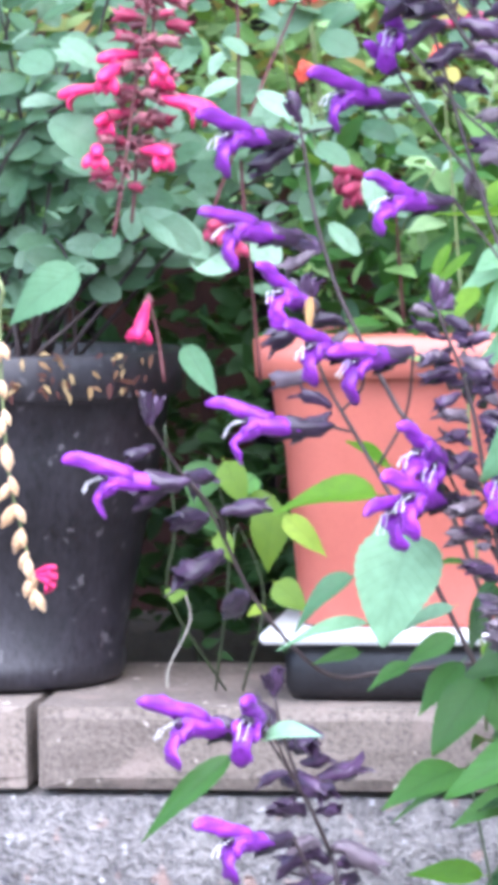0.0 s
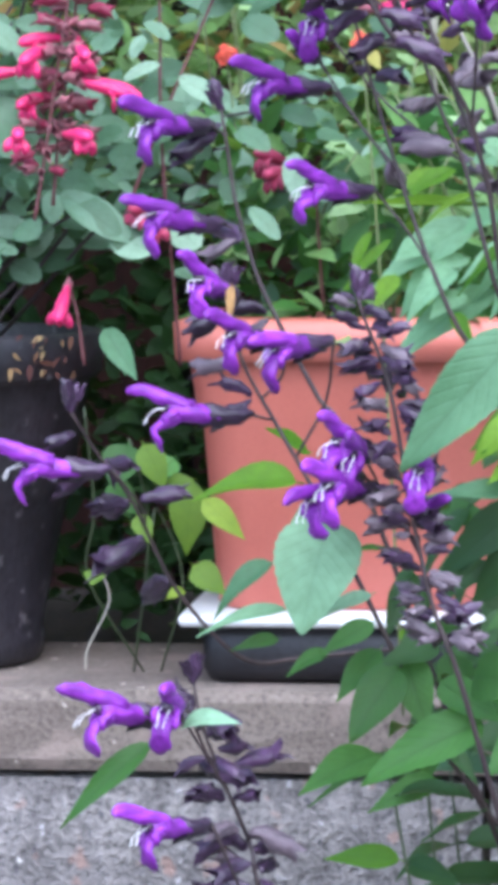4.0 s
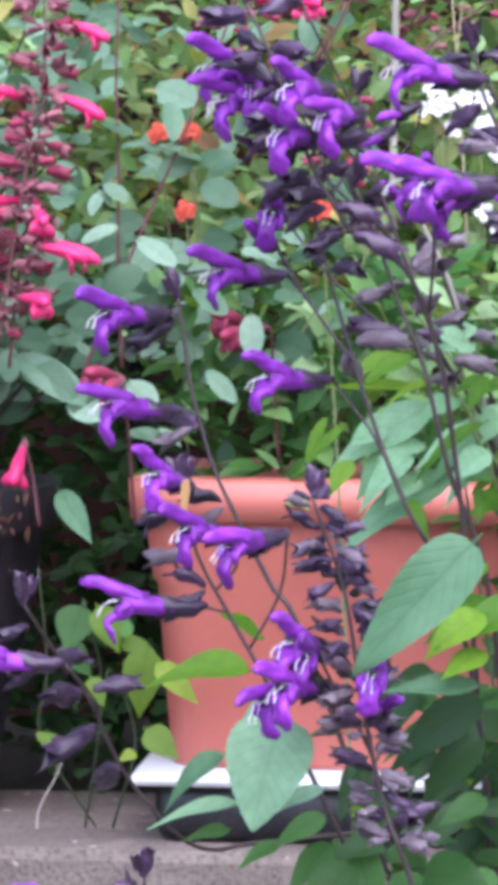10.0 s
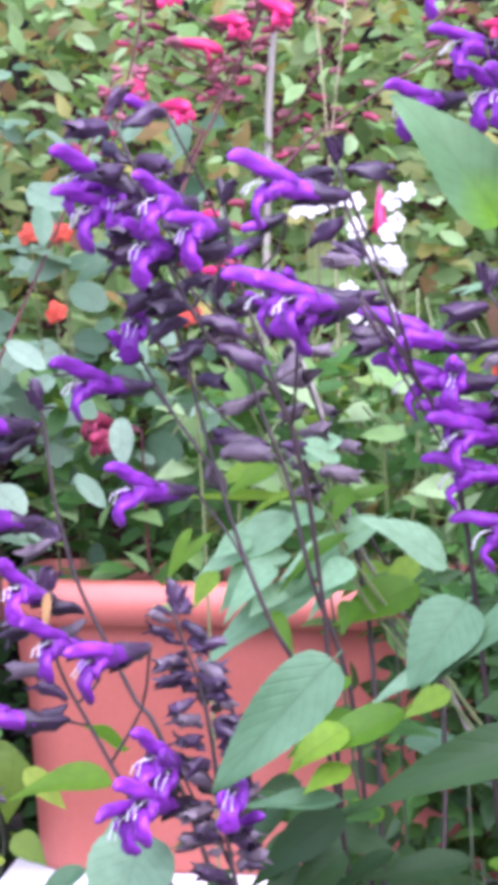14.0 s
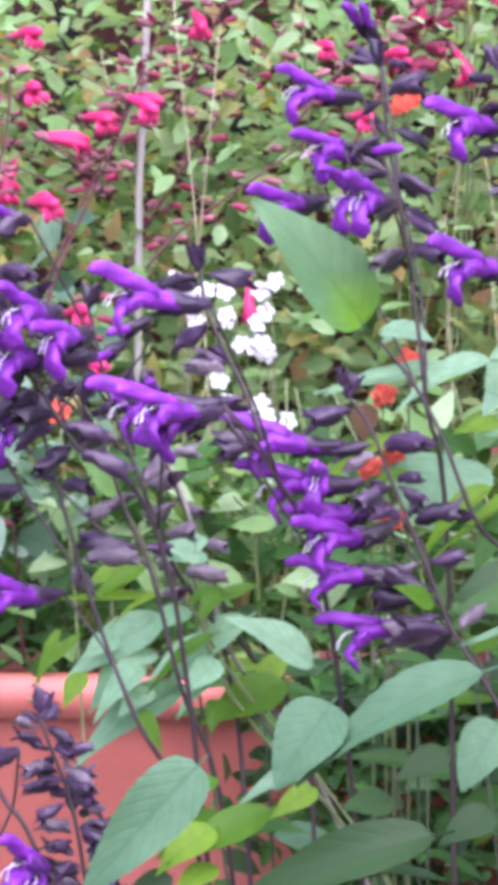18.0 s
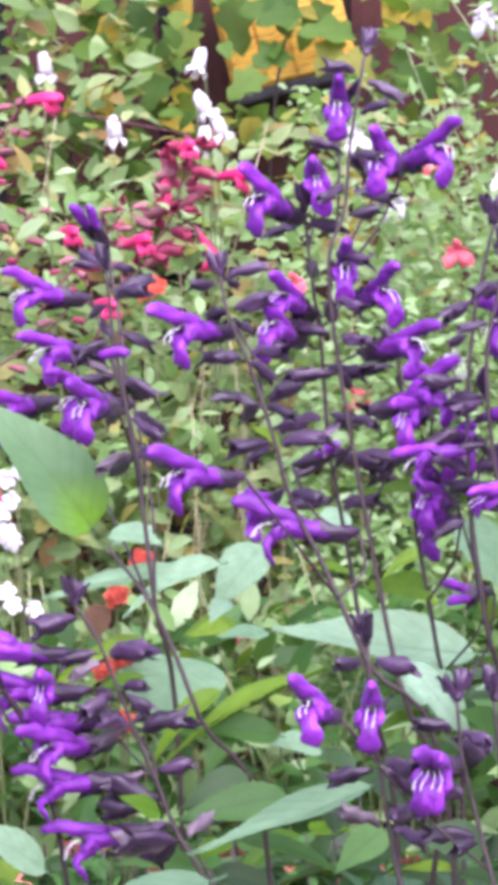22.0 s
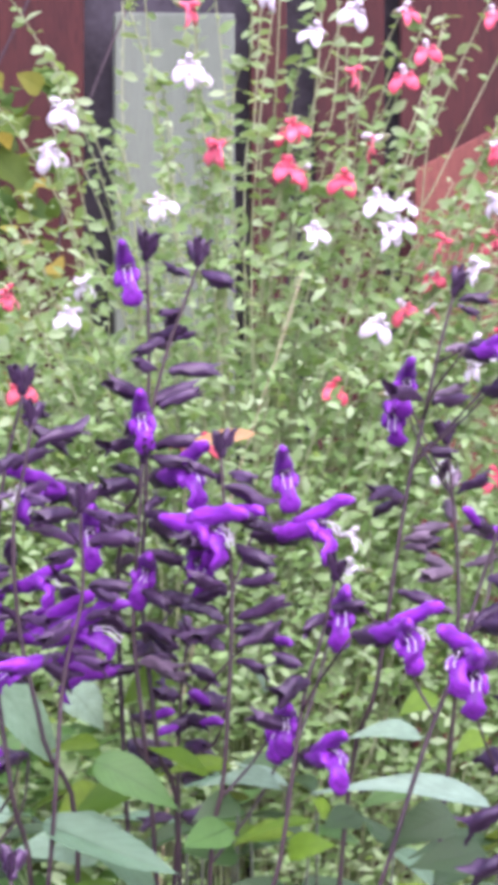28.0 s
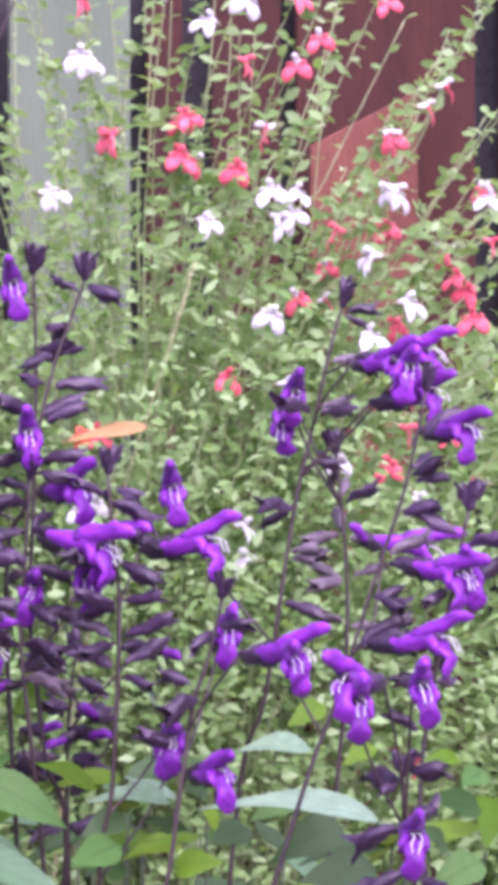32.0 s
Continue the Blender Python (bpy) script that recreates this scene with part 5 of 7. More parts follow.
stalk(sage_a, [(-0.080, 2.140, 0.01), (0.010, 2.190, 0.640), (-0.117, 2.130, 0.883), (-0.131, 2.130, 0.925), (-0.142, 2.130, 0.963)], 0.0014, 0.0010, M_STEMGREEN)


# ---- setting: ground, wall, bed, fence ----
def ground_sheet():
    s = Shape()
    n = 24
    xs = [-300, -60, -12, -4] + [-2 + 4 * i / n for i in range(n + 1)] + [4, 12, 60, 300]
    ys = [-300, -60, -12, -4, -1, 0, 0.6, 1.2, 1.6, 2.0, 2.4, 2.6]
    vs = [(x, y, noise.noise(Vector((x * 3, y * 3, 0))) * 0.012 * (1 if abs(x) < 3 else 0)) for y in ys for x in xs]
    m = len(xs)
    fs = [(j * m + i, j * m + i + 1, (j + 1) * m + i + 1, (j + 1) * m + i) for j in range(len(ys) - 1) for i in range(m - 1)]
    s.add(vs, fs)
    return s.mesh("ground", [M_PATH])


tagged(new("ground", ground_sheet()), "pale trodden earth and gravel in front of the wall", "ground", kind="structure")


def bed_sheet():
    s = Shape()
    xs = [-300, -60, -12, -4] + [-2 + 4 * i / 40 for i in range(41)] + [4, 12, 60, 300]
    ys = [2.66, 2.72, 2.8, 2.9, 3.0, 3.1, 3.25, 3.6, 5, 12, 60, 300]
    vs = [(x, y, 0.575 + noise.noise(Vector((x * 6, y * 6, 4))) * 0.02 * (1 if abs(x) < 3 and y < 4 else 0)) for y in ys for x in xs]
    m = len(xs)
    fs = [(j * m + i, j * m + i + 1, (j + 1) * m + i + 1, (j + 1) * m + i) for j in range(len(ys) - 1) for i in range(m - 1)]
    s.add(vs, fs)
    return s.mesh("raised_bed", [M_SOIL])


tagged(new("ground_bed", bed_sheet()), "dark soil of the raised bed behind the wall", "garden bed", kind="structure")

wall = thing("wall_retaining", (0, 2.49, 0), "low retaining wall of grey split blocks with tan capping stones", "garden wall", kind="structure")
core = Shape()
boxed(core, (-300.0, 0.03, 0.0), (300.0, 0.19, 0.54))
part("wall_core", core.mesh("wall_core", [M_MORTAR], False), wall)


def stone(length, depth, height, seed, mat, rough):
    """A block with its front split into an uneven face."""
    rng = random.Random(seed)
    s = Shape()
    nx, nz = 12, 6
    vs, fs = [], []
    for j in range(nz + 1):
        for i in range(nx + 1):
            edge = min(i, nx - i, 1) * min(j, nz - j, 1)
            y = rng.uniform(-rough, rough) * edge + (0.0 if edge else 0.004)
            vs.append((length * i / nx + (0 if i not in (0, nx) else (0.002 if i == 0 else -0.002)), y, height * j / nz + (0 if j not in (0, nz) else (0.002 if j == 0 else -0.002))))
    fs = [(j * (nx + 1) + i, j * (nx + 1) + i + 1, (j + 1) * (nx + 1) + i + 1, (j + 1) * (nx + 1) + i) for j in range(nz) for i in range(nx)]
    k = len(vs)
    vs += [(0, depth, 0), (length, depth, 0), (length, depth, height), (0, depth, height)]
    a, b, c, d = 0, nx, (nz + 1) * (nx + 1) - 1, nz * (nx + 1)
    fs += [(k + 1, k, k + 3, k + 2)]
    fs += [tuple([d + i for i in range(nx + 1)] + [k + 2, k + 3])]
    fs += [tuple([i for i in range(nx, -1, -1)] + [k, k + 1])]
    fs += [tuple([j * (nx + 1) for j in range(nz + 1)][::-1][::1] + [k, k + 3][::1])]
    fs += [tuple([j * (nx + 1) + nx for j in range(nz + 1)] + [k + 2, k + 1])]
    s.add(vs, fs)
    return s.mesh("stone", [mat], False)


CAPS = [stone(0.3955, 0.23, 0.060, i, M_CAP, 0.0009) for i in range(3)]
BLOCKS = [stone(0.3984, 0.05, 0.1814, 10 + i, M_BLOCK, 0.0016) for i in range(4)]
for i in range(-9, 10):
    part("capping_stone", CAPS[i % 3], wall, pose(-0.528 + 0.40 * i, RND.uniform(-0.003, 0.002), 0.548 + RND.uniform(-0.001, 0.001), 0, 0, RND.uniform(-0.3, 0.3)))
for row in range(3):
    for i in range(-10, 11):
        part("wall_block", BLOCKS[(i * 3 + row) % 4], wall, pose(-0.565 + 0.40 * i + 0.2 * (row % 2), RND.uniform(0.002, 0.008), 0.1822 * row + 0.0005, 0, 0, 0))

# unseen wall, added behind the camera for bounced light and reflections
s = Shape()
boxed(s, (-14.0, -0.12, 0.0), (14.0, 0.12, 1.8), 0, 0.01)
tagged(new("wall_south", s.mesh("wall_south", [M_BLOCK], False)), "unseen plain grey block wall added behind the camera to close the place", "wall", kind="structure").location = (0, -7.0, 0)

fence = thing("fence", (0, 3.32, 0.55), "tall timber fence of dark red-brown boards with one grey weathered board", "fence", kind="structure")


def board(name, x0, x1, z1, mat, y0=0.0, thick=0.02, cut=0.0, label="", z0=0.0):
    s = Shape()
    s.add([(x0, y0, z0), (x1, y0, z0), (x1, y0 + thick, z0), (x0, y0 + thick, z0), (x0, y0, z1), (x1, y0, z1 + cut), (x1, y0 + thick, z1 + cut), (x0, y0 + thick, z1)],
          [(0, 3, 2, 1), (4, 5, 6, 7), (0, 1, 5, 4), (1, 2, 6, 5), (2, 3, 7, 6), (3, 0, 4, 7)])
    ob = part(name, s.mesh(name, [mat], False), fence, None, label)
    bev = ob.modifiers.new("edge", "BEVEL")
    bev.width, bev.segments = 0.002, 2
    return ob


# dark sheet added behind the boards; its colour gives the gaps their shade
board("back_rail", -3.0, 3.0, 1.9, M_FENCEDARK, 0.045, 0.03, label="dark sheet added behind the boards as shade in the gaps")
for x0, x1 in [(-0.02 - 0.155 * k - 0.135, -0.02 - 0.155 * k) for k in range(18)] + [(-0.005, 0.135), (0.150, 0.283), (0.432, 0.464), (0.490, 0.552), (0.566, 0.728), (0.752, 0.88)] + [(0.90 + 0.155 * k, 1.035 + 0.155 * k) for k in range(13)]:
    board("board", x0, x1, 1.85 + RND.uniform(-0.01, 0.01), M_FENCE, RND.uniform(0, 0.006))
board("grey_board", 0.309, 0.416, 1.075, M_FENCEGREY, -0.012, 0.03, label="weathered grey-beige board with a dark gap above it")
# lighter rust-brown panel, slanted at the top, proud of the boards
board("rust_board", 0.572, 0.668, 0.935, M_FENCERUST, -0.045, 0.02, 0.05, label="lighter rust-brown panel with a slanted top in front of the fence boards")

yellow_box = thing("hanging_box", (0.09, 3.27, 1.50), "yellow painted wooden box hung on the fence behind vine leaves", "planter box")
yb = Shape()
boxed(yb, (-0.055, -0.02, -0.045), (0.055, 0.03, 0.055), 0, 0.003)
part("box_body", yb.mesh("box_body", [M_YELLOWBOX], False), yellow_box, pose(0, 0, 0, 0, -14, 0))
yb = Shape()
boxed(yb, (-0.057, -0.024, -0.056), (0.057, 0.03, -0.046), 0, 0.002)
part("box_rail", yb.mesh("box_rail", [M_FENCEDARK], False), yellow_box, pose(0, 0, 0, 0, -14, 0), "dark grey bottom rail")
for k in range(4):
    yb = Shape()
    boxed(yb, (-0.052 + 0.027 * k, -0.0235, -0.043), (-0.0275 + 0.027 * k, -0.0205, 0.053), 0, 0.001)
    part("slat", yb.mesh("slat", [M_YELLOWBOX], False), yellow_box, pose(0, 0, 0, 0, -14, 0))


# ---- pots on the wall ----
def turned(profile, n=48, ribs=0.0, count=24):
    vs, fs = [], []
    for r, z in profile:
        for k in range(n):
            w = 2 * math.pi * k / n
            q = r * (1 + ribs * math.cos(count * w))
            vs.append((q * math.cos(w), q * math.sin(w), z))
    for i in range(len(profile) - 1):
        for k in range(n):
            fs.append((i * n + k, i * n + (k + 1) % n, (i + 1) * n + (k + 1) % n, (i + 1) * n + k))
    fs.append(tuple(range(n))[::-1])
    return vs, fs


black_pot = thing("nursery_pot", (-0.578, 2.625, 0.609), "dusty black plastic nursery pot standing on the capping stones", "plant pot")
s = Shape()
s.add(*turned([(0.085, 0.0), (0.089, 0.004), (0.0905, 0.018), (0.0885, 0.021), (0.098, 0.07), (0.1075, 0.115), (0.1095, 0.117), (0.118, 0.165), (0.124, 0.200), (0.130, 0.202), (0.133, 0.206), (0.134, 0.232), (0.131, 0.235), (0.126, 0.233), (0.120, 0.19)], 64))
part("pot_wall", s.mesh("pot_wall", [M_BLACKPOT]), black_pot)
s = Shape()
s.add(*turned([(0.121, 0.212), (0.09, 0.220), (0.04, 0.226), (0.002, 0.228)], 40))
part("potting_soil", s.mesh("potting_soil", [M_SOIL]), black_pot)

tray = thing("planter_tray", (-0.39, 2.505, 0.609), "white-rimmed tray under the terracotta planter, its base coloured black as shade", "tray")
# block under the rim, coloured as the shadow there
s = Shape()
boxed(s, (0.03, 0.012, 0.0), (0.645, 0.19, 0.0375), 0, 0.008)
part("tray_base", s.mesh("tray_base", [M_TRAYSHADE]), tray)
s = Shape()
boxed(s, (0.014, 0.002, 0.038), (0.665, 0.213, 0.0455), 0, 0.003)
part("tray_rim", s.mesh("tray_rim", [M_TRAY]), tray, None, "white plastic rim")

planter = thing("window_box", (-0.385, 2.515, 0.655), "terracotta-coloured plastic window box with a broad rim, full of plants", "planter")


def tapered(z0, z1, x0, x1, y0, y1, flare, r=0.012):
    """A trough wall: rounded corners, wider at the top."""
    ring = []
    for z, e in ((z0, 0.0), (z1, flare)):
        row = []
        for cx, cy, a0 in ((x1 - r + e, y1 - r + e, 0), (x0 + r - e, y1 - r + e, 90), (x0 + r - e, y0 + r - e, 180), (x1 - r + e, y0 + r - e, 270)):
            for k in range(5):
                a = radians(a0 + 22.5 * k)
                row.append((cx + r * math.cos(a), cy + r * math.sin(a), z))
        ring.append(row)
    n = len(ring[0])
    return ring[0] + ring[1], [(k, (k + 1) % n, n + (k + 1) % n, n + k) for k in range(n)], n


s = Shape()
vs, fs = [], []
for z0, in_ in ((0.0, 0.032), (0.003, 0.030), (0.125, 0.021), (0.129, 0.018), (0.176, 0.012)):
    v, f, n = tapered(z0, z0, in_, 0.64 - in_, in_, 0.19 - in_, 0, 0.028)
    vs += v[:n]
for j in range(4):
    fs += [(j * n + k, j * n + (k + 1) % n, (j + 1) * n + (k + 1) % n, (j + 1) * n + k) for k in range(n)]
s.add(vs, fs + [tuple(range(n))[::-1]])
part("box_wall", s.mesh("box_wall", [M_TERRA]), planter)
s = Shape()
v, f, n = tapered(0.172, 0.198, 0.004, 0.642, -0.002, 0.192, 0.001, 0.03)
s.add(v, f)
v2, f2, n = tapered(0.172, 0.202, 0.016, 0.630, 0.010, 0.180, 0.001, 0.022)
s.add(v2, [q[::-1] for q in f2])
base = len(s.v)
s.f += [(n + k, n + (k + 1) % n, 3 * n + (k + 1) % n, 3 * n + k) for k in range(n)] + [((k + 1) % n, k, 2 * n + k, 2 * n + (k + 1) % n) for k in range(n)]
s.m += [0] * (2 * n)
part("box_rim", s.mesh("box_rim", [M_TERRA]), planter)
s = Shape()
v, f, n = tapered(0.160, 0.175, 0.02, 0.62, 0.02, 0.17, 0)
s.add(v, f + [tuple(range(n, 2 * n))])
part("potting_soil", s.mesh("potting_soil", [M_SOIL]), planter)


# ---- foliage helpers ----
def leaf_heap(name, mat, spots, shape=oval, wide=0.6, rows=4, label="", category="foliage", owner=None, droop=0.25):
    """Many leaves joined: spots are (place, way, length). One object of kind stuff."""
    v, f, uv = blade(1.0, wide, droop, 0.15, shape, rows)
    v = np.array(v)
    nv, vs, fs, uvs = len(v), [], [], []
    for i, (p, way, size) in enumerate(spots):
        m = np.array(leaf_pose(p, way, RND.uniform(-0.7, 0.7), size, RND.uniform(0.1, 0.9)))
        vs.append(v @ m[:3, :3].T + m[:3, 3])
        fs.extend([tuple(q + i * nv for q in g) for g in f])
        uvs.extend(uv)
    me = build(name, np.concatenate(vs), fs, [mat], None, uvs)
    if owner:
        ob = part(name, me, owner, Matrix.Translation(-ORIGIN[owner.name]))
        ob["kind"] = "stuff"
        return ob
    return tagged(new(name, me), label, category, kind="stuff")


def some_way(up=0.1, front=0.5):
    return Vector((RND.uniform(-1, 1), RND.uniform(-1, 1) - front, RND.uniform(-0.6, 0.6) + up))


# ---- cerise sage in the black pot ----
RED_CAL = Shape()
RED_CAL.add(*calyx_shape(0.014, 0.0032, 2, 0.9))
RED_CAL.v = [Vector(v) + noise.noise_vector(Vector(v) * 260) * 0.0012 for v in RED_CAL.v]
CRIMSON_CALYX = RED_CAL.mesh("calyx", [M_CRIMSON])
MAROON_CALYX = RED_CAL.mesh("calyx", [M_MAROON])


def cerise_corolla(mat):
    s = Shape()
    s.add(*sweep(curve_points([(0.006, 0, 0), (0.016, 0, 0.0005), (0.025, 0, 0.001), (0.033, 0, 0.0), (0.037, 0, -0.001)], 3),
                 [0.0018, 0.0022, 0.0028, 0.0033, 0.0037, 0.004, 0.0042, 0.0042, 0.0039, 0.0036, 0.0031, 0.0022, 0.001], 9))
    for side in (-1, 0, 1):
        s.add(*sweep(curve_points([(0.026, side * 0.002, -0.002), (0.030, side * 0.005, -0.006), (0.030, side * 0.006, -0.011)], 3), [(0.002, 0.001), (0.0026, 0.001), (0.003, 0.001), (0.0032, 0.0009), (0.003, 0.0008), (0.0024, 0.0007), (0.0008, 0.0004)], 7))
    return s.mesh("corolla", [mat])


CERISE, DARK_CERISE = cerise_corolla(M_PINK), cerise_corolla(M_CRIMSON)


def red_spike(owner, pts, flowers, z_low, z_high, ring=4, crimson=0.25, big=1.0, dark=False):
    """A wine-red stem with whorls of small maroon calyces and cerise tubular flowers (x, y, z, turn, rise)."""
    stem, line = stalk(owner, pts, 0.0013, 0.0007, M_STEMRED)
    o = ORIGIN[owner.name]
    for x, y, z, turn, rise in flowers:
        a, e = radians(turn), radians(rise)
        way = Vector((math.cos(a) * math.cos(e), -math.sin(a) * math.cos(e), math.sin(e)))
        m = facing(Vector((x, y, z)) - o, way, RND.uniform(-0.3, 0.3), RND.uniform(0.95, 1.15))
        part("corolla", DARK_CERISE if dark else CERISE, stem, m)
        part("calyx", MAROON_CALYX, stem, m)
        near = min(line, key=lambda q: (q - Vector((x, y, z))).length)
        v, f = sweep([near - o, (near + Vector((x, y, z))) / 2 - o, Vector((x, y, z)) - o], [0.0007] * 3, 5)
        part("flower_stalk", build("flower_stalk", v, f, [M_STEMRED]), stem)
    z = z_low
    while ring and z < z_high:
        c = at_height(line, z)
        for i in range(ring):
            a = i * 6.283 / ring + RND.uniform(-0.6, 0.6)
            way = Vector((math.cos(a), math.sin(a), RND.uniform(-0.3, 0.5)))
            me = CRIMSON_CALYX if RND.random() < crimson else MAROON_CALYX
            part("calyx", me, stem, facing(c + way * RND.uniform(0.004, 0.009) - o, way, RND.uniform(-1, 1), RND.uniform(0.6, 1.05) * big))
        z += RND.uniform(0.012, 0.018)
    return stem


red_sage = plant("cerise_sage", (-0.568, 2.625, 0.835), "bushy cerise-flowered sage with grey-green oval leaves in a black pot", "flowering plant")
tall_sage = plant("cerise_sage", (-0.12, 2.86, 0.575), "tall cerise sage with wine-red leaning stems and maroon calyces", "flowering plant")
for k in range(34):
    a, reach = RND.uniform(0, 6.283), RND.uniform(0.05, 0.27)
    foot = Vector((-0.568 + RND.uniform(-0.05, 0.05), 2.625 + RND.uniform(-0.05, 0.05), 0.835))
    tip = Vector((-0.47 + math.cos(a) * reach, 2.60 + 0.55 * math.sin(a) * reach, RND.uniform(0.90, 1.24)))
    stem, line = stalk(red_sage, [foot, foot.lerp(tip, 0.5) + Vector((0, 0, 0.05)), tip], 0.0016, 0.0008, M_STEMDARK, "stem", 5, 4)
    for q in line[2:]:
        for s_ in (-1, 1):
            way = Vector((s_ * RND.uniform(0.3, 1), RND.uniform(-1.2, 0.5), RND.uniform(-0.5, 0.3)))
            put_leaf(stem, q, q + way.normalized() * RND.uniform(0.014, 0.034), "grey", None, RND.uniform(-0.4, 0.4))
for k in range(360):
    p = Vector((RND.uniform(-0.70, -0.24), RND.uniform(2.44, 2.66), 0))
    p.z = RND.uniform(0.94, 1.18) if p.x < -0.36 else RND.uniform(0.88, 1.18)
    way = Vector((RND.uniform(-1, 1), RND.uniform(-1.1, 0.2), RND.uniform(-0.7, 0.3)))
    put_leaf(red_sage, p, p + way.normalized() * RND.uniform(0.014, 0.034), "grey", None, RND.uniform(-0.5, 0.5), RND.uniform(0.3, 1.0))
put_leaf(red_sage, (-0.445, 2.420, 0.945), (-0.395, 2.405, 0.918), "grey", 0.023)
put_leaf(red_sage, (-0.406, 2.420, 0.927), (-0.386, 2.405, 0.902), "grey", 0.021)
put_leaf(red_sage, (-0.415, 2.430, 0.856), (-0.390, 2.415, 0.820), "dusk", 0.018)
put_leaf(red_sage, (-0.324, 2.440, 1.056), (-0.300, 2.425, 1.045), "grey", 0.022)
put_leaf(red_sage, (-0.328, 2.450, 0.986), (-0.306, 2.435, 0.972), "grey", 0.015)
put_leaf(red_sage, (-0.321, 2.450, 0.934), (-0.300, 2.435, 0.916), "grey", 0.013)
put_leaf(red_sage, (-0.375, 2.460, 0.925), (-0.354, 2.445, 0.908), "grey", 0.022)
put_leaf(red_sage, (-0.356, 2.430, 1.001), (-0.383, 2.415, 0.986), "grey", 0.022)
put_leaf(red_sage, (-0.475, 2.410, 0.907), (-0.525, 2.395, 0.875), "dusk", 0.034)
put_leaf(red_sage, (-0.501, 2.410, 1.003), (-0.456, 2.395, 0.983), "grey", 0.031)
put_leaf(red_sage, (-0.443, 2.420, 0.943), (-0.402, 2.405, 0.921), "grey", 0.023)
put_leaf(red_sage, (-0.409, 2.420, 0.917), (-0.380, 2.405, 0.906), "grey", 0.026)
put_leaf(red_sage, (-0.521, 2.430, 1.044), (-0.498, 2.415, 1.036), "grey", 0.022)
put_leaf(red_sage, (-0.495, 2.430, 1.056), (-0.466, 2.415, 1.039), "grey", 0.016)
put_leaf(red_sage, (-0.374, 2.440, 1.027), (-0.396, 2.425, 1.021), "grey", 0.010)
put_leaf(red_sage, (-0.368, 2.450, 1.020), (-0.340, 2.435, 1.004), "grey", 0.015)
put_leaf(red_sage, (-0.472, 2.440, 0.921), (-0.459, 2.425, 0.918), "grey", 0.022)
red_spike(red_sage, [(-0.445, 2.420, 0.934), (-0.440, 2.420, 0.986), (-0.433, 2.420, 1.033), (-0.425, 2.420, 1.096), (-0.422, 2.420, 1.147), (-0.425, 2.420, 1.205)],
          [(-0.420, 2.420, 1.114, 0, -25), (-0.421, 2.420, 1.019, 0, -24), (-0.429, 2.420, 1.048, 66, -45), (-0.414, 2.420, 1.160, 9, -20), (-0.425, 2.420, 1.107, 153, 12), (-0.429, 2.420, 1.044, 152, -6), (-0.425, 2.420, 0.982, 75, -7), (-0.440, 2.420, 1.008, 128, -14)],
          0.971, 1.201, ring=7, big=1.35)
red_spike(red_sage, [(-0.376, 2.460, 0.933), (-0.379, 2.460, 0.996), (-0.379, 2.460, 1.060), (-0.381, 2.460, 1.126), (-0.379, 2.460, 1.182)],
          [],
          1.163, 1.163, ring=0)
red_spike(red_sage, [(-0.407, 2.450, 0.911), (-0.392, 2.450, 0.952), (-0.366, 2.450, 1.015), (-0.329, 2.450, 1.100), (-0.305, 2.450, 1.163), (-0.296, 2.450, 1.192)],
          [],
          1.141, 1.185, ring=3)
red_spike(red_sage, [(-0.428, 2.440, 0.829), (-0.432, 2.440, 0.859), (-0.436, 2.440, 0.877), (-0.438, 2.440, 0.888)],
          [(-0.437, 2.440, 0.886, 97, -41)],
          0.888, 0.888, ring=0)
red_spike(red_sage, [(-0.454, 2.400, 0.925), (-0.448, 2.400, 0.958), (-0.438, 2.400, 1.023), (-0.429, 2.400, 1.077), (-0.426, 2.400, 1.110)],
          [(-0.431, 2.400, 1.016, 0, -15), (-0.440, 2.400, 1.038, 113, -17), (-0.427, 2.400, 1.038, 68, -14), (-0.453, 2.400, 1.023, -180, -10), (-0.439, 2.400, 0.981, 47, -4), (-0.465, 2.400, 0.982, 79, -4)],
          0.958, 1.106, ring=5, big=1.3)
red_spike(red_sage, [(-0.260, 2.500, 1.098), (-0.252, 2.500, 1.128), (-0.230, 2.500, 1.177), (-0.208, 2.500, 1.226), (-0.191, 2.500, 1.275)],
          [(-0.287, 2.500, 1.203, 77, -49), (-0.266, 2.500, 1.220, 0, -12), (-0.274, 2.500, 1.175, 49, -2), (-0.238, 2.500, 1.233, 45, -6), (-0.209, 2.500, 1.248, 45, -19), (-0.276, 2.500, 1.248, 68, 4)],
          1.185, 1.271, ring=4)
red_spike(red_sage, [(-0.303, 2.480, 1.135), (-0.292, 2.480, 1.183), (-0.283, 2.480, 1.224), (-0.280, 2.480, 1.265)],
          [],
          1.168, 1.261, ring=5)
red_spike(tall_sage, [(-0.297, 2.750, 1.096), (-0.278, 2.750, 1.135), (-0.238, 2.750, 1.220), (-0.197, 2.750, 1.311), (-0.178, 2.750, 1.352)],
          [(-0.292, 2.750, 1.233, 0, -7), (-0.297, 2.750, 1.183, 57, 4), (-0.251, 2.750, 1.247, 53, -8), (-0.232, 2.750, 1.259, 30, -4), (-0.305, 2.750, 1.220, 104, -59), (-0.313, 2.750, 1.303, 44, 4)],
          1.191, 1.348, ring=4, big=1.2)
red_spike(tall_sage, [(-0.242, 2.800, 1.096), (-0.217, 2.800, 1.155), (-0.179, 2.800, 1.218), (-0.141, 2.800, 1.268), (-0.107, 2.800, 1.315)],
          [],
          1.155, 1.315, ring=3, big=1.2)
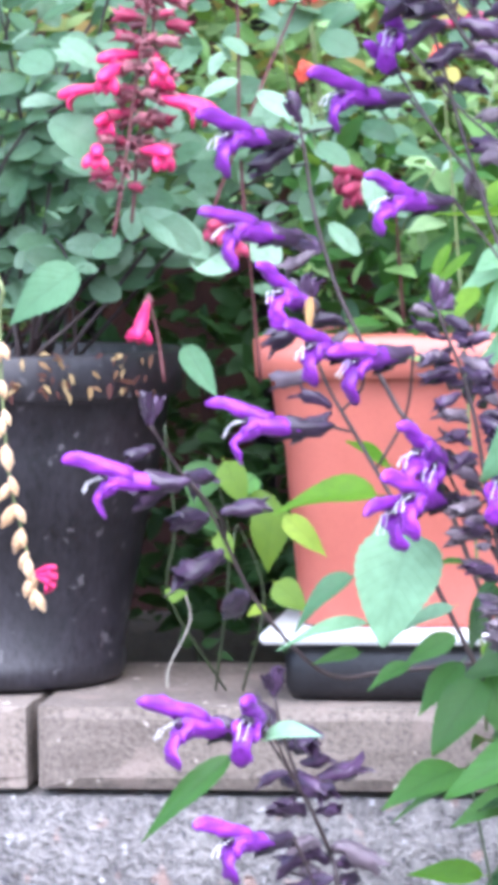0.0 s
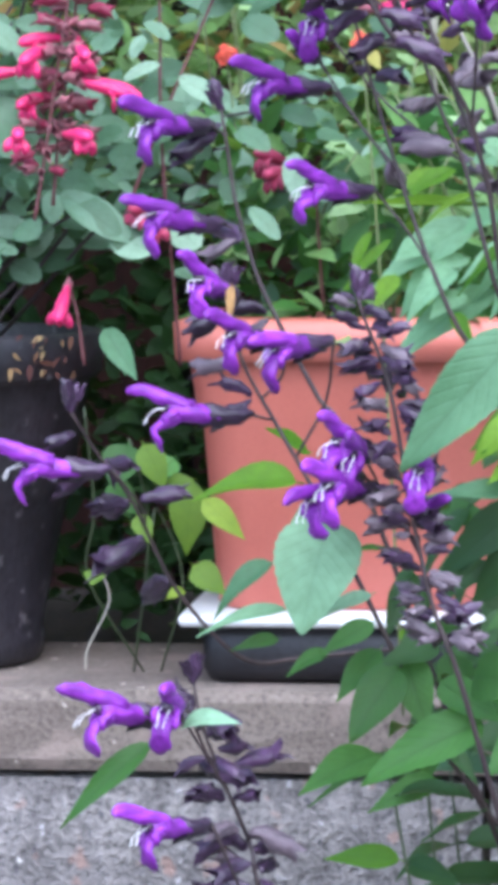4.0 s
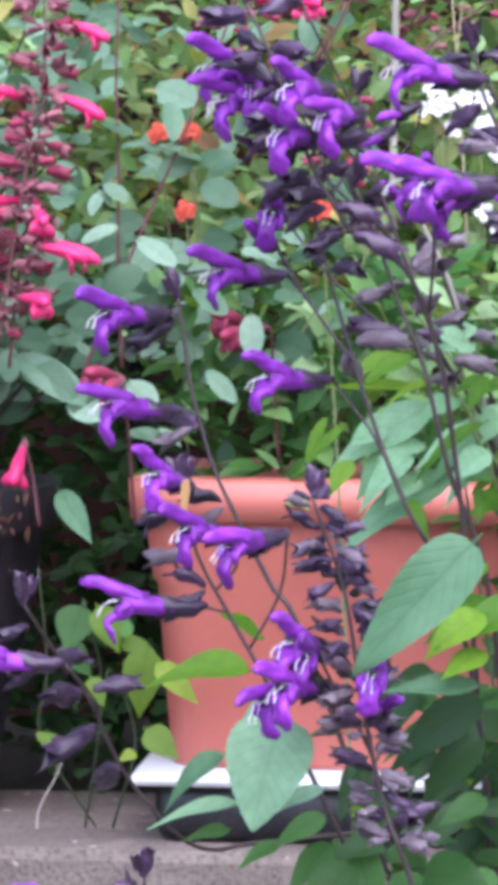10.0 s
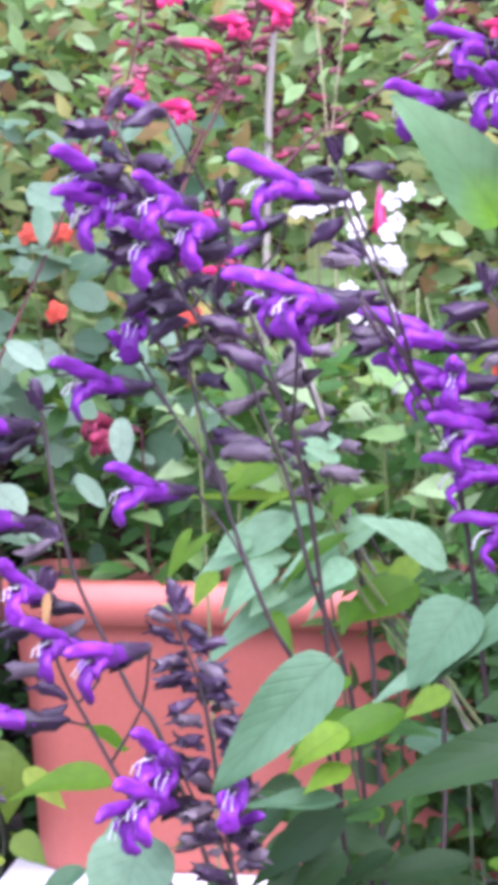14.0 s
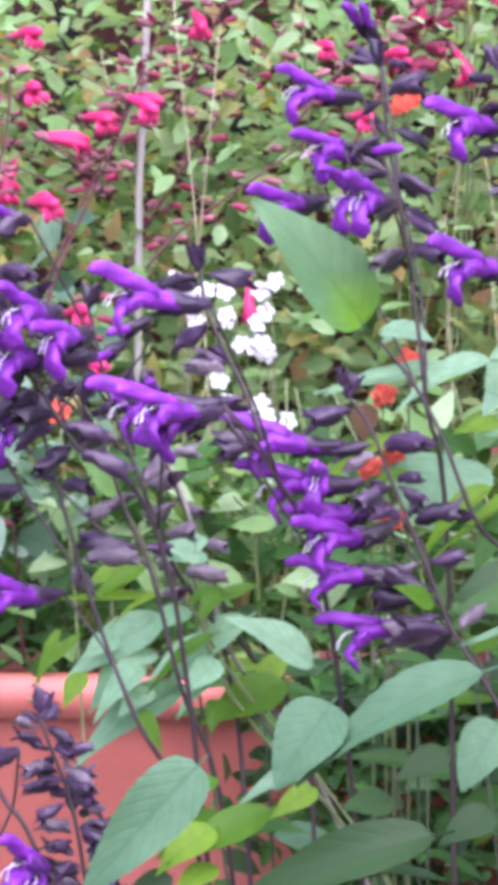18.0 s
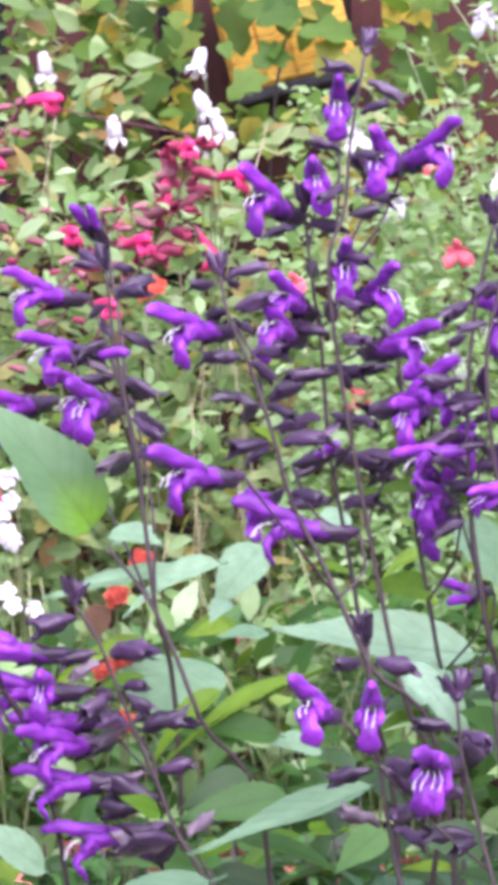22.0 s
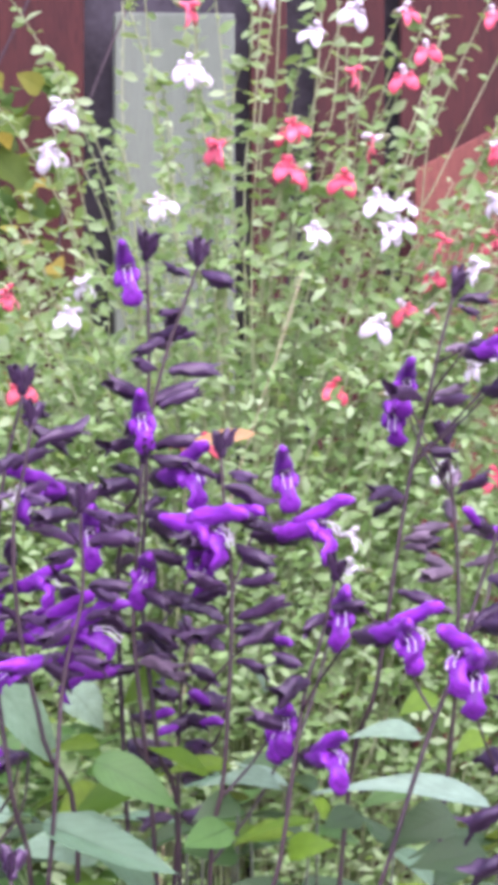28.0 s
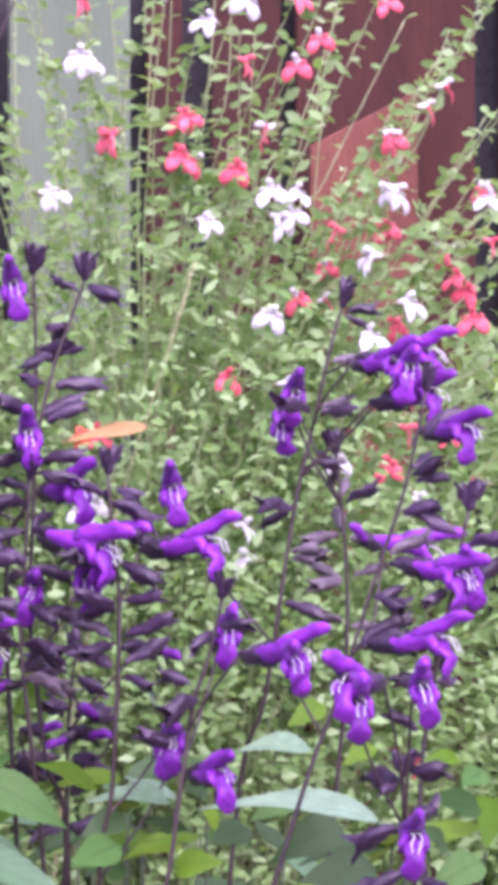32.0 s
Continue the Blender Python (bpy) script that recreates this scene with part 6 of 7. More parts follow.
red_spike(tall_sage, [(-0.207, 2.720, 1.133), (-0.182, 2.720, 1.161), (-0.141, 2.720, 1.190), (-0.094, 2.720, 1.223), (-0.072, 2.720, 1.247)],
          [],
          1.153, 1.251, ring=2, big=1.2)
red_spike(tall_sage, [(-0.112, 2.700, 1.063), (-0.124, 2.700, 1.084), (-0.130, 2.700, 1.112), (-0.132, 2.700, 1.133)],
          [(-0.131, 2.700, 1.129, 84, -69)],
          1.129, 1.133, ring=0, big=1.2)
red_spike(tall_sage, [(-0.191, 2.780, 1.252), (-0.166, 2.780, 1.302), (-0.144, 2.780, 1.348), (-0.119, 2.780, 1.386), (-0.106, 2.780, 1.403)],
          [(-0.157, 2.780, 1.365, 0, -30), (-0.119, 2.780, 1.394, 24, 3), (-0.178, 2.780, 1.327, 72, -25), (-0.174, 2.780, 1.382, 65, -8)],
          1.252, 1.403, ring=4, big=1.2)
red_spike(tall_sage, [(-0.065, 2.790, 1.212), (-0.032, 2.790, 1.271), (-0.006, 2.790, 1.304), (0.006, 2.790, 1.342), (0.010, 2.790, 1.371)],
          [(-0.008, 2.790, 1.350, 85, -76), (0.014, 2.790, 1.304, 35, -57), (0.023, 2.790, 1.340, 35, -2), (-0.002, 2.790, 1.358, 65, 6), (-0.090, 2.790, 1.300, 61, -4), (-0.119, 2.790, 1.397, 24, 1)],
          1.271, 1.371, ring=6, crimson=0.7, big=1.65)
red_spike(tall_sage, [(-0.099, 2.700, 1.235), (-0.074, 2.700, 1.267), (-0.050, 2.700, 1.291), (-0.036, 2.700, 1.311)],
          [(-0.042, 2.700, 1.283, 49, 7), (-0.062, 2.700, 1.243, 58, -4)],
          1.251, 1.311, ring=4, big=1.2)
red_spike(tall_sage, [(-0.259, 2.550, 1.057), (-0.244, 2.550, 1.072), (-0.236, 2.550, 1.103), (-0.229, 2.550, 1.122)],
          [(-0.255, 2.550, 1.099, 55, 7), (-0.255, 2.550, 1.066, 20, -2)],
          1.072, 1.118, ring=2, big=1.2)
red_spike(red_sage, [(-0.280, 2.560, 0.858), (-0.282, 2.540, 0.918), (-0.284, 2.530, 0.958)], [(-0.284, 2.530, 0.958, 172, 4), (-0.288, 2.530, 0.961, 160, -12), (-0.292, 2.530, 0.958, 140, 16), (-0.294, 2.530, 0.956, 120, -4)], 0.0, 0.0, ring=0, dark=True)
red_spike(red_sage, [(-0.368, 2.470, 0.827), (-0.370, 2.450, 0.887), (-0.372, 2.440, 0.927)], [(-0.372, 2.440, 0.927, 120, 8), (-0.372, 2.440, 0.927, 100, -10)], 0.0, 0.0, ring=0, dark=True)

# withered petals on the rim of the black pot
fringe = []
for k in range(120):
    a = RND.uniform(3.75, 5.75)
    fringe.append((Vector((-0.568 + 0.134 * math.cos(a), 2.625 + 0.134 * math.sin(a), 0.836 + RND.uniform(-0.018, 0.010))), Vector((RND.uniform(-0.8, 0.8), -0.5, RND.uniform(-1.2, 0.2))), RND.uniform(0.006, 0.013)))
leaf_heap("withered_petals", M_WITHER, fringe, lance, 0.35, 4, "withered maroon and straw petals hanging over the pot rim", "plant litter")
# ---- dry hanging spike and twig ----
WHITE_SPOTS = [(-0.174, 2.690, 1.120), (-0.163, 2.690, 1.115), (-0.115, 2.690, 1.115), (-0.120, 2.690, 1.096), (-0.124, 2.690, 1.080), (-0.132, 2.690, 1.071), (-0.128, 2.690, 1.028), (-0.106, 2.690, 1.021), (-0.150, 2.690, 1.096), (-0.140, 2.690, 1.104), (-0.115, 2.690, 1.076), (-0.180, 2.690, 1.112), (-0.119, 2.690, 1.031), (-0.183, 2.690, 1.117), (-0.176, 2.690, 1.107), (-0.151, 2.690, 1.055), (-0.147, 2.690, 1.039), (-0.156, 2.690, 1.121), (-0.162, 2.690, 1.089)]
HANGING_SPOTS = [(0.021, 2.800, 1.425), (0.015, 2.800, 1.393), (0.024, 2.800, 1.367), (-0.047, 2.800, 1.375), (-0.098, 2.800, 1.423), (0.028, 2.800, 1.377)]
ORANGE_SPOTS = [(-0.031, 2.200, 1.054), (-0.025, 2.150, 1.022), (-0.026, 2.150, 0.983), (-0.016, 2.200, 1.074), (-0.350, 2.600, 1.092), (-0.370, 2.600, 1.090), (-0.023, 2.750, 1.253), (-0.015, 2.780, 1.258), (-0.351, 2.600, 1.036), (0.321, 2.660, 1.237), (-0.350, 2.620, 1.090), (-0.241, 2.400, 1.038), (-0.039, 2.220, 1.011)]
DRY_LINE = [(-0.513, 2.300, 0.906), (-0.510, 2.300, 0.878), (-0.509, 2.300, 0.828), (-0.505, 2.300, 0.775), (-0.496, 2.300, 0.736), (-0.490, 2.300, 0.705)]
DRY_TWIG = [(-0.432, 2.460, 0.624), (-0.430, 2.460, 0.639), (-0.416, 2.460, 0.668), (-0.419, 2.460, 0.687)]
GREY_STEM = [(-0.117, 2.150, 0.904), (-0.129, 2.150, 0.941), (-0.147, 2.150, 0.999), (-0.162, 2.150, 1.030), (-0.173, 2.150, 1.052)]
ROSY_LEAF = [(-0.041, 2.200, 1.051), (-0.043, 2.200, 1.027)]
STAKE = [(-0.216, 2.770, 1.129), (-0.212, 2.770, 1.254)]
stem, line = stalk(red_sage, [(-0.575, 2.55, 0.84), (-0.60, 2.42, 0.98)] + DRY_LINE, 0.0014, 0.0007, M_STEMGREEN, "dry_spike")
stem["label"] = "hanging dry flower spike with tan bracts"
BRACT = Shape()
BRACT.add(*sweep([(0, 0, 0), (0.006, 0, 0), (0.012, 0, 0), (0.019, 0, 0)], [0.0015, 0.0042, 0.0045, 0.0006], 8))
BRACT = BRACT.mesh("bract", [M_TAN])
for q in line[17::2]:
    for side in (-1, 1):
        way = Vector((side * RND.uniform(0.1, 0.6), RND.uniform(-0.7, 0.0), -1))
        part("bract", BRACT, stem, facing(q - ORIGIN[red_sage.name] + Vector((0, 0, RND.uniform(-0.003, 0.003))), way, RND.uniform(-1, 1), RND.uniform(0.6, 0.95)))
for k in range(3):
    part("corolla", CERISE, stem, facing(line[-3] - ORIGIN[red_sage.name], Vector((0.8, -0.4, -0.4 + 0.3 * k)), 0, 0.55))
dead_twig = plant("dead_twig", DRY_TWIG[0], "thin pale dead twig standing on the capping stone", "twig")
stalk(dead_twig, DRY_TWIG, 0.0008, 0.0005, M_STEMGREY, "stem")
old_stem = plant("old_stem", (0.02, 2.22, 0.0), "bare grey old sage stem among the flowers", "plant stem")
stalk(old_stem, [(0.02, 2.22, 0.01), (0.0, 2.24, 0.60), (-0.06, 2.24, 0.80)] + GREY_STEM, 0.0018, 0.0011, M_STEMGREY, "stem")
support = plant("plant_stake", (STAKE[0][0], STAKE[0][1], 0.575), "thin grey plant stake behind the sages", "plant stake")
stalk(support, [(STAKE[0][0], STAKE[0][1], 0.56), STAKE[0], STAKE[1], (2 * STAKE[1][0] - STAKE[0][0], STAKE[1][1], 2 * STAKE[1][2] - STAKE[0][2])], 0.003, 0.003, M_STEMGREY, "stake_rod")

# leaf heaps between and behind the pots; their dark colour paints the gap's shade
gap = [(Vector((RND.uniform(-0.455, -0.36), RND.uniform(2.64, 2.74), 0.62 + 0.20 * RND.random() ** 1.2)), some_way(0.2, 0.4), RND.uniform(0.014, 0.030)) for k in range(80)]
leaf_heap("weed_leaves", M_DEEP, gap, ovate, 0.5, 4, "weed leaves coloured dark for the shade between the pots", "weeds")
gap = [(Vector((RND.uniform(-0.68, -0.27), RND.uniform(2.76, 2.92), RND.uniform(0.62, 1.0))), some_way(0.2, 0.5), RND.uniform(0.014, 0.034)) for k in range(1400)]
leaf_heap("weed_leaves", M_DEEP, gap, oval, 0.5, 3, "leaves coloured dark to give the shade behind the pots", "weeds")
seedling = plant("seedling", (-0.41, 2.46, 0.609), "yellow-green self-sown seedling between the two pots", "weed")
for tx, tz in ((-0.43, 0.80), (-0.40, 0.78), (-0.385, 0.72)):
    stalk(seedling, [(-0.405 + RND.uniform(-0.012, 0.012), 2.56, 0.609), (tx + RND.uniform(-0.03, 0.03), 2.50, 0.68), ((tx - 0.40) / 2 + RND.uniform(-0.02, 0.02), 2.47, 0.73), (tx, 2.45, tz)], 0.0009, 0.0006, M_STEMLEAFY, "stem")
put_leaf(seedling, (-0.399, 2.440, 0.779), (-0.408, 2.430, 0.748), "green", 0.028)
put_leaf(seedling, (-0.389, 2.430, 0.780), (-0.372, 2.420, 0.750), "shoot", 0.020)
put_leaf(seedling, (-0.355, 2.430, 0.755), (-0.360, 2.420, 0.707), "shoot", 0.027)
put_leaf(seedling, (-0.350, 2.420, 0.744), (-0.319, 2.410, 0.720), "shoot", 0.017)
put_leaf(seedling, (-0.393, 2.430, 0.732), (-0.382, 2.420, 0.714), "shoot", 0.014)
put_leaf(seedling, (-0.356, 2.420, 0.700), (-0.332, 2.410, 0.683), "shoot", 0.020)
put_leaf(seedling, (-0.375, 2.440, 0.753), (-0.351, 2.430, 0.751), "shoot", 0.013)
put_leaf(seedling, (-0.421, 2.440, 0.693), (-0.423, 2.430, 0.686), "shoot", 0.015)
put_leaf(seedling, (-0.370, 2.460, 0.767), (-0.384, 2.450, 0.752), "green", 0.019)
put_leaf(seedling, (-0.416, 2.460, 0.751), (-0.395, 2.450, 0.730), "green", 0.019)
put_leaf(seedling, (-0.361, 2.430, 0.682), (-0.371, 2.420, 0.679), "shoot", 0.009)

# ---- leafy stems of the violet sages ----
def leafy_stem(owner, x, y, top):
    foot = ORIGIN[owner.name] + Vector((RND.uniform(-0.05, 0.05), RND.uniform(-0.03, 0.03), 0.01))
    stem, line = stalk(owner, [foot, Vector((foot.x * 0.4 + x * 0.6, y, top * 0.5)), Vector((x, y, top))], 0.0017, 0.0009, M_STEMLEAFY, "leafy_stem", 6, 10)
    turn = RND.uniform(0, 3)
    for q in line[6::2]:
        turn += 1.57
        for k in (0, 1):
            a = turn + k * math.pi + RND.uniform(-0.4, 0.4)
            way = Vector((math.cos(a), math.sin(a) * 0.8 - 0.25, RND.uniform(-0.25, 0.35)))
            # deep is weighted most: the leaf colour darkens the low clump as shade would
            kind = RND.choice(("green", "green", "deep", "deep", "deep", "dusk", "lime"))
            reach = RND.uniform(0.036, 0.074)
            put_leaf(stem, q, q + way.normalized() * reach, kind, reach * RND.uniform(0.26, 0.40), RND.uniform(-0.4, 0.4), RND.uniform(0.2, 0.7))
    return stem


for owner, x0, x1, z0, z1, count in ((sage_a, -0.21, -0.09, 0.58, 0.78, 8), (sage_b, -0.14, 0.05, 0.74, 0.90, 9), (sage_c, 0.02, 0.26, 0.88, 1.01, 17), (sage_d, 0.26, 0.56, 0.94, 1.05, 21)):
    for k in range(count):
        leafy_stem(owner, RND.uniform(x0, x1), RND.uniform(2.08, 2.32), RND.uniform(z0, z1))

# extra leaves low in the first sage, coloured dark in place of shade
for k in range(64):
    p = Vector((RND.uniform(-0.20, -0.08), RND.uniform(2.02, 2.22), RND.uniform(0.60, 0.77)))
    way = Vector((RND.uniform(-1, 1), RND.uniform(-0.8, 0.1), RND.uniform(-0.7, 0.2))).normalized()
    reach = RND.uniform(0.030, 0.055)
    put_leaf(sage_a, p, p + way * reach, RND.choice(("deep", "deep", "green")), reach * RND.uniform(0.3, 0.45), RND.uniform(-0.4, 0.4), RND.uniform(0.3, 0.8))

# ---- plants in the window box ----
box_plants = plant("trailing_plant", (-0.06, 2.61, 0.82), "green bushy plant filling the window box", "plant")
fill = []
for k in range(1300):
    x = RND.uniform(-0.36, 0.26)
    p = Vector((x, RND.uniform(2.53, 2.70), RND.uniform(0.84, 0.98 + 0.12 * max(0, x + 0.3))))
    fill.append((p, some_way(0.5, 0.5), RND.uniform(0.016, 0.045)))
leaf_heap("foliage", M_SMALL, fill[::3], lance, 0.42, 4, owner=box_plants)
leaf_heap("foliage", M_LEAF, fill[1::3] + fill[2::3], lance, 0.42, 4, owner=box_plants)
trail = []
for k in range(2600):
    x = RND.uniform(-0.16, 0.30)
    z = 0.87 - RND.random() ** 1.3 * 0.24
    if RND.random() < (x + 0.16) / 0.10 + 0.15:
        trail.append((Vector((x, RND.uniform(2.43, 2.512), z)), some_way(-0.1, 0.5), RND.uniform(0.012, 0.034)))
leaf_heap("trailing_leaves", M_DEEP, trail[::2], lance, 0.5, 4, owner=box_plants)
leaf_heap("trailing_leaves", M_LEAF, trail[1::2], lance, 0.5, 4, owner=box_plants)
for k in range(22):
    x = RND.uniform(-0.10, 0.28)
    a = Vector((x, 2.54, 0.85))
    stalk(box_plants, [a, a + Vector((RND.uniform(-0.03, 0.03), -0.05, 0.02)), a + Vector((RND.uniform(-0.05, 0.05), -0.075, RND.uniform(-0.2, -0.08)))], 0.0013, 0.0007, M_STEMDARK, "trailing_stem", 5, 4)
for k in range(26):
    x = RND.uniform(-0.30, 0.2)
    a = Vector((x, 2.58 + RND.uniform(-0.03, 0.06), 0.83))
    stalk(box_plants, [a, a + Vector((RND.uniform(-0.03, 0.03), -0.01, 0.08)), a + Vector((RND.uniform(-0.06, 0.06), -0.02, RND.uniform(0.12, 0.24)))], 0.0014, 0.0007, M_STEMGREEN, "stem", 5, 3)

# ---- small-leaved shrub with red and white flowers ----
def lip_corolla(form):
    hood, lip = ((0, 0), (1, 1), (1, 0))[form]
    s = Shape()
    s.add(*sweep([(0.004, 0, 0), (0.010, 0, 0.0005), (0.0135, 0, 0.001)], [0.0016, 0.0022, 0.0026], 8), slot=hood)
    s.add(*sweep(curve_points([(0.012, 0, 0.002), (0.0165, 0, 0.0045), (0.019, 0, 0.0035)], 3), [(0.0018, 0.0015), (0.0022, 0.0018), (0.0024, 0.002), (0.0024, 0.002), (0.0022, 0.0018), (0.0016, 0.0013), (0.0006, 0.0005)], 7), slot=hood)
    for side in (-1, 1):
        s.add(*sweep(curve_points([(0.0120, side * 0.0008, -0.0005), (0.0160, side * 0.0038, -0.0040), (0.0178, side * 0.0068, -0.0085), (0.0172, side * 0.0082, -0.0125)], 3),
                     [(0.0018, 0.0006), (0.0028, 0.0006), (0.0036, 0.0006), (0.0041, 0.0006), (0.0044, 0.0006), (0.0044, 0.0006), (0.0041, 0.0006), (0.0034, 0.0005), (0.0024, 0.0004), (0.0008, 0.0003)], 8), slot=lip)
        s.add(*sweep([(0.012, side * 0.002, 0.0), (0.0145, side * 0.005, 0.0005), (0.0155, side * 0.0068, -0.001)], [(0.0012, 0.0006), (0.0020, 0.0006), (0.0006, 0.0003)], 6), slot=lip)
    return s.mesh("corolla", [M_RED, M_WHITE])


LIPS = [lip_corolla(i) for i in range(3)]
GC = Shape()
GC.add(*calyx_shape(0.009, 0.0024))
GREEN_CALYX = GC.mesh("calyx", [M_GREENCAL])
shrub = plant("littleleaf_sage", (0.42, 2.86, 0.575), "airy shrub with small green leaves and scarlet and white lipped flowers", "flowering shrub")
SMALL_V, SMALL_F, SMALL_UV = blade(1.0, 0.55, 0.2, 0.2, oval, 3)
SMALL_V = np.array(SMALL_V)


def twig(tip, low=0.35, leaves=0.68):
    """A thin stem from the heart of the shrub to the tip, with pairs of small leaves."""
    tip = Vector(tip)
    foot = Vector((0.38 + (tip.x - 0.40) * 0.3 + RND.uniform(-0.06, 0.06), 2.86 + RND.uniform(-0.08, 0.08), 0.58))
    mid = Vector((0.37 + (tip.x - 0.37) * RND.uniform(0.3, 0.6), foot.y * 0.5 + tip.y * 0.5, tip.z - RND.uniform(0.20, 0.32)))
    o = ORIGIN[shrub.name]
    stem, line = stalk(shrub, [foot, mid, mid.lerp(tip, 0.55) + Vector((RND.uniform(-0.02, 0.02), 0, RND.uniform(-0.012, 0.012))), tip], 0.0010, 0.0005, M_TWIG, "twig", 4, 10)
    vs, fs, uvs = [], [], []
    nv = len(SMALL_V)
    for q in line[int(len(line) * low):]:
        turn = RND.uniform(0, 6.28)
        for k in range(RND.choice((2, 2, 3, 4))):
            if RND.random() > leaves:
                continue
            a = turn + k * math.pi + (0.8 if k > 1 else 0)
            m = np.array(leaf_pose(q - o, Vector((math.cos(a), math.sin(a), RND.uniform(-0.5, 1.0))), RND.uniform(-1.2, 1.2), RND.uniform(0.007, 0.015), RND.uniform(0.0, 1.0)))
            n = len(vs) * nv
            vs.append(SMALL_V @ m[:3, :3].T + m[:3, 3])
            fs.extend([tuple(i + n for i in g) for g in SMALL_F])
            uvs.extend(SMALL_UV)
    if vs:
        part("foliage", build("foliage", np.concatenate(vs), fs, [M_SMALL], None, uvs), stem)["kind"] = "stuff"
    return stem


def lip_twig(spot, form):
    """A flowering twig: the flower hangs at the spot."""
    p = Vector(spot)
    stem = twig(p + Vector((RND.uniform(-0.006, 0.006), 0.012, RND.uniform(0.004, 0.025))))
    a = RND.uniform(-1.5, 1.5)
    way = Vector((math.sin(a), -math.cos(a), RND.uniform(-0.5, 0.3)))
    m = facing(p - way.normalized() * 0.012 - ORIGIN[shrub.name], way, RND.uniform(-0.4, 0.4), RND.uniform(0.92, 1.2))
    part("corolla", LIPS[form], stem, m)
    part("calyx", GREEN_CALYX, stem, m)


for spot in [(0.323, 2.700, 1.555), (0.347, 2.700, 1.455), (0.401, 2.700, 1.470), (0.395, 2.700, 1.439), (0.444, 2.700, 1.509), (0.440, 2.700, 1.433), (0.546, 2.700, 1.391), (0.429, 2.700, 1.281), (0.550, 2.700, 1.217), (0.562, 2.700, 1.242), (0.543, 2.700, 1.390), (0.600, 2.700, 1.353), (0.609, 2.700, 1.344), (0.625, 2.700, 1.378), (0.612, 2.700, 1.324), (0.554, 2.700, 1.320), (0.587, 2.700, 1.242), (0.616, 2.700, 1.201), (0.570, 2.700, 0.999), (0.512, 2.700, 1.386), (0.166, 2.720, 1.347), (0.203, 2.720, 1.282), (0.132, 2.720, 1.176), (0.193, 2.720, 1.348)]:
    lip_twig(spot, 0)
for spot in [(0.348, 2.720, 1.458), (0.402, 2.720, 1.470), (0.396, 2.720, 1.444), (0.335, 2.720, 1.240), (0.204, 2.740, 1.282), (0.192, 2.740, 1.346), (0.138, 2.740, 1.175), (0.080, 2.740, 1.260), (0.042, 2.740, 1.009), (0.153, 2.600, 1.339), (0.086, 2.600, 1.253)]:
    lip_twig(spot, 0)
for spot in [(0.323, 2.680, 1.513), (0.383, 2.680, 1.564), (0.417, 2.680, 1.536), (0.442, 2.680, 1.554), (0.460, 2.680, 1.416), (0.479, 2.680, 1.414), (0.464, 2.680, 1.395), (0.475, 2.680, 1.399), (0.411, 2.680, 1.393), (0.549, 2.680, 1.414), (0.532, 2.680, 1.367), (0.460, 2.680, 1.328), (0.236, 2.680, 1.332), (0.234, 2.680, 1.479), (0.221, 2.680, 1.449), (0.248, 2.680, 1.354), (0.439, 2.680, 1.173), (0.445, 2.680, 1.149), (0.470, 2.680, 1.275), (0.323, 2.680, 1.186), (0.509, 2.680, 1.222), (0.530, 2.680, 1.295), (0.299, 2.680, 1.411), (0.546, 2.680, 1.416)]:
    lip_twig(spot, 1)
for spot in [(0.536, 2.680, 1.367), (0.530, 2.680, 1.310), (0.621, 2.680, 1.410), (0.567, 2.680, 1.193), (0.557, 2.680, 1.334), (0.238, 2.720, 1.334), (0.235, 2.720, 1.485), (0.225, 2.720, 1.452), (0.250, 2.720, 1.356), (0.329, 2.720, 1.510), (0.335, 2.720, 1.191), (0.131, 2.720, 1.363), (0.303, 2.720, 1.414), (0.165, 2.740, 1.317), (0.233, 2.740, 1.337), (0.204, 2.740, 1.205), (0.130, 2.740, 1.371)]:
    lip_twig(spot, 1)
for spot in [(0.485, 2.720, 1.510), (0.501, 2.720, 1.530), (0.550, 2.720, 1.556), (0.554, 2.720, 1.458), (0.505, 2.720, 1.363), (0.484, 2.720, 1.340), (0.505, 2.720, 1.336), (0.485, 2.720, 1.557), (0.464, 2.720, 1.462), (0.407, 2.720, 1.440), (0.593, 2.720, 1.493), (0.553, 2.720, 1.457), (0.597, 2.720, 1.374), (0.580, 2.720, 1.478), (0.624, 2.720, 1.420)]:
    lip_twig(spot, 2)
for k in range(90):
    x = RND.uniform(0.08, 0.82)
    twig((x, RND.uniform(2.62, 2.95), RND.uniform(1.12, 1.48)), 0.3)
for k in range(42):
    twig((RND.uniform(0.14, 0.80), RND.uniform(2.7, 2.95), RND.uniform(1.40, 1.64)), 0.35, 0.6)
for k in range(6):
    x = RND.uniform(0.38, 0.80)
    twig((x, RND.uniform(2.62, 2.72), RND.uniform(1.30, 1.62)), 0.3, 0.22)
heap = []
for k in range(40000):
    x, y, z = RND.uniform(0.08, 0.85), RND.uniform(2.62, 2.90), RND.uniform(0.9, 1.50)
    clump = noise.noise(Vector((x * 13, y * 13, z * 13)))
    if z > 1.15 + 0.13 * noise.noise(Vector((x * 9, 3.0, y * 6))) + 0.27 * RND.random() ** 1.6 or clump < -0.33:
        continue
    heap.append((Vector((x, y, z)), some_way(0.3, 0.4), RND.uniform(0.006, 0.0145)))
leaf_heap("foliage", M_SMALL, heap, oval, 0.5, 2, owner=shrub)
heap = [(Vector((RND.uniform(0.16, 0.90), RND.uniform(2.90, 3.08), RND.uniform(0.80, 1.32))), some_way(0.3, 0.5), RND.uniform(0.012, 0.026)) for k in range(7500)]
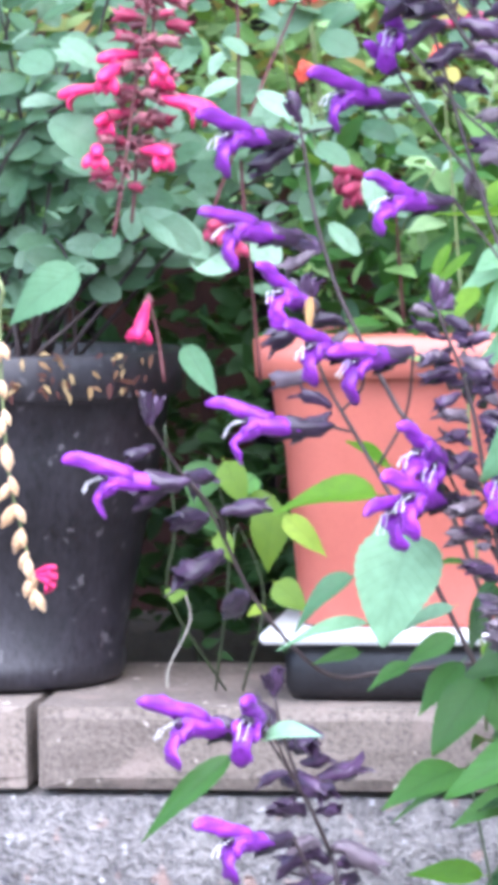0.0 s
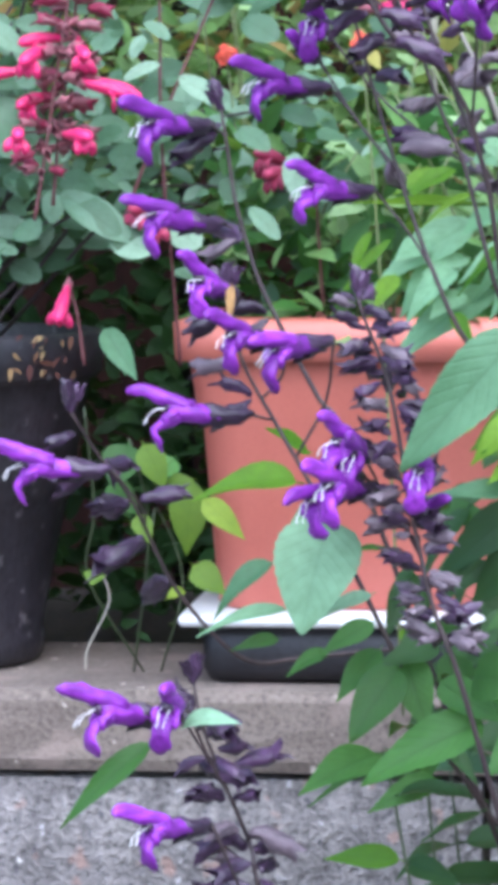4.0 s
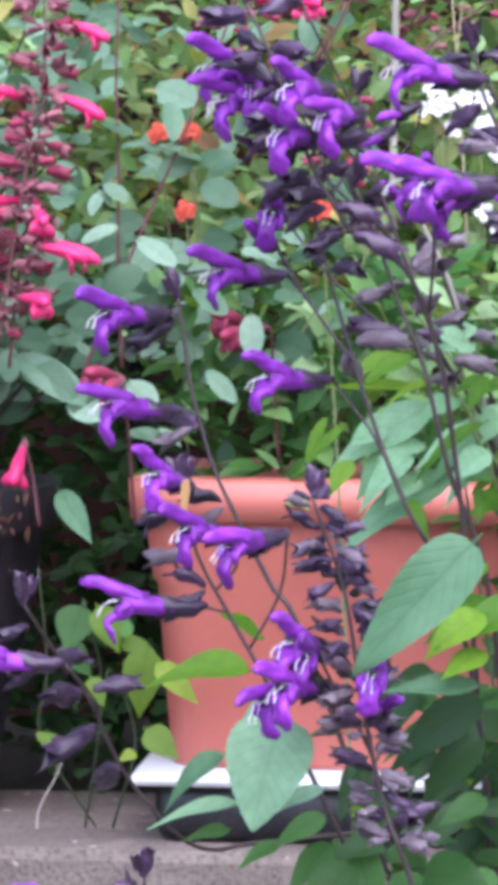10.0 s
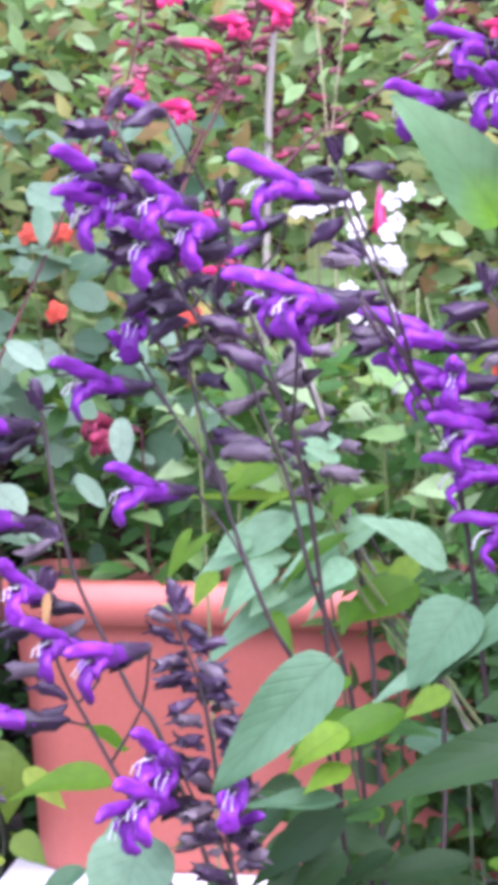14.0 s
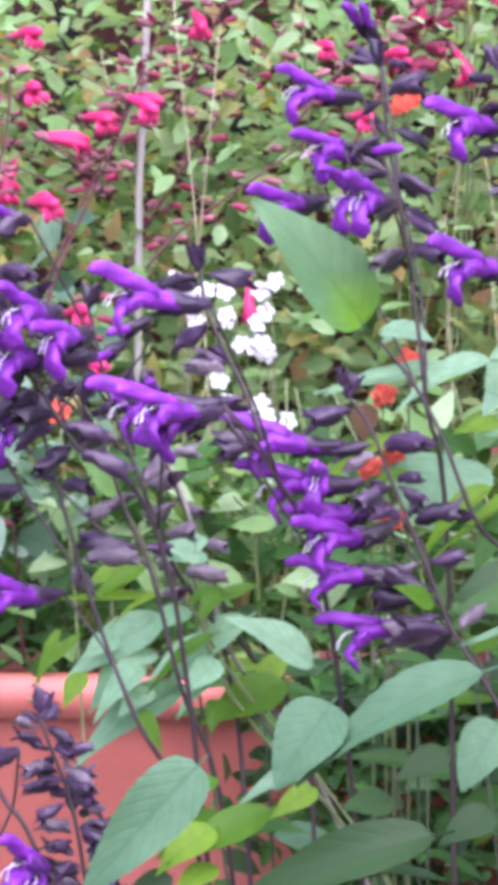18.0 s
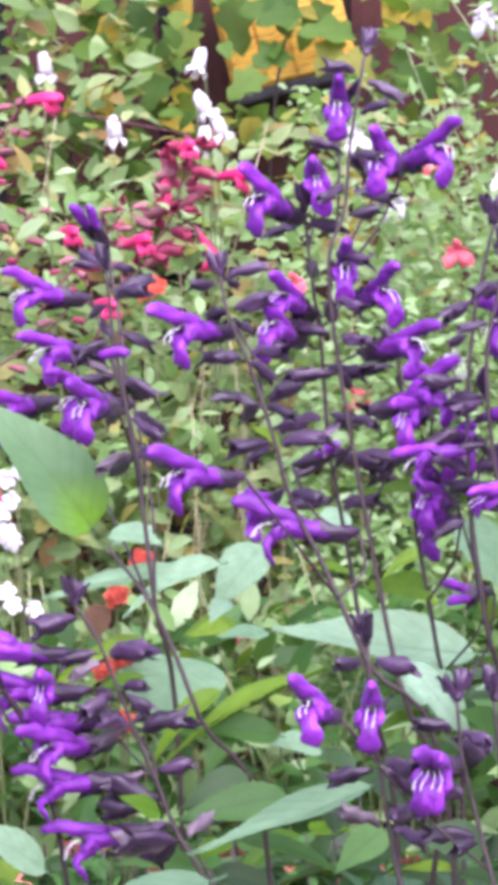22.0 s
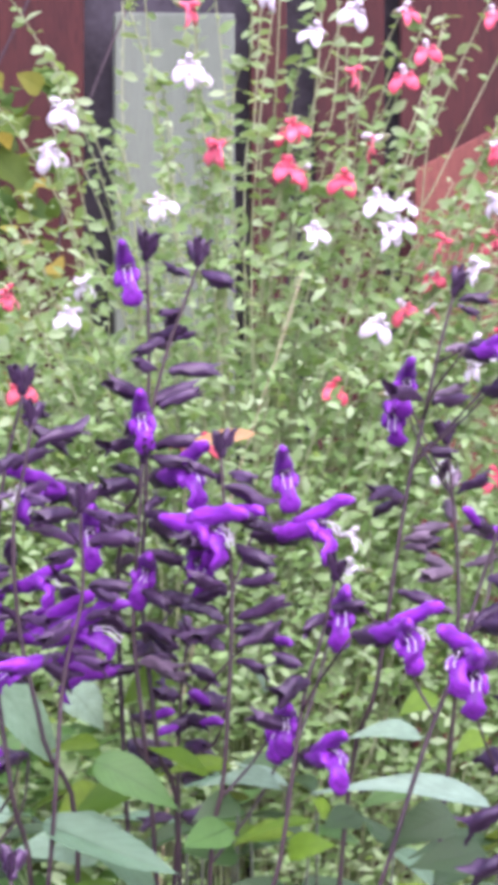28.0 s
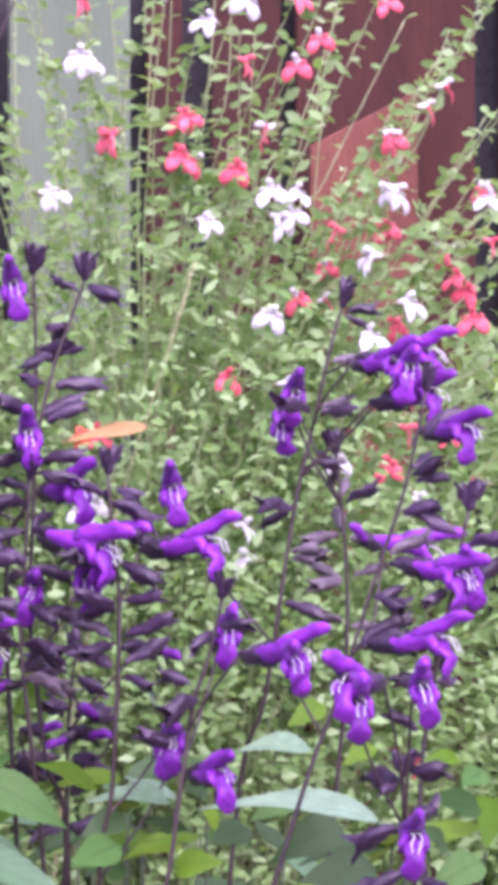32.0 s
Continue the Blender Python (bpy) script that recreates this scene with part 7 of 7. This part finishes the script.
leaf_heap("foliage", M_SMALL, heap, oval, 0.5, 2, owner=shrub)

# ---- mixed bed foliage behind ----
def bed_top(x):
    return 1.46 + 0.05 * math.sin(x * 9)


heap = []
for k in range(15000):
    x, y = RND.uniform(-0.85, 0.22), RND.uniform(2.75, 3.20)
    top = bed_top(x) + (-0.09 if x > -0.02 else 0.10 if y > 3.0 else 0.0) - (0.28 if y < 2.8 else 0.12 if y < 2.95 else 0.0)
    z = RND.uniform(0.72, top)
    if z > 0.95 or not -0.64 < x < -0.28:
        heap.append((Vector((x, y, z)), some_way(0.25, 0.5), RND.uniform(0.012, 0.034)))
leaf_heap("bed_foliage", M_MIXED, heap, ovate, 0.5, 4, "mixed green and yellowing leaves of the bed behind the wall", "foliage")
heap = [(Vector((RND.uniform(-0.15, 0.26), RND.uniform(3.10, 3.22), RND.uniform(1.34, 1.56))), some_way(-0.1, 0.7), RND.uniform(0.014, 0.032)) for k in range(420)]
heap = [q for q in heap if not (0.02 < q[0].x < 0.17 and q[0].z > 1.43) or RND.random() < 0.1]
leaf_heap("vine_leaves", M_VINE, heap, heart, 0.75, 5, "small green vine leaves on the fence", "foliage")
heap = [(Vector((RND.uniform(-0.80, 0.26), RND.uniform(2.73, 3.0), RND.uniform(0.9, 1.34))), some_way(0.4, 0.4), RND.uniform(0.012, 0.026)) for k in range(3500)]
leaf_heap("bed_foliage", M_SMALL, heap, oval, 0.5, 3, "fine light green leaves among the bed plants", "foliage")

straw = plant("dry_grass", (-0.15, 2.85, 0.575), "thin pale dry stalks standing among the bed leaves", "dry grass")
for k in range(36):
    x, y = RND.uniform(-0.26, 0.30), RND.uniform(2.70, 3.0)
    z1, lean = RND.uniform(1.05, 1.40), RND.uniform(-0.12, 0.12)
    stalk(straw, [(x, y, 0.57), (x + lean * 0.4, y - 0.02, 0.58 + (z1 - 0.58) * 0.6), (x + lean + RND.uniform(-0.03, 0.03), y - 0.05, z1)], 0.0009, 0.0004, M_STRAW, "stalk", 4, 4)

put_leaf(sage_b, ROSY_LEAF[0], ROSY_LEAF[1], "rosy", 0.017)

# ---- white and orange flowers in the bed ----
PETAL_V = sweep([(0, 0, 0), (0.004, 0, 0.001), (0.008, 0, 0.0012), (0.0105, 0, 0.0004)], [(0.0012, 0.0005), (0.0036, 0.0005), (0.0042, 0.0004), (0.0012, 0.0003)], 7)


def open_flower(mat, petals, size):
    s = Shape()
    for k in range(petals):
        r = Matrix.Rotation(k * 6.283 / petals, 4, "Z") @ Matrix.Rotation(-0.35, 4, "Y") @ Matrix.Scale(size, 4)
        s.add([r @ Vector(v) for v in PETAL_V[0]], PETAL_V[1])
    s.add(*sweep([(0, 0, -0.010), (0, 0, -0.002), (0, 0, 0.002)], [0.0008, 0.0014, 0.0010], 6))
    return s.mesh("blossom", [mat])


white_bed = plant("white_flower", (-0.11, 2.72, 0.575), "clump of small pure white flowers among the sages", "flowering plant")
WF = open_flower(M_WHITE, 5, 0.78)
for p in WHITE_SPOTS:
    p = Vector(p)
    stem, line = stalk(white_bed, [(-0.11 + RND.uniform(-0.03, 0.03), 2.74, 0.58), (p.x + 0.01, p.y + 0.03, p.z * 0.6 + 0.25), p], 0.0011, 0.0006, M_STEMGREEN, "flower_stem", 5, 4)
    for k in range(1 + (RND.random() < 0.35)):
        q = p + Vector((RND.uniform(-0.008, 0.008), RND.uniform(-0.008, 0.004), RND.uniform(-0.006, 0.008)))
        part("blossom", WF, stem, Matrix.Translation(q - ORIGIN[white_bed.name]) @ Euler((RND.uniform(0.9, 1.6), RND.uniform(-0.5, 0.5), RND.uniform(-0.5, 0.5))).to_matrix().to_4x4() @ Matrix.Rotation(RND.uniform(0, 6), 4, "Z"))
bells = plant("white_bell_flower", (0.0, 2.85, 0.575), "tall stem with hanging white bell flowers", "flowering plant")
BELL = Shape()
BELL.add(*turned([(0.0010, 0.0), (0.0026, -0.003), (0.0036, -0.007), (0.0034, -0.010), (0.0022, -0.013), (0.0008, -0.015)], 14, 0.12, 5))
for side in range(5):
    r = Matrix.Rotation(side * 1.2566, 4, "Z") @ Matrix.Translation((0.002, 0, -0.012)) @ Matrix.Rotation(0.9, 4, "Y") @ Matrix.Scale(0.6, 4)
    BELL.add([r @ Vector(v) for v in PETAL_V[0]], PETAL_V[1])
BELL.v = [Vector(v) + noise.noise_vector(Vector(v) * 240) * 0.0022 for v in BELL.v]
BELL = BELL.mesh("blossom", [M_WHITE])
for p in HANGING_SPOTS:
    p = Vector(p)
    stem, line = stalk(bells, [(p.x * 0.5, 2.85, 0.58), (p.x + 0.005, p.y + 0.02, p.z - 0.15), p + Vector((0, 0, 0.012))], 0.0012, 0.0006, M_STEMGREEN, "flower_stem", 5, 4)
    part("blossom", BELL, stem, Matrix.Translation(p + Vector((0, 0, 0.012)) - ORIGIN[bells.name]) @ pose(0, 0, 0, RND.uniform(-25, 25), RND.uniform(-25, 25), RND.uniform(0, 90)) @ Matrix.Scale(1.4, 4))
lantana = plant("orange_flower", (-0.03, 2.45, 0.609), "scattered orange and red flower heads on thin stems", "flowering plant")
OF = open_flower(M_ORANGE, 6, 0.34)
for p in ORANGE_SPOTS:
    p = Vector(p)
    foot = Vector((p.x * 0.9, max(p.y + 0.03, 2.40), 0.60))
    stem, line = stalk(lantana, [foot, foot.lerp(p, 0.6) + Vector((0, 0.02, 0.02)), p], 0.0011, 0.0007, M_STEMGREEN, "flower_stem", 5, 4)
    for k in range(9):
        a, r = k * 2.4, 0.0021 * math.sqrt(k)
        q = p + Vector((r * math.cos(a), -0.004 + r * 0.3, r * math.sin(a)))
        part("blossom", OF, stem, Matrix.Translation(q - ORIGIN[lantana.name]) @ Euler((1.3 + RND.uniform(-0.4, 0.4), RND.uniform(-0.4, 0.4), RND.uniform(-0.4, 0.4))).to_matrix().to_4x4() @ Matrix.Rotation(RND.uniform(0, 6), 4, "Z"))

# ---- vine on the fence ----
fence_vine = plant("fence_vine", (0.0, 3.24, 0.575), "heart-leaved vine, partly yellowed, climbing the fence", "climbing plant")
for k in range(9):
    x = -0.45 + 0.085 * k
    stem, line = stalk(fence_vine, [(x * 0.6, 3.25, 0.58), (x + RND.uniform(-0.05, 0.05), 3.24, 1.1), (x + RND.uniform(-0.05, 0.05), 3.22, 1.45), (x + 0.1, 3.22, 1.66)], 0.0022, 0.001, M_STEMDARK, "vine_stem", 5, 8)
    for q in line[11:]:
        if q.x > 0.19 or q.x > 0.0 and RND.random() < 0.6:
            continue
        way = Vector((RND.uniform(-1, 1), -0.6, RND.uniform(-1.0, 0.1)))
        put_leaf(stem, q, q + way.normalized() * RND.uniform(0.020, 0.036), RND.choice(("vine", "vine", "vine", "yellow")), None, RND.uniform(-0.5, 0.5))
put_leaf(fence_vine, (0.043, 3.220, 1.531), (0.053, 3.200, 1.478), "vine", 0.039)
put_leaf(fence_vine, (0.108, 3.200, 1.512), (0.055, 3.180, 1.512), "vine", 0.041)
put_leaf(fence_vine, (0.079, 3.200, 1.529), (0.093, 3.180, 1.493), "vine", 0.033)
put_leaf(fence_vine, (0.128, 3.220, 1.521), (0.103, 3.200, 1.485), "vine", 0.029)
put_leaf(fence_vine, (0.026, 3.200, 1.514), (0.048, 3.180, 1.519), "vine", 0.020)
put_leaf(fence_vine, (-0.012, 3.220, 1.545), (0.007, 3.200, 1.504), "yellow", 0.029)
put_leaf(fence_vine, (-0.051, 3.220, 1.511), (-0.062, 3.200, 1.475), "yellow", 0.033)
put_leaf(fence_vine, (-0.041, 3.200, 1.523), (-0.026, 3.180, 1.478), "vine", 0.033)
put_leaf(fence_vine, (0.195, 3.200, 1.529), (0.177, 3.180, 1.498), "yellow", 0.029)
put_leaf(fence_vine, (0.204, 3.200, 1.515), (0.211, 3.180, 1.498), "yellow", 0.016)
put_leaf(fence_vine, (0.195, 3.200, 1.495), (0.232, 3.180, 1.455), "vine", 0.037)
put_leaf(fence_vine, (0.136, 3.180, 1.484), (0.117, 3.160, 1.458), "vine", 0.028)
put_leaf(fence_vine, (0.031, 3.200, 1.562), (0.048, 3.180, 1.541), "vine", 0.033)
put_leaf(fence_vine, (0.147, 3.200, 1.567), (0.136, 3.180, 1.536), "vine", 0.033)
put_leaf(fence_vine, (0.166, 3.200, 1.558), (0.160, 3.180, 1.536), "vine", 0.025)
put_leaf(fence_vine, (-0.055, 3.200, 1.552), (-0.026, 3.180, 1.555), "vine", 0.029)
put_leaf(fence_vine, (0.007, 3.200, 1.480), (-0.021, 3.180, 1.474), "vine", 0.029)
put_leaf(fence_vine, (0.093, 3.180, 1.474), (0.065, 3.160, 1.463), "vine", 0.037)
put_leaf(fence_vine, (0.165, 3.180, 1.469), (0.136, 3.160, 1.444), "vine", 0.033)
put_leaf(fence_vine, (-0.007, 3.180, 1.455), (-0.044, 3.160, 1.439), "vine", 0.028)
put_leaf(fence_vine, (-0.017, 3.200, 1.423), (0.008, 3.180, 1.412), "yellow", 0.025)
put_leaf(fence_vine, (0.075, 3.200, 1.569), (0.051, 3.180, 1.580), "vine", 0.033)
put_leaf(fence_vine, (0.104, 3.180, 1.500), (0.071, 3.160, 1.502), "vine", 0.033)
put_leaf(fence_vine, (0.152, 3.180, 1.486), (0.104, 3.160, 1.488), "vine", 0.033)
put_leaf(fence_vine, (0.186, 3.200, 1.517), (0.200, 3.180, 1.501), "yellow", 0.025)
put_leaf(fence_vine, (0.252, 3.180, 1.559), (0.232, 3.160, 1.542), "vine", 0.028)
put_leaf(fence_vine, (0.099, 3.180, 1.567), (0.118, 3.160, 1.550), "vine", 0.028)
put_leaf(fence_vine, (0.071, 3.160, 1.455), (0.043, 3.140, 1.434), "vine", 0.032)
put_leaf(fence_vine, (0.137, 3.160, 1.470), (0.161, 3.140, 1.445), "vine", 0.032)
put_leaf(fence_vine, (0.180, 3.160, 1.456), (0.208, 3.140, 1.436), "vine", 0.032)
put_leaf(fence_vine, (0.370, 2.620, 1.246), (0.306, 2.600, 1.239), "tan", 0.011)
put_leaf(fence_vine, (-0.112, 3.200, 1.490), (-0.140, 3.180, 1.474), "vine", 0.033)
put_leaf(fence_vine, (-0.059, 3.200, 1.500), (-0.049, 3.180, 1.483), "yellow", 0.025)
put_leaf(fence_vine, (-0.093, 3.200, 1.466), (-0.121, 3.180, 1.450), "vine", 0.033)
put_leaf(fence_vine, (-0.131, 3.200, 1.510), (-0.106, 3.180, 1.512), "vine", 0.029)
put_leaf(fence_vine, (-0.029, 3.150, 1.485), (-0.048, 3.130, 1.454), "vine", 0.028)
put_leaf(fence_vine, (-0.011, 3.150, 1.452), (-0.029, 3.130, 1.422), "vine", 0.028)
put_leaf(fence_vine, (-0.069, 3.200, 1.447), (-0.097, 3.180, 1.426), "yellow", 0.025)
put_leaf(fence_vine, (0.013, 3.200, 1.495), (-0.006, 3.180, 1.469), "vine", 0.033)
